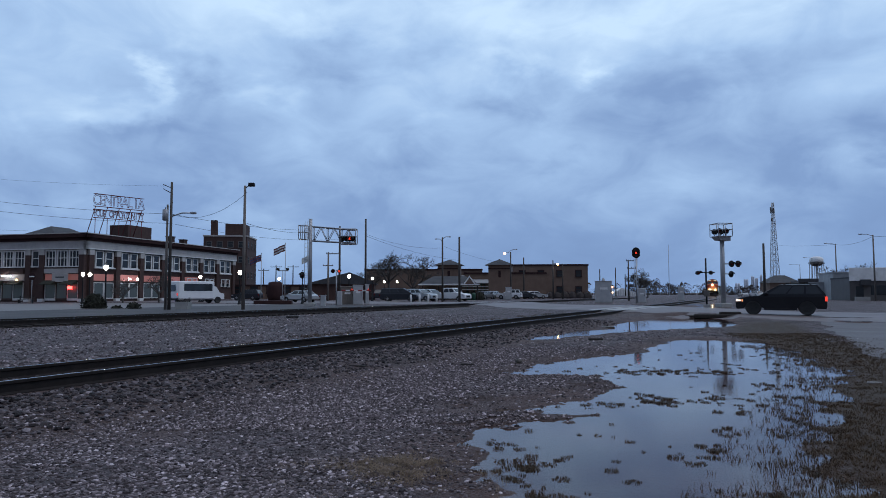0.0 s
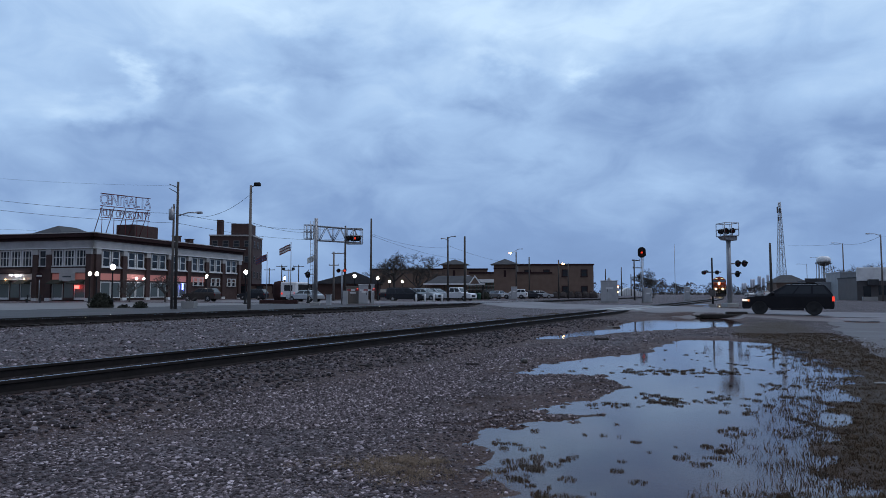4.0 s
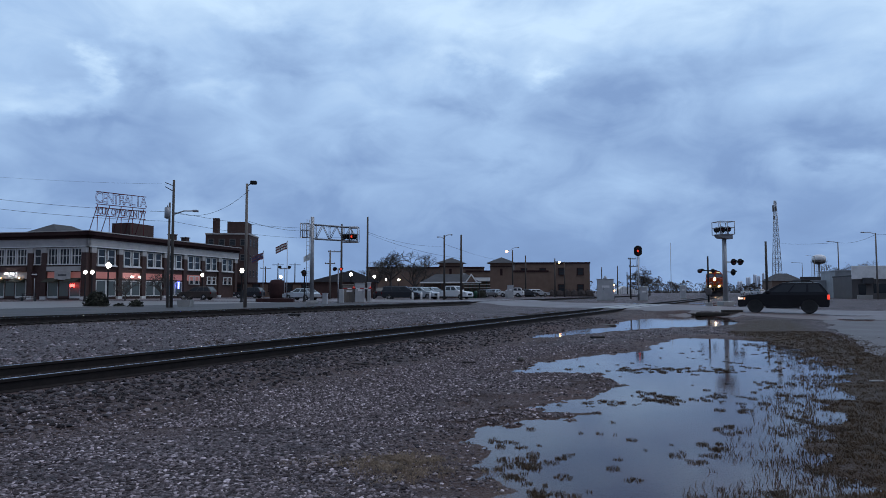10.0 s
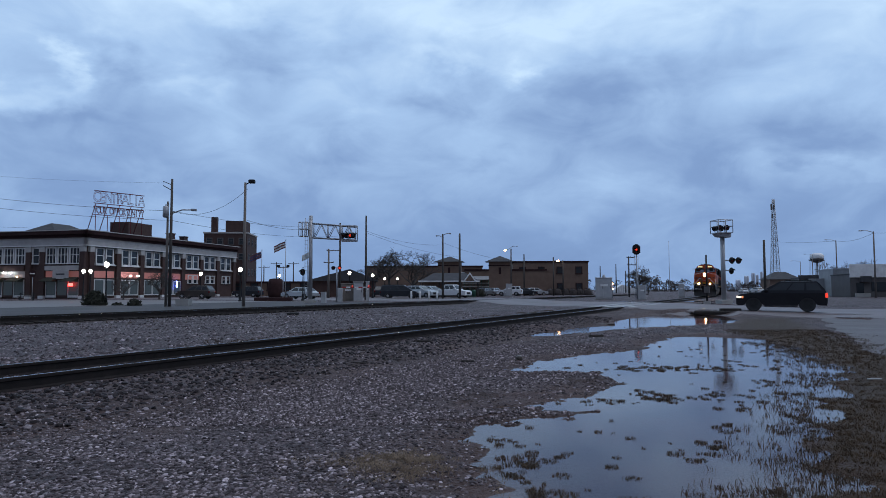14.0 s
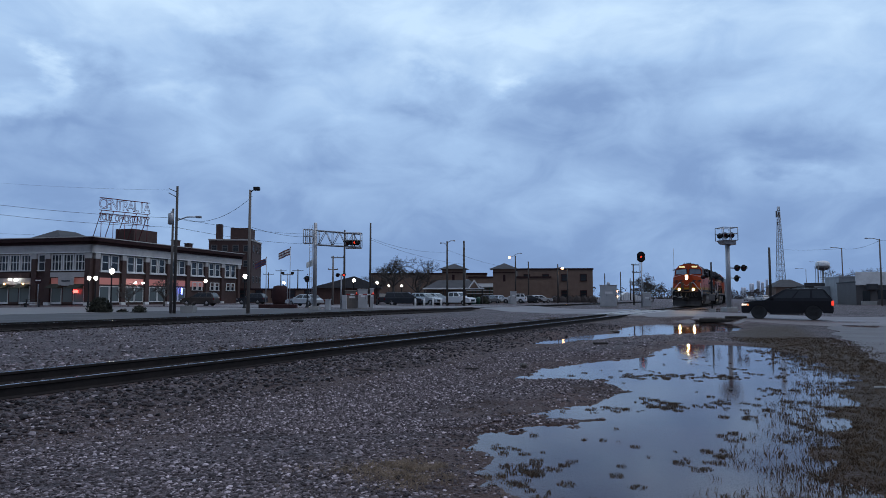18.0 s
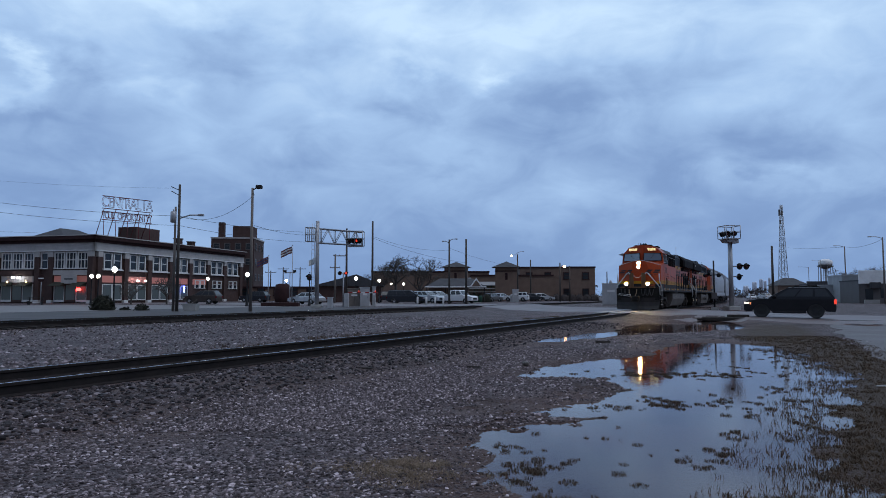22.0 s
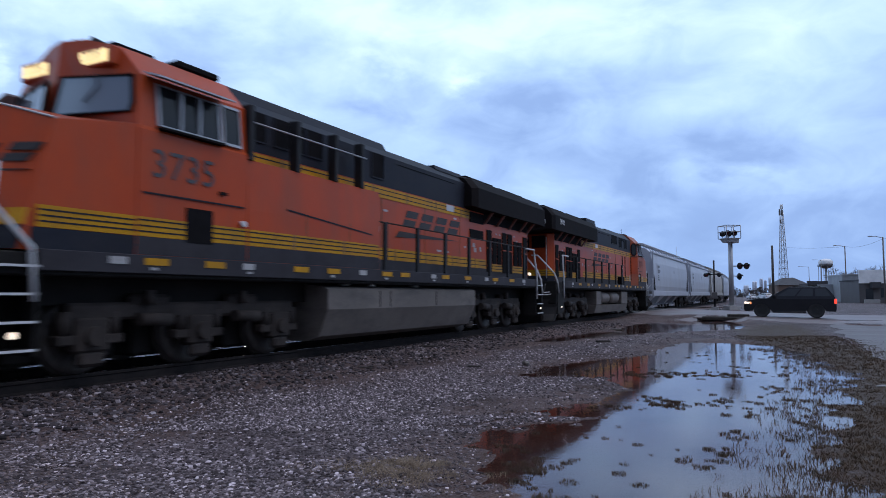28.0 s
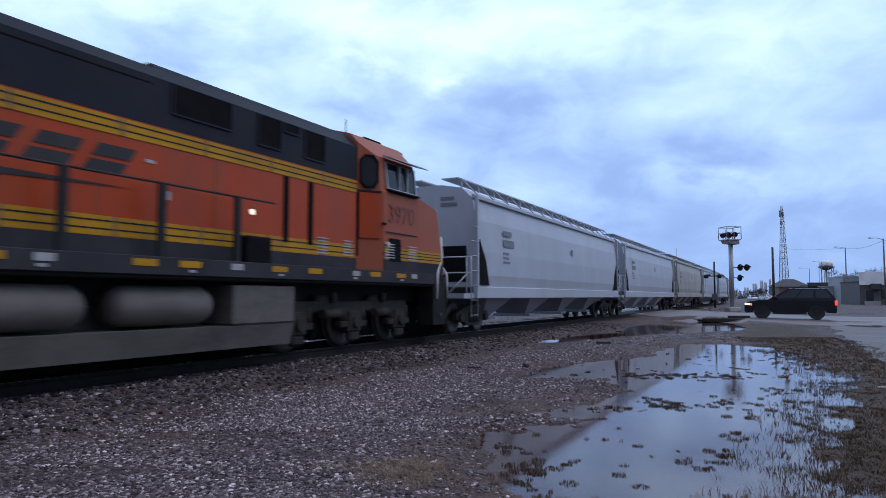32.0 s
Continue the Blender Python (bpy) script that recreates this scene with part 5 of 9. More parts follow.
def cantilever_left():
    t = thing("signal_cantilever", pose(*(-11.20, 60.0), 0.25, 0, 0, -3), "galvanised crossing cantilever with flashers over the street", "crossing signal")
    bm = B()
    rod(bm, (0, 0, 0.35), (0, 0, 7.75), 0.19, 0.16, 14)
    part("mast", bm, M["galv"], t, "galvanised mast")
    bm = B()
    slab(bm, -0.45, 0.45, -0.45, 0.45, -0.3, 0.3, 0.03)
    slab(bm, -0.3, 0.3, -0.3, 0.3, 0.3, 0.36)
    part("footing", bm, M["concrete"], t, "concrete footing")
    bm = B()
    for z0, z1 in ((7.05, 6.72), (5.78, 5.55)):
        rod(bm, (0.15, -0.25, z0), (4.05, -0.25, z1), 0.06, n=8)
        rod(bm, (0.15, 0.25, z0), (4.05, 0.25, z1), 0.06, n=8)
    part("chord", bm, M["galv"], t)
    for k in range(6):
        x0, x1 = 0.3 + 0.62 * k, 0.3 + 0.62 * (k + 1)
        top = lambda x: 7.05 - 0.33 * (x - 0.15) / 3.9
        low = lambda x: 5.78 - 0.23 * (x - 0.15) / 3.9
        for y in (-0.25, 0.25):
            bm = B()
            if k % 2 == 0:
                rod(bm, (x0, y, low(x0)), (x0, y, top(x0)), 0.03, n=6)
            rod(bm, (x0, y, top(x0) if k % 2 else low(x0)), (x1, y, low(x1) if k % 2 else top(x1)), 0.03, n=6)
            part("web_bar", bm, M["galv"], t)
    cage(t, 2.75, 4.1, -0.45, 0.45, 5.5, 6.8)
    cage(t, -0.98, -0.3, -0.4, 0.4, 5.95, 7.15)
    bm = B()
    for x in (-0.42, -0.18):
        rod(bm, (x, -0.3, 0.6), (x, -0.3, 7.5), 0.022, n=6)
    for k in range(20):
        rod(bm, (-0.42, -0.3, 0.9 + 0.33 * k), (-0.18, -0.3, 0.9 + 0.33 * k), 0.014, n=5)
    part("ladder", bm, M["galv"], t, "narrow access ladder")
    for x, f, lit in ((2.95, -40, False), (3.3, 12, False), (3.55, 30, True), (3.8, 170, False)):
        disc_light(t, (x, -0.3, 5.95), f, lit, 0.27)
    disc_light(t, (-0.62, -0.3, 2.75), -30, False, 0.3)
    bm = B()
    rod(bm, (0, -0.2, 2.75), (-0.62, -0.25, 2.75), 0.03, n=6)
    part("flasher_arm", bm, M["galv"], t)
    bm = B()
    slab(bm, 1.0, 1.4, -0.25, 0.25, 0.0, 0.95, 0.02)
    slab(bm, 0.95, 1.45, -0.3, 0.3, 0.95, 1.0)
    part("junction_box", bm, M["alu_box"], t, "pale junction box on a stand")
    return t


cantilever_left()


def cantilever_right():
    t = thing("signal_cantilever", pose(*(24.13, 57.0), 0.22, 0, 0, 8), "galvanised crossing mast with a railed flasher platform", "crossing signal")
    bm = B()
    rod(bm, (0, 0, 0.3), (0, 0, 5.9), 0.20, 0.18, 16)
    part("mast", bm, M["galv"], t, "thick galvanised mast")
    bm = B()
    slab(bm, -0.5, 0.5, -0.5, 0.5, -0.3, 0.3, 0.03)
    part("footing", bm, M["concrete"], t)
    bm = B()
    prism(bm, [(-0.4, 5.62), (0.5, 5.55), (0.5, 5.9), (-0.65, 5.9)], -0.5, 0.5, "y")
    part("platform_bracket", bm, M["galv"], t)
    cage(t, -0.72, 0.55, -0.7, 0.6, 5.95, 7.0)
    for x, y, f in ((-0.5, -0.5, -20), (0.1, -0.5, -20), (-0.45, 0.35, 160), (0.1, 0.35, 160)):
        disc_light(t, (x, y, 6.35), f, False, 0.24)
        bm = B()
        rod(bm, (x, y, 5.95), (x, y, 6.2), 0.04, n=6)
        part("flasher_stem", bm, M["galv"], t)
    for x in (0.62, 1.22):
        disc_light(t, (x + 0.1, -0.15, 3.62), 8, False, 0.28)
    bm = B()
    rod(bm, (0.1, 0, 3.62), (1.7, -0.05, 3.62), 0.05, n=8)
    part("flasher_arm", bm, M["galv"], t)
    disc_light(t, (0.75, 0.0, 2.75), 100, False, 0.28)
    bm = B()
    rod(bm, (0.1, 0, 2.8), (0.75, 0, 2.75), 0.04, n=8)
    part("flasher_arm", bm, M["galv"], t)
    return t


cantilever_right()


def gate_signal():
    t = thing("gate_signal", pose(*(20.71, 52.0), 0.22, 0, 0, -24), "dark crossing flasher post with an upright gate arm", "crossing signal")
    bm = B()
    rod(bm, (0, 0, 0), (0, 0, 3.85), 0.07, 0.06, 10)
    part("post", bm, M["black_iron"], t)
    bm = B()
    rod(bm, (-0.65, 0, 2.75), (0.65, 0, 2.75), 0.04, n=8)
    part("flasher_arm", bm, M["black_iron"], t)
    disc_light(t, (-0.55, -0.05, 2.72), 40, False, 0.15)
    disc_light(t, (0.35, 0.05, 2.72), 180, False, 0.15)
    bm = B()
    slab(bm, -0.2, 0.2, -0.2, 0.2, 0.9, 1.4, 0.03)
    part("gate_motor", bm, M["shed_metal"], t)
    bm = B()
    slab(bm, -0.25, 0.25, -0.25, 0.25, 0, 0.3)
    part("footing", bm, M["concrete"], t)
    return t


gate_signal()


def block_signal():
    t = thing("railway_signal", pose(*(23.60, 80.0), 0.22, 0, 0, -14), "railway colour-light signal showing red on a slim mast", "railway signal")
    bm = B()
    rod(bm, (0, 0, 0), (0, 0, 5.3), 0.08, 0.07, 10)
    part("mast", bm, M["galv"], t)
    bm = B()
    lathe(bm, [(0.46, -0.02), (0.46, 0.02), (0.4, 0.03)], n=20, m=Matrix.Translation((0, 0, 5.75)) @ pose(0, 0, 0, 90) )
    slab(bm, -0.46, 0.46, -0.02, 0.02, 5.5, 6.25)
    slab(bm, -0.22, 0.22, 0.02, 0.3, 5.45, 6.4, 0.03)
    lathe(bm, [(0.46, -0.02), (0.46, 0.02), (0.4, 0.03)], n=20, m=Matrix.Translation((0, 0, 6.1)) @ pose(0, 0, 0, 90))
    h = part("signal_head", bm, M["black_iron"], t, "black oval signal head")
    for z, lit in ((6.2, False), (5.9, True), (5.6, False)):
        bm = B()
        rod(bm, (0, -0.05, z), (0, -0.07, z), 0.13, n=14)
        part("lens", bm, M["red_lens"] if lit else M["dim_lens"], h, "lit red lens" if lit else "")
        bm = B()
        rod(bm, (0, -0.03, z), (0, -0.3, z + 0.02), 0.16, 0.15, 14, False)
        part("hood", bm, M["black_iron"], h)
    bm = B()
    for x in (-0.2, 0.2):
        rod(bm, (x, 0.3, 0), (x, 0.3, 5.6), 0.02, n=5)
    for k in range(14):
        rod(bm, (-0.2, 0.3, 0.4 + 0.36 * k), (0.2, 0.3, 0.4 + 0.36 * k), 0.015, n=5)
    part("ladder", bm, M["galv"], t)
    return t


block_signal()


def cabinet_box(c, rz, w, d, h, label, doors=2, paint="alu_box"):
    t = thing("signal_cabinet", pose(c[0], c[1], 0.2, 0, 0, rz), label, "cabinet", "signal cabinets")
    bm = B()
    slab(bm, -w / 2, w / 2, -d / 2, d / 2, 0.12, h, 0.02)
    part("body", bm, M[paint], t)
    bm = B()
    slab(bm, -w / 2 - 0.06, w / 2 + 0.06, -d / 2 - 0.06, d / 2 + 0.06, h, h + 0.09, 0.02)
    part("roof", bm, M[paint], t, "overhanging cabinet roof")
    bm = B()
    slab(bm, -w / 2 - 0.1, w / 2 + 0.1, -d / 2 - 0.1, d / 2 + 0.1, -0.2, 0.12)
    part("base", bm, M["concrete"], t)
    for k in range(doors):
        x = -w / 2 + w * (k + 0.5) / doors
        bm = B()
        slab(bm, x - w / doors * 0.44, x + w / doors * 0.44, -d / 2 - 0.03, -d / 2, 0.25, h - 0.15, 0.01)
        dr = part("door", bm, M[paint], t)
        bm = B()
        slab(bm, x + w / doors * 0.3, x + w / doors * 0.34, -d / 2 - 0.06, -d / 2 - 0.03, h * 0.5, h * 0.62)
        part("handle", bm, M["black_iron"], dr)
    bm = B()
    slab(bm, -w * 0.2, w * 0.25, -d / 2 - 0.036, -d / 2 - 0.031, h * 0.62, h * 0.72)
    part("notice", bm, M["white_paint"], t)
    return t


big = cabinet_box((20.65, 84.0), -14, 2.0, 1.6, 2.6, "big pale aluminium signal house beside the crossing", 2)
bm = B()
lathe(bm, [(0.22, 2.69), (0.22, 2.8), (0.14, 2.95), (0.1, 3.05)], n=14)
part("vent", bm, M["galv"], big, "round roof vent")
cabinet_box((24.17, 80.0), -14, 0.9, 0.8, 1.65, "small pale aluminium signal cabinet", 1)
cabinet_box((37.53, 104.0), -20, 0.85, 0.85, 2.0, "slim pale signal cabinet beside the track", 1)
cabinet_box((11.85, 112.0), -5, 1.0, 0.8, 2.1, "slim pale cabinet beside the street", 1)
cabinet_box((11.54, 113.5), -5, 0.9, 0.6, 1.1, "low grey cabinet beside the street", 1)
cabinet_box((-7.88, 68.0), 6, 0.95, 0.8, 1.95, "pale aluminium signal cabinet", 1)
cabinet_box((-9.08, 69.0), 6, 1.3, 1.1, 1.8, "tan metal signal cabinet", 2, "tan_box")
cabinet_box((-7.02, 68.5), 6, 0.35, 0.3, 2.0, "narrow pale cabinet post", 1)


def lowered_gate():
    t = thing("crossing_gate", pose(*(-9.40, 66.0), 0.25, 0, 0, 2), "lowered red and white striped crossing gate", "crossing gate")
    bm = B()
    slab(bm, -0.25, 0.2, -0.2, 0.2, 0, 1.35, 0.03)
    part("gate_motor", bm, M["alu_box"], t)
    for k in range(7):
        bm = B()
        slab(bm, 0.15 + 0.4 * k, 0.55 + 0.4 * k, -0.03, 0.03, 1.36, 1.48)
        part("arm_segment", bm, M["white_paint"] if k % 2 else M["stop_red"], t)
    for k in (2, 6):
        bm = B()
        ball(bm, (0.35 + 0.4 * k, -0.02, 1.54), 0.07, 1, 8, 6)
        part("gate_lamp", bm, M["red_lens"], t, "small lit red gate lamp")
    bm = B()
    rod(bm, (-0.35, 0, 0), (-0.35, 0, 3.4), 0.06, n=8)
    part("post", bm, M["galv"], t)
    disc_light(t, (-0.7, -0.05, 3.3), 20, False, 0.2)
    disc_light(t, (-0.1, -0.05, 3.3), 20, True, 0.18)
    bm = B()
    rod(bm, (-0.7, 0, 3.3), (-0.1, 0, 3.3), 0.035, n=6)
    part("flasher_arm", bm, M["galv"], t)
    return t


lowered_gate()


def flag(c, top, pale, canton, label):
    t = thing("flagpole", pose(c[0], c[1], 0.25), label, "flagpole", "flagpoles")
    h = top - 0.25
    bm = B()
    rod(bm, (0, 0, 0), (0, 0, h), 0.06, 0.035, 8)
    ball(bm, (0, 0, h), 0.07, 1, 8, 6)
    part("pole", bm, M["galv"], t)
    n = 8
    s = -1
    for j in range(5):
        bm = B()
        rows = []
        for i in range(n + 1):
            x = s * (0.08 + 1.35 * i / n)
            drop = -0.62 * (i / n) ** 1.15
            y = 0.12 * math.sin(i * 1.3 + j * 0.4)
            rows.append((x, y, h - 0.15 + drop))
        for (xa, ya, za), (xb, yb, zb) in zip(rows, rows[1:]):
            v = [bm.verts.new(p) for p in ((xa, ya, za - 0.17 * j), (xb, yb, zb - 0.17 * j), (xb, yb, zb - 0.17 * (j + 1) + 0.004), (xa, ya, za - 0.17 * (j + 1) + 0.004))]
            bm.faces.new(v)
        part("cloth_band", bm, pale if (canton is None or j % 2) else canton, t)
    return t


flag((-18.76, 84.0), 7.61, M["flag_pale"], M["flag_red"], "flagpole with a red and white striped flag")
flag((-22.22, 86.0), 6.47, M["flag_blue"], M["flag_red"], "flagpole with a dark blue and red flag")
flag((-17.68, 96.0), 7.06, M["flag_pale"], None, "flagpole with a pale flag")

# ---- the train: two locomotives and covered hoppers; local y runs along, front at -y, z from rail top ----
LOCO = 21.3


def wheel_mesh(r):
    bm = B()
    for s in (-1, 1):
        wheel_disc(bm, (s * 0.753, 0, 0), r, 0.14, "x", 22)
        wheel_disc(bm, (s * 0.69, 0, 0), r + 0.026, 0.03, "x", 22)
        for k in range(5):
            a = k * math.tau / 5
            slab(bm, s * 0.80 - 0.02, s * 0.80 + 0.02, -0.05, 0.05, r * 0.42, r * 0.72, 0, Matrix.Rotation(a, 4, "X"))
    rod(bm, (-0.8, 0, 0), (0.8, 0, 0), 0.09, n=10)
    return mesh_of("wheelset", bm, M["wheel_steel"])


LOCO_WHEEL, CAR_WHEEL = wheel_mesh(0.533), wheel_mesh(0.457)
SPINNING = []


def railed_truck(parent, y0, axles, r, mesh, heavy):
    """A truck with side frames, springs and journal boxes; the wheelsets turn."""
    bm = B()
    lo, hi = axles[0] - r * 0.85, axles[-1] + r * 0.85
    for s in (-1, 1):
        x0, x1 = (0.93, 1.13) if heavy else (0.92, 1.06)
        x0, x1 = sorted((s * x0, s * x1))
        if heavy:
            slab(bm, x0, x1, lo + 0.1, hi - 0.1, 0.74, 0.98, 0.04)
            for a in axles:
                slab(bm, x0 - 0.03, x1 + 0.03, a - 0.26, a + 0.26, 0.30, 0.80, 0.05)
                rod(bm, (s * 1.10, a, 0.53), (s * 1.24, a, 0.53), 0.15, 0.13, 12)
                for q in (-0.36, 0.36):
                    rod(bm, (s * 1.03, a + q, 0.56), (s * 1.03, a + q, 0.86), 0.11, n=10)
                    slab(bm, x0, x1, a + q - 0.13, a + q + 0.13, 0.42, 0.56, 0.02)
                slab(bm, min(s * 1.0, s * 1.16), max(s * 1.0, s * 1.16), a - 0.2, a + 0.2, 0.12, 0.34, 0.05)
            for a, b in zip(axles, axles[1:]):
                c = (a + b) / 2
                rod(bm, (s * 1.19, c - 0.28, 0.74), (s * 1.19, c + 0.28, 0.72), 0.1, n=10)
                rod(bm, (s * 1.18, c - 0.1, 0.95), (s * 1.18, c - 0.1, 1.16), 0.08, n=8)
                slab(bm, x0, x1, c - 0.35, c + 0.35, 0.9, 1.10, 0.05)
        else:
            a, b = axles
            c = (a + b) / 2
            prism(bm, [(a - 0.25, 0.40), (a + 0.25, 0.36), (c - 0.42, 0.22), (c + 0.42, 0.22), (b - 0.25, 0.36), (b + 0.25, 0.40), (b + 0.25, 0.60), (c + 0.35, 0.80), (c - 0.35, 0.80), (a - 0.25, 0.60)], x0, x1, "x")
            for q in (-0.22, 0, 0.22):
                rod(bm, (s * 1.06, c + q, 0.32), (s * 1.06, c + q, 0.60), 0.085, n=8)
            for q in axles:
                rod(bm, (s * 1.02, q, 0.457), (s * 1.15, q, 0.457), 0.13, 0.11, 10)
    slab(bm, -0.9, 0.9, (lo + hi) / 2 - 0.3, (lo + hi) / 2 + 0.3, 0.5, 0.85, 0.03)
    t = part("truck", bm, M["truck"], parent, "grimy cast truck frame with springs and bearings")
    if heavy:
        for a in axles:
            bm = B()
            slab(bm, -0.6, 0.6, a - 0.85, a + 0.75, 0.16, 1.0, 0.05)
            part("traction_motor", bm, M["grime"], t)
    for a in axles:
        w = share("wheelset", mesh, t, Matrix.Translation((0, a, r)))
        SPINNING.append((w, a, r))
    return t


def handrail(parent, pts, r, material, label=""):
    bm = B()
    pipe(bm, pts, r, 8)
    return part("handrail", bm, material, parent, label)


def stairs(parent, x, y, flip, name_label="dark corner steps with pale worn edges"):
    """Four open treads at a corner of the platform."""
    bm = B()
    prism(bm, [(x - 0.44, y - 0.34), (x + 0.02, y - 0.34), (x + 0.02, y - 0.30), (x - 0.40, y - 0.30), (x - 0.40, y + 0.30), (x + 0.02, y + 0.30), (x + 0.02, y + 0.34), (x - 0.44, y + 0.34)], 0.36, 1.55, "z")
    st = part("step_well", bm, M["grime"], parent, name_label)
    for k in range(4):
        z = 0.42 + 0.33 * k
        bm = B()
        slab(bm, x - 0.398, x + 0.06, y - 0.298, y + 0.298, z, z + 0.035)
        part("tread", bm, M["grime"], st)
        bm = B()
        slab(bm, x + 0.062, x + 0.078, y - 0.3, y + 0.3, z + 0.004, z + 0.034)
        part("tread_edge", bm, M["silver_rail"], st)


def glazed(parent, name, pts, n_out, material, frame_mat, t=0.03):
    """A framed pane: a flat outline raised a little along n_out, with a border."""
    c = sum((Vector(p) for p in pts), Vector()) / len(pts)
    o = Vector(n_out).normalized()
    bm = B()
    outer = [Vector(p) + (Vector(p) - c).normalized() * 0.05 for p in pts]
    ring_a = [bm.verts.new(p + o * t) for p in outer]
    ring_b = [bm.verts.new(Vector(p) + o * t) for p in pts]
    ring_c = [bm.verts.new(Vector(p) + o * 0.004) for p in pts]
    ring_d = [bm.verts.new(p - o * 0.01) for p in outer]
    k = len(pts)
    for i in range(k):
        j = (i + 1) % k
        bm.faces.new((ring_a[i], ring_a[j], ring_b[j], ring_b[i]))
        bm.faces.new((ring_b[i], ring_b[j], ring_c[j], ring_c[i]))
        bm.faces.new((ring_d[i], ring_d[j], ring_a[j], ring_a[i]))
    w = part(name, bm, frame_mat, parent)
    bm = B()
    bm.faces.new([bm.verts.new(Vector(p) + o * 0.008) for p in pts])
    part("pane", bm, material, w, "dark glass")
    return w


def slanted_mark(parent, x, y0, y1, z, side, tall=0.40):
    """The railroad's mark: four slanted groups of dark bars over a tapering bar, on a side wall."""
    s = 1 if side > 0 else -1
    w = (y1 - y0) / 4
    turn = (lambda p: p) if s > 0 else (lambda p: y0 + y1 - p)
    for k in range(4):
        bm = B()
        a = y0 + w * k
        for q0, q1 in ((0.0, 0.42), (0.56, 1.0)):
            lo, hi = 0.30 * w * q0, 0.30 * w * q1
            prism(bm, [(turn(a + lo), z + tall * q0), (turn(a + w * 0.74 + lo), z + tall * q0), (turn(a + w * 0.74 + hi), z + tall * q1), (turn(a + hi), z + tall * q1)], x, x + s * 0.006, "x")
        part("emblem_block", bm, M["emblem"], parent, "dark slanted emblem block")
    bm = B()
    prism(bm, [(turn(y0 - 0.35), z - 0.30), (turn(y1 - 0.1), z - 0.16), (turn(y0 - 0.15), z - 0.14)], x, x + s * 0.006, "x")
    part("emblem_bar", bm, M["emblem"], parent, "dark tapering bar under the emblem")


def stripes(parent, x, y0, y1, z0, z1, side, lines_n=2):
    """A yellow band with thin dark lines along it, a few millimetres proud, in lengths with upright seams."""
    bm = B()
    slab(bm, min(x, x + side * 0.006), max(x, x + side * 0.006), min(y0, y1), max(y0, y1), z0, z1)
    band = part("stripe", bm, M["yellow"], parent, "yellow pinstriped band")
    for k in range(lines_n):
        z = z0 + (z1 - z0) * (k + 0.7) / (lines_n + 0.4)
        bm = B()
        slab(bm, min(x, x + side * 0.009), max(x, x + side * 0.009), min(y0, y1), max(y0, y1), z, z + 0.022)
        part("pinstripe", bm, M["navy"], band)
    q = min(y0, y1) + 1.15
    while q < max(y0, y1) - 0.3:
        bm = B()
        slab(bm, min(x, x + side * 0.010), max(x, x + side * 0.010), q, q + 0.05, z0, z1)
        part("seam", bm, M["dusty_seam"], band)
        q += 1.55


def quad_prism(bm, front, back):
    """A closed body between two outlines of equal count."""
    f = [bm.verts.new(p) for p in front]
    b = [bm.verts.new(p) for p in back]
    bm.faces.new(f)
    bm.faces.new(b[::-1])
    for i in range(len(f)):
        j = (i + 1) % len(f)
        bm.faces.new((f[i], b[i], b[j], f[j]))


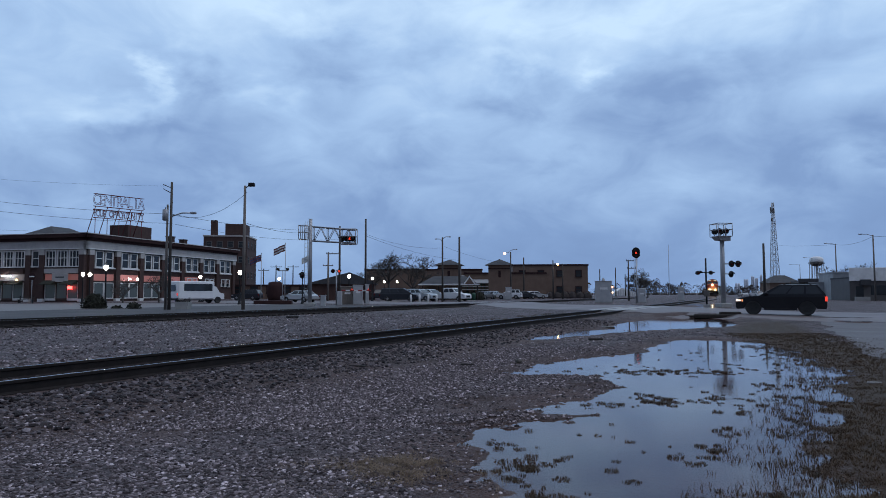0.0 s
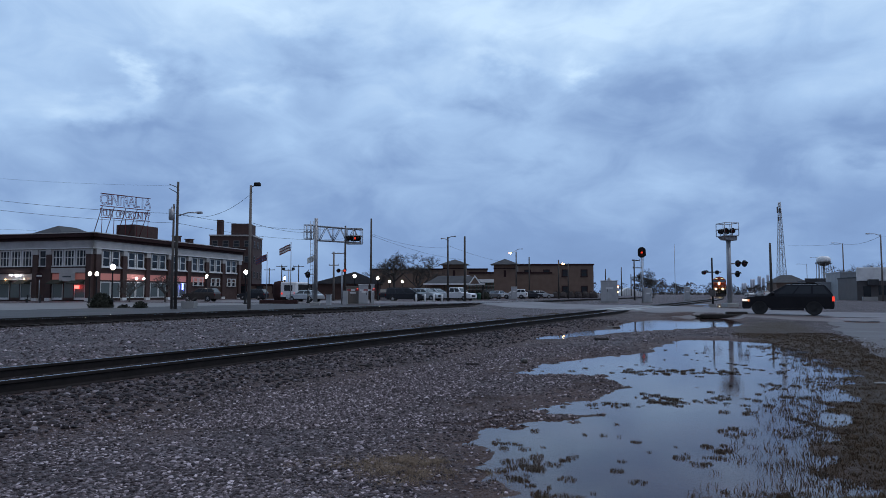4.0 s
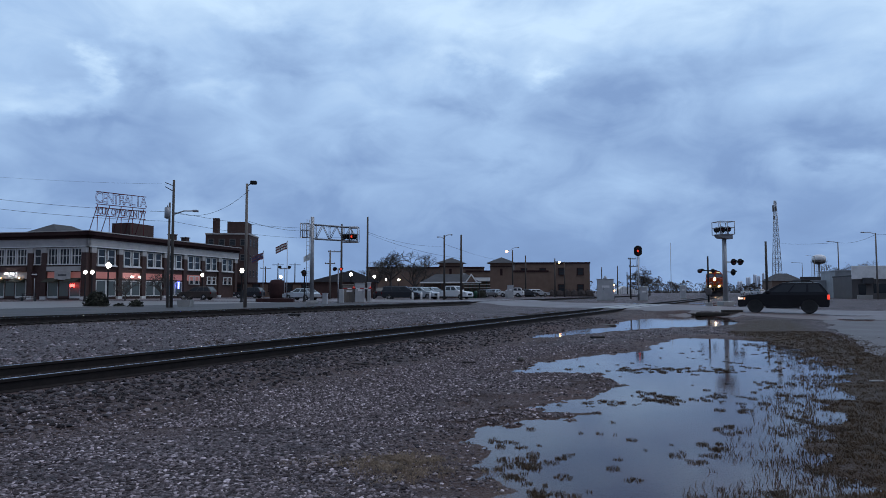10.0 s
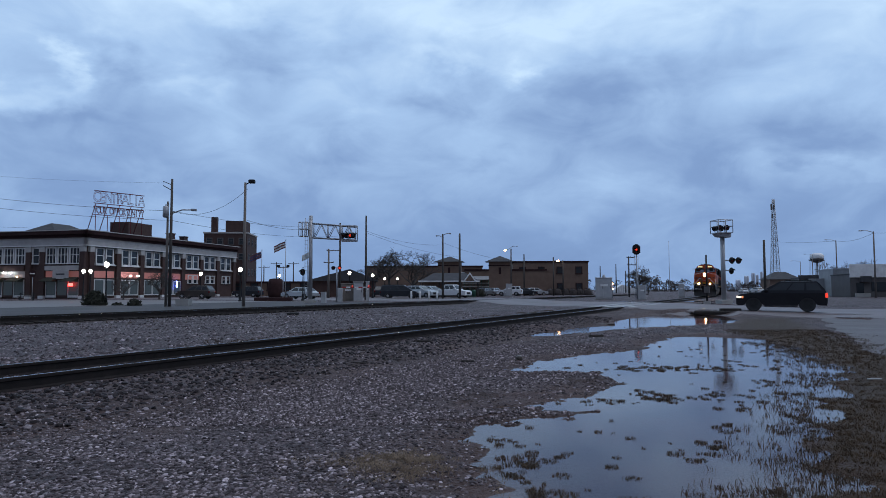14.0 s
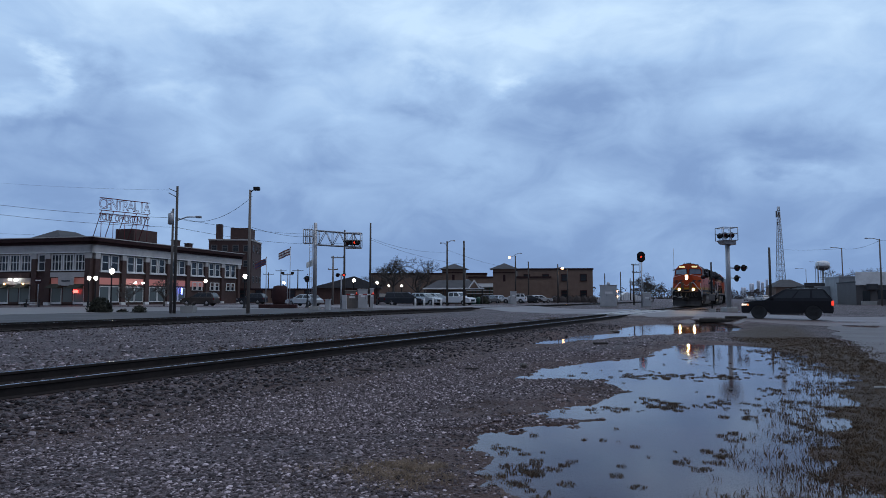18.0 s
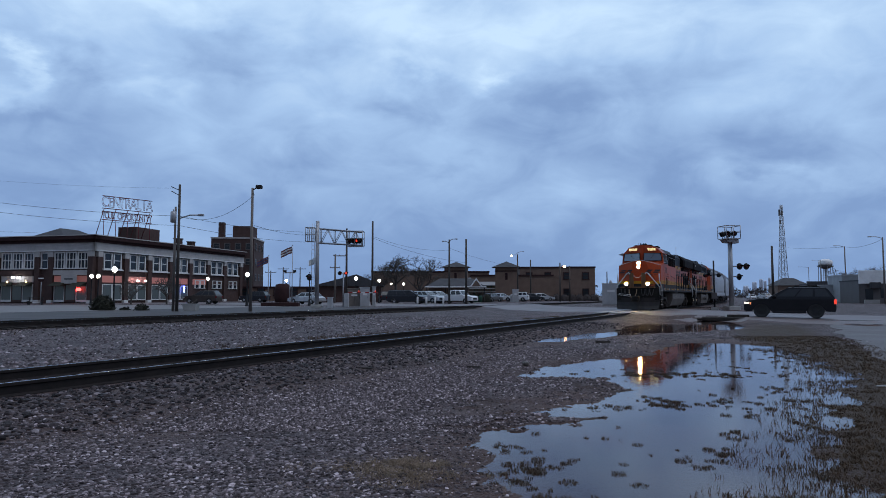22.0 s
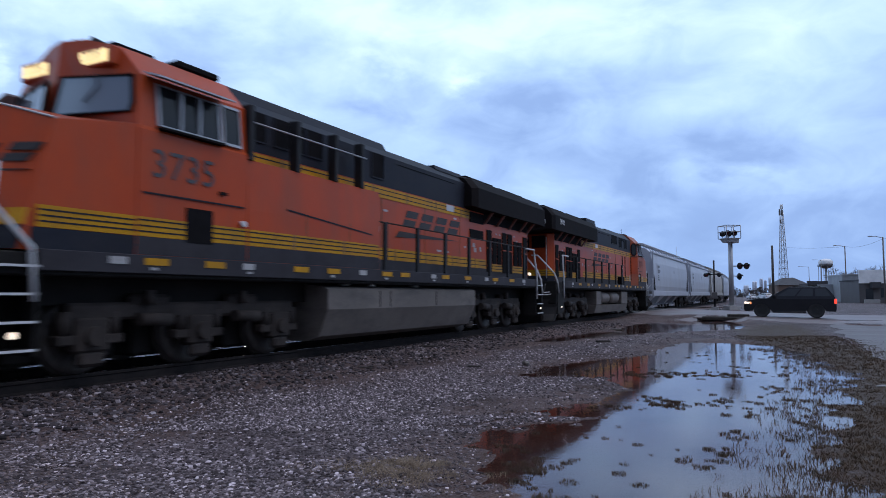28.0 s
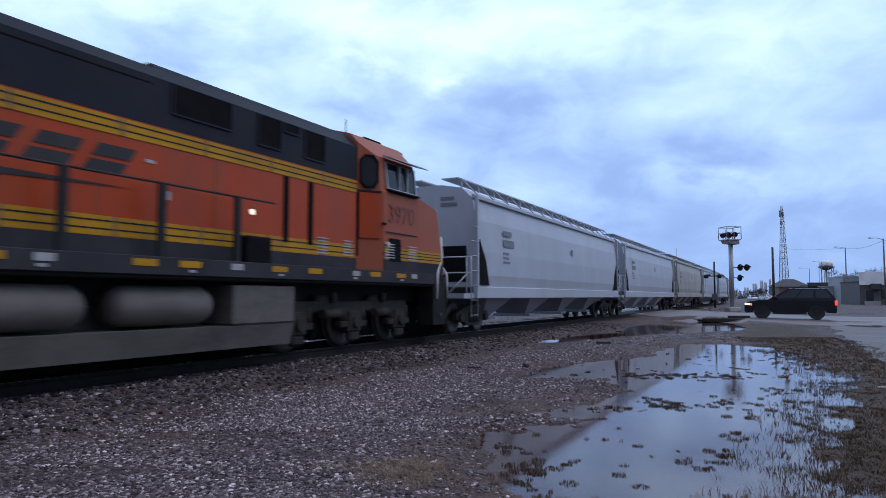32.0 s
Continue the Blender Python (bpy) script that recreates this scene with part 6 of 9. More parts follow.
def locomotive(number, d, lit, label):
    """d: metres by which cab, tank and radiator stand nearer to the front coupler than on the leading unit."""
    H = LOCO / 2
    Y = lambda s: s - H
    t = thing("locomotive", Matrix(), label, "locomotive", "freight train")
    # frame, deck and couplers
    bm = B()
    slab(bm, -1.5, 1.5, Y(0.85), Y(LOCO - 0.85), 1.32, 1.60, 0.02)
    slab(bm, -0.9, 0.9, Y(0.8), Y(LOCO - 0.8), 0.95, 1.33)
    part("underframe", bm, M["grime"], t, "grimy black underframe")
    for s in (-1, 1):
        bm = B()
        xs = sorted((s * 1.5, s * 1.555))
        slab(bm, xs[0], xs[1], Y(1.6), Y(LOCO - 1.6), 1.38, 1.64, 0.008)
        part("side_sill", bm, M["dusty_navy"], t, "dark blue side sill")
        for k, q in enumerate((2.55, 3.1, 4.2, 5.0, 6.3, 7.3, 8.4, 9.3, 10.1, 11.6, 12.2, 13.6, 15.0, 15.6, 17.0, 18.2)):
            bm = B()
            xs = sorted((s * 1.556, s * 1.564))
            slab(bm, xs[0], xs[1], Y(q), Y(q + (0.40 if k % 3 else 0.26)), 1.50, 1.60)
            part("reflector", bm, M["yellow"] if k % 3 else M["placard"], t)
            if k % 2:
                bm = B()
                slab(bm, xs[0], xs[1], Y(q + 0.1), Y(q + 0.22), 1.43, 1.47)
                part("placard", bm, M["placard"], t)
    for e, sgn in ((0.0, -1), (LOCO, 1)):
        bm = B()
        y = Y(e)
        slab(bm, -0.16, 0.16, min(y, y - sgn * 0.75), max(y, y - sgn * 0.75), 0.72, 1.02, 0.04)
        slab(bm, -0.30, 0.22, min(y - sgn * 0.02, y - sgn * 0.3), max(y - sgn * 0.02, y - sgn * 0.3), 0.66, 1.06, 0.07)
        part("coupler", bm, M["grime"], t)
        bm = B()
        yy = y - sgn * 0.82
        slab(bm, -1.5, 1.5, min(yy, yy - sgn * 0.06), max(yy, yy - sgn * 0.06), 0.75, 1.62, 0.01)
        part("end_plate", bm, M["grime"], t)
        # plow: a shallow vee with a hollow face that leans forward at the foot
        bm = B()
        prof = [(-1.5, 0.24), (-1.42, 0.10), (-0.5, 0.08), (0.0, 0.08), (0.5, 0.08), (1.42, 0.10), (1.5, 0.24)]
        rows = []
        for q, up in ((0.0, 0.0), (0.13, 0.3), (0.20, 0.62), (0.17, 1.0)):
            rows.append([[bm.verts.new((x, y - sgn * (0.42 + 0.30 * (abs(x) / 1.5) ** 1.5 + q + back), z0 + (0.92 - z0) * up)) for x, z0 in prof] for back in (0.0, 0.035)])
        for (fa, ba), (fb, bb) in zip(rows, rows[1:]):
            for i in range(len(prof) - 1):
                bm.faces.new((fa[i], fa[i + 1], fb[i + 1], fb[i]))
                bm.faces.new((ba[i + 1], ba[i], bb[i], bb[i + 1]))
        for f0, b0 in (rows[0], rows[-1]):
            for i in range(len(prof) - 1):
                bm.faces.new((f0[i], f0[i + 1], b0[i + 1], b0[i]))
        part("plow", bm, M["plow"], t, "scuffed dark snow plow")
        for xh, tan in ((-1.0, 0), (-0.72, 0), (-0.3, 1), (0.42, 0), (0.72, 0), (1.0, 0)):
            bm = B()
            w = 0.27 if tan else 0.12
            pipe(bm, [(xh - w * math.cos(a), y - sgn * (0.66 - 0.14 * math.sin(a)), 1.52 - (0.62 if tan else 0.45) * math.sin(a)) for a in [math.pi * k / 12 for k in range(13)]], 0.028 if tan else 0.022, 8)
            part("air_hose", bm, M["hose"] if tan else M["rubber"], t, "tan looped air hose" if tan else "")
        bm = B()
        pipe(bm, [(-1.35, y - sgn * 0.62, 1.12), (-0.5, y - sgn * 0.5, 1.02), (-0.4, y - sgn * 0.5, 1.12), (-1.3, y - sgn * 0.62, 1.2)], 0.018, 6)
        part("cut_lever", bm, M["silver_rail"], t, "pale uncoupling lever")
        for s in (-1, 1):
            stairs(t, s * 1.5 if s > 0 else -1.08, y - sgn * 1.3, False)
    # trucks
    for c in (4.55, LOCO - 4.55):
        railed_truck(t, 0, [Y(c) - 1.9, Y(c), Y(c) + 1.9], 0.533, LOCO_WHEEL, True)
    # fuel tank: plain on the left side (+x), air reservoirs on the right side (-x)
    ta, tb = 7.45 - d, 14.5 - d
    bm = B()
    prism(bm, [(-0.85, 0.17), (0.95, 0.17), (1.24, 0.27), (1.46, 0.80), (1.46, 1.20), (1.40, 1.24), (0.9, 1.30), (-0.7, 1.30), (-0.7, 0.62), (-0.85, 0.55)], Y(ta), Y(tb), "y")
    tk = part("fuel_tank", bm, M["tank"], t, "long dusty grey fuel tank")
    for q in (ta + 1.9, ta + 2.35, ta + 4.6):
        bm = B()
        slab(bm, 1.458, 1.466, Y(q), Y(q + 0.03), 0.82, 1.18)
        part("weld_seam", bm, M["grime"], tk)
    for q in (ta + 0.9, ta + 1.9, ta + 3.9):
        bm = B()
        lathe(bm, [(0.12, 0), (0.12, 0.05), (0.06, 0.09)], (1.2, Y(q), 1.27), 12)
        part("filler_cap", bm, M["alu_box"], tk, "pale filler cap")
    bm = B()
    prism(bm, [(-1.34, 0.22), (-0.85, 0.172), (-0.85, 0.60), (-1.44, 0.60)], Y(ta), Y(tb), "y")
    for a, b in ((ta, ta + 1.55), (tb - 0.95, tb)):
        slab(bm, -1.46, -0.72, Y(a), Y(b), 0.605, 1.26, 0.03)
    part("tank_skirt", bm, M["tank"], tk)
    for a, b in ((ta + 1.85, ta + 3.65), (ta + 4.05, ta + 5.85)):
        bm = B()
        lathe(bm, [(0.08, 0), (0.22, 0.04), (0.29, 0.16), (0.30, 0.3), (0.30, b - a - 0.3), (0.29, b - a - 0.16), (0.22, b - a - 0.04), (0.08, b - a)], n=18,
              m=Matrix.Translation((-1.14, Y(a), 0.94)) @ Matrix.Rotation(-math.pi / 2, 4, "X"))
        part("air_reservoir", bm, M["tank"], t, "grey cylindrical air reservoir")
    # nose: a broad face that leans back, highest in the middle, with a low roof up to the windscreen
    n0 = 1.35 - d * 0.7
    c0, c1 = 2.95 - d, 5.1 - d
    front = [(-1.50, 0.02, 1.62), (-0.55, -0.22, 1.62), (0.55, -0.22, 1.62), (1.50, 0.02, 1.62), (1.50, 0.42, 3.26), (0.45, 0.0, 3.56), (0.0, -0.02, 3.62), (-0.45, 0.0, 3.56), (-1.50, 0.42, 3.26)]
    back = [(-1.53, 0, 1.62), (-0.55, 0, 1.62), (0.55, 0, 1.62), (1.53, 0, 1.62), (1.53, 0, 3.46), (0.45, -0.3, 3.62), (0.0, -0.38, 3.64), (-0.45, -0.3, 3.62), (-1.53, 0, 3.46)]
    bm = B()
    quad_prism(bm, [(x, Y(n0) + q, z) for x, q, z in front], [(x, Y(c0) + q + 0.04, z) for x, q, z in back])
    nose = part("nose", bm, M["orange" if lit else "dusty_orange"], t, "orange wedge nose")
    face = lambda x, z, out=0.0: (x, Y(n0) - 0.22 + 0.24 * max(0.0, (abs(x) - 0.55) / 0.95) + (z - 1.62) * (0.115 + 0.12 * max(0.0, (abs(x) - 0.55) / 0.95)) - out, z)

    def on_face(name, material, pts, label=""):
        bm = B()
        f = [bm.verts.new(face(x, z, 0.035)) for x, z in pts]
        b = [bm.verts.new(face(x, z, -0.004)) for x, z in pts]
        bm.faces.new(f)
        for i in range(len(pts)):
            bm.faces.new((f[i], b[i], b[(i + 1) % len(pts)], f[(i + 1) % len(pts)]))
        return part(name, bm, material, nose, label)

    for a, b in ((-1.50, -0.55), (-0.55, 0.55), (0.55, 1.50)):
        on_face("stripe", M["yellow"], [(a, 1.92), (b, 1.92), (b, 2.12), (a, 2.12)], "yellow band")
        on_face("nose_skirt", M["navy"], [(a, 1.63), (b, 1.63), (b, 1.91), (a, 1.91)])
    for s in (-1, 1):
        for k in range(2):
            a = s * 0.95 + (k - 0.5) * 0.5 - 0.2
            for q0, q1 in ((0.0, 0.10), (0.14, 0.24)):
                on_face("emblem_block", M["emblem"], [(a + q0 * 0.6, 2.70 + q0), (a + 0.34 + q0 * 0.6, 2.70 + q0), (a + 0.34 + q1 * 0.6, 2.70 + q1), (a + q1 * 0.6, 2.70 + q1)])
        on_face("emblem_bar", M["emblem"], [(s * 0.58, 2.54), (s * 1.4, 2.60), (s * 0.58, 2.61)])
        for a, b in (((1.50, 3.255), (0.45, 3.555)), ((0.45, 3.555), (0.0, 3.615))):
            bm = B()
            pa, pb = [Vector((s * x, Y(n0) + (0.42 if x > 1 else 0.0), z + 0.012)) for x, z in (a, b)]
            rod(bm, pa, pb, 0.016, n=6)
            part("nose_edge", bm, M["silver_rail"], nose, "pale nose edge")
        # the nose's flank carries the cab's bands on
        bm = B()
        slab(bm, min(s * 1.528, s * 1.536), max(s * 1.528, s * 1.536), Y(n0 + 0.22), Y(c0), 1.90, 2.17)
        band = part("stripe", bm, M["yellow"], nose)
        for z in (1.96, 2.03, 2.10):
            bm = B()
            slab(bm, min(s * 1.528, s * 1.539), max(s * 1.528, s * 1.539), Y(n0 + 0.24), Y(c0), z, z + 0.022)
            part("pinstripe", bm, M["navy"], band)
        bm = B()
        slab(bm, min(s * 1.528, s * 1.535), max(s * 1.528, s * 1.535), Y(n0 + 0.15), Y(c0), 1.63, 1.895)
        part("nose_skirt", bm, M["navy"], nose)
    # door in the nose and a small sand filler
    on_face("nose_door", M["orange"], [(0.62, 1.75), (1.12, 1.75), (1.12, 2.48), (0.62, 2.48)])
    # cab: windscreen in two angled halves, faceted roof
    bm = B()
    fr = [(-1.54, 1.6), (-1.54, 3.40), (-1.50, 3.46), (-1.42, 4.20), (-1.0, 4.66), (-0.4, 4.82), (0.4, 4.82), (1.0, 4.66), (1.42, 4.20), (1.50, 3.46), (1.54, 3.40), (1.54, 1.6)]
    y3 = lambda x, z: Y(c0) - 0.38 * (1 - min(1.0, abs(x) / 1.5)) + (0.0 if z < 3.45 else (z - 3.45) * 0.16)
    f = [bm.verts.new((x, y3(x, z), z)) for x, z in fr]
    mid = [bm.verts.new((0, y3(0, z), z)) for z in (1.6, 4.82)]
    cut = lambda x: 0.5 * max(0.0, (-1.2 - x) / 0.3)
    b = [bm.verts.new((x * (0.99 if z < 4 else 1), Y(c1) - cut(x), z)) for x, z in fr]
    inner = [bm.verts.new((-1.19, Y(c1), z)) for z in (1.6, 4.45)]
    bm.faces.new(f[:6] + [mid[1], mid[0]])
    bm.faces.new([mid[0], mid[1]] + f[6:])
    bm.faces.new((inner[0], inner[1], b[3], b[2], b[1], b[0]))
    bm.faces.new((inner[1], b[4], b[3]))
    bm.faces.new(b[:3:-1] + [inner[1], inner[0]])
    for i in range(len(fr)):
        j = (i + 1) % len(fr)
        if i == 5:
            bm.faces.new((f[5], b[5], b[6], f[6], mid[1]))
        elif j == 0:
            bm.faces.new((f[11], b[11], inner[0], b[0], f[0], mid[0]))
        else:
            bm.faces.new((f[i], b[i], b[j], f[j]))
    cab = part("cab", bm, M["orange" if lit else "dusty_orange"], t, "orange crew cab with faceted roof")
    # slanting rear corner: round-ended window above, door in a dark frame below
    slant = lambda k, z, out=0.012: (-1.2 - 0.3 * k - 0.86 * out, Y(c1) - 0.5 * k + 0.51 * out, z)
    glazed(cab, "corner_window", [slant(k, z) for k, z in ((0.30, 3.50), (0.62, 3.50), (0.80, 3.62), (0.80, 4.02), (0.62, 4.14), (0.30, 4.14), (0.14, 4.02), (0.14, 3.62))], (-0.86, 0.51, 0), M["side_glass"], M["grille"])
    for name, k0, k1, z0, z1, mat in (("door_frame", -0.25, 0.05, 1.95, 3.34, "grille"), ("corner_door", 0.08, 0.96, 2.35, 3.34, "orange"), ("trim_strip", -0.2, 1.0, 3.36, 3.40, "navy")):
        bm = B()
        quad_prism(bm, [slant(k, z, 0.02) for k, z in ((k0, z0), (k1, z0), (k1, z1), (k0, z1))], [slant(k, z, -0.02) for k, z in ((k0, z0), (k1, z0), (k1, z1), (k0, z1))])
        part(name, bm, M[mat], cab)
    for s in (-1, 1):
        pts = [(s * x, y3(x, z) - 0.004, z) for x, z in ((0.14, 3.66), (1.34, 3.66), (1.36, 3.78), (1.28, 4.18), (0.18, 4.22))]
        glazed(cab, "windscreen", pts, (s * 0.25, -1, 0.16), M["cab_glass"], M["grille"])
        bm = B()
        pipe(bm, [(s * 0.75, y3(0.75, 4.24) - 0.05, 4.25), (s * 0.82, y3(0.8, 4.1) - 0.06, 4.05), (s * 0.62, y3(0.7, 3.8) - 0.06, 3.82)], 0.012, 5)
        part("wiper", bm, M["black_iron"], cab)
        yb = y3(0.67, 4.5)
        bm = B()
        slab(bm, s * 0.67 - 0.36, s * 0.67 + 0.36, yb - 0.06, yb + 0.25, 4.36, 4.64, 0.02)
        nb = part("number_box", bm, M["orange"], cab, "number box over the windscreen")
        bm = B()
        slab(bm, s * 0.67 - 0.29, s * 0.67 + 0.29, yb - 0.068, yb - 0.061, 4.41, 4.59)
        part("lens", bm, M["number_glow"] if lit else M["grille"], nb, "lit yellow number lens" if lit else "dark number lens")
        if lit:
            lettering("road_number", number, 0.2, M["lettering"], nb, Matrix.Translation((s * 0.67, yb - 0.072, 4.50)) @ Matrix.Rotation(math.pi / 2, 4, "X"), 0.002)
        xw = lambda z: s * (1.50 - (z - 3.46) * 0.108)
        ya, yb2 = (Y(c0 + 0.38), Y(c0 + 1.52)) if s > 0 else (Y(c0 + 0.12), Y(c0 + 1.38))
        c2 = c1 if s > 0 else c1 - 0.56
        for a, b in ((ya, yb2), (yb2 + 0.12, yb2 + 0.46))[:2 if s > 0 else 1]:
            glazed(cab, "side_window", [(xw(3.52), a, 3.52), (xw(3.52), b, 3.52), (xw(4.10), b, 4.10), (xw(4.10), a, 4.10)], (s, 0, 0.11), M["side_glass"], M["galv"])
        for q in (ya + 0.38, ya + 0.74):
            bm = B()
            slab(bm, min(s * 1.45, s * 1.515), max(s * 1.45, s * 1.515), q - 0.02, q + 0.02, 3.53, 4.09)
            part("mullion", bm, M["galv"], cab)
        bm = B()
        slab(bm, min(s * 1.50, s * 1.62), max(s * 1.50, s * 1.62), ya - 0.05, yb2 + 0.05, 3.44, 3.475)
        part("arm_rest", bm, M["grille"], cab)
        bm = B()
        prism(bm, [(s * 1.42, 4.26), (s * 1.74, 4.16), (s * 1.74, 4.135), (s * 1.42, 4.23)], ya - 0.22, yb2 + 0.1, "y")
        part("awning", bm, M["galv"], cab, "pale metal window awning")
        stripes(cab, s * 1.541, Y(c0 + 0.02), Y(c2 - 0.02), 1.90, 2.17, s, 3)
        bm = B()
        slab(bm, min(s * 1.539, s * 1.546), max(s * 1.539, s * 1.546), Y(c0 + 0.01), Y(c2 - 0.01), 1.645, 1.896)
        part("cab_skirt", bm, M["dusty_navy"], cab)
        bm = B()
        xs = sorted((s * 1.54, s * 1.552))
        slab(bm, xs[0], xs[1], Y(c0 + 0.86), Y(c0 + 1.38), 1.86, 2.38)
        part("hatch", bm, M["grille"], cab, "black louvred hatch")
        bm = B()
        slab(bm, xs[0], xs[1], Y(c0 + 0.08), Y(c2 - 0.08), 2.50, 2.525)
        part("trim_strip", bm, M["navy"], cab)
        bm = B()
        slab(bm, xs[0], xs[1], Y(c0 + 1.5), Y(c0 + 1.68), 2.66, 2.71)
        part("door_latch", bm, M["grille"], cab)
        bm = B()
        rod(bm, (s * 1.53, Y(c2 - 0.12), 2.24), (s * 1.60, Y(c2 - 0.12), 2.24), 0.05, n=10)
        part("marker_lamp", bm, M["silver_rail"], cab)
        lettering("road_number", number, 0.58, M["lettering"] if lit else M["faded_number_shaded_strut"], cab, Matrix.Translation((s * 1.545, Y(c0 + 0.82), 2.93)) @ Matrix.Rotation(s * math.pi / 2, 4, "Z") @ Matrix.Rotation(math.pi / 2, 4, "X"), 0.003, 0, 1.06)
    bm = B()
    slab(bm, -0.62, 0.62, Y(c0 + 0.25), Y(c0 + 1.0), 4.80, 4.87, 0.02)
    part("roof_hatch", bm, M["grille"], cab)
    bm = B()
    slab(bm, 0.45, 0.95, Y(c0 + 1.15), Y(c1 - 0.1), 4.70, 4.82, 0.03)
    part("air_conditioner", bm, M["grille"], cab, "dark roof unit")
    bm = B()
    for xh, q in ((-0.15, 0.45), (0.05, 0.55), (0.2, 0.5)):
        rod(bm, (xh, Y(c0 + q) - 0.3, 4.93), (xh, Y(c0 + q), 4.93), 0.06, 0.025, 10)
    slab(bm, -0.2, 0.25, Y(c0 + 0.45), Y(c0 + 0.55), 4.84, 4.93)
    part("air_horn", bm, M["black_iron"], cab)
    bm = B()
    rod(bm, (-0.6, Y(c1 - 0.4), 4.75), (-0.6, Y(c1 - 0.4), 5.1), 0.012, n=6)
    part("antenna", bm, M["black_iron"], cab)
    bm = B()
    slab(bm, 1.05, 1.42, Y(c1), Y(c1 + 0.012), 3.62, 4.16, 0.005)
    part("rear_cab_window", bm, M["cab_glass"], cab)
    # headlamp in the nose, ditch lamps on the platform
    for k in range(2):
        bm = B()
        z = 3.40 - 0.25 * k
        yf = face(0, z)[1]
        rod(bm, (0, yf - 0.05, z), (0, yf + 0.1, z), 0.135, 0.135, 16)
        hl = part("headlight", bm, M["grille"], nose, "round nose headlight")
        bm = B()
        rod(bm, (0, yf - 0.052, z), (0, yf - 0.0512, z), 0.115, 0.115, 16)
        part("lamp_lens", bm, M["nose_lamp"] if lit else M["glass"], hl, "glaring lit lens" if lit else "unlit lens")
    for s in (-1, 1):
        bm = B()
        rod(bm, (s * 0.75, Y(0.56), 1.91), (s * 0.75, Y(0.70), 1.91), 0.145, 0.145, 14)
        slab(bm, s * 0.75 - 0.06, s * 0.75 + 0.06, Y(0.60), Y(0.86), 1.62, 1.80)
        dl = part("ditch_light", bm, M["grille"], t, "low platform lamp")
        bm = B()
        rod(bm, (s * 0.75, Y(0.558), 1.91), (s * 0.75, Y(0.5588), 1.91), 0.12, 0.12, 14)
        part("lamp_lens", bm, M["headlamp"] if lit else M["glass"], dl, "glaring lit lens" if lit else "unlit lens")
        bm = B()
        slab(bm, s * 0.42 - 0.15, s * 0.42 + 0.15, Y(0.80), Y(0.84), 1.70, 2.70, 0.02)
        part("gate_panel", bm, M["mustard"], t, "dirty platform gate panel, mustard-tinted for the lamplight")
        # front grab rails beside the steps
        handrail(t, [(s * 0.56, Y(0.80), 2.60), (s * 0.60, Y(0.80), 2.72), (s * 0.74, Y(0.82), 2.66), (s * 1.44, Y(0.9), 1.78), (s * 1.52, Y(0.9), 1.65), (s * 1.54, Y(0.9), 1.12)], 0.032, M["silver_rail"], "pale bent grab rail")
        handrail(t, [(s * 1.46, Y(1.12), 2.62), (s * 1.48, Y(1.08), 2.13), (s * 1.57, Y(1.50), 1.65), (s * 1.58, Y(1.55), 1.01)], 0.032, M["silver_rail"], "pale bent grab rail")
        e = LOCO
        handrail(t, [(s * 0.5, Y(e - 0.86), 2.65), (s * 0.75, Y(e - 0.86), 2.65), (s * 1.38, Y(e - 1.0), 1.95), (s * 1.5, Y(e - 1.0), 1.65), (s * 1.56, Y(e - 1.0), 1.15)], 0.03, M["silver_rail"], "pale bent grab rail")
        handrail(t, [(s * 1.48, Y(e - 2.6), 2.68), (s * 1.5, Y(e - 1.75), 2.68), (s * 1.52, Y(e - 1.72), 2.3), (s * 1.57, Y(e - 1.65), 1.8), (s * 1.57, Y(e - 1.65), 0.95)], 0.03, M["silver_rail"], "pale bent grab rail")
        for q in (1.32, e - 1.3):
            bm = B()
            rod(bm, (s * 1.57, Y(q), 0.62), (s * 1.585, Y(q), 0.62), 0.045, n=10)
            part("step_lamp", bm, M["marker"] if lit or q > 2 else M["glass"], t)
    bm = B()
    slab(bm, -1.2, 1.2, Y(0.72), Y(1.0), 1.60, 1.70, 0.02)
    part("platform_edge", bm, M["mustard"], t, "dirty platform edge, mustard-tinted for the lamplight")
    bm = B()
    pipe(bm, [(-0.27, Y(0.82), 2.5), (-0.1, Y(0.82), 2.36), (0.1, Y(0.82), 2.36), (0.27, Y(0.82), 2.5)], 0.012, 5)
    part("gate_chain", bm, M["silver_rail"], t)
    # hood
    hx, he, rad_y = 1.20, LOCO - 1.6, 14.3 - d
    bm = B()
    prism(bm, [(-hx, 1.6), (-hx, 3.60), (hx, 3.60), (hx, 1.6)], Y(c1), Y(he), "y")
    part("hood", bm, M["orange"], t, "orange engine hood side")
    bm = B()
    prism(bm, [(-hx - 0.004, 3.595), (-hx - 0.004, 4.32), (-0.98, 4.54), (0.98, 4.54), (hx + 0.004, 4.32), (hx + 0.004, 3.595)], Y(c1 + 0.004), Y(rad_y + 0.3), "y")
    roof = part("hood_roof", bm, M["navy"], t, "dark blue hood roof")
    bm = B()
    top = 4.70 if lit else 4.63
    prism(bm, [(-1.05, 4.46), (-0.9, top), (0.9, top), (1.05, 4.46)], Y(c1 + 0.1), Y(c1 + 5.2), "y")
    part("raised_roof", bm, M["navy"], roof)
    bm = B()
    top = 4.62 if lit else 4.78
    prism(bm, [(-1.05, 4.50), (-1.0, top), (1.0, top), (1.05, 4.50)], Y(rad_y - 1.5), Y(rad_y + 0.2), "y")
    part("exhaust", bm, M["navy"], t, "dark exhaust housing")
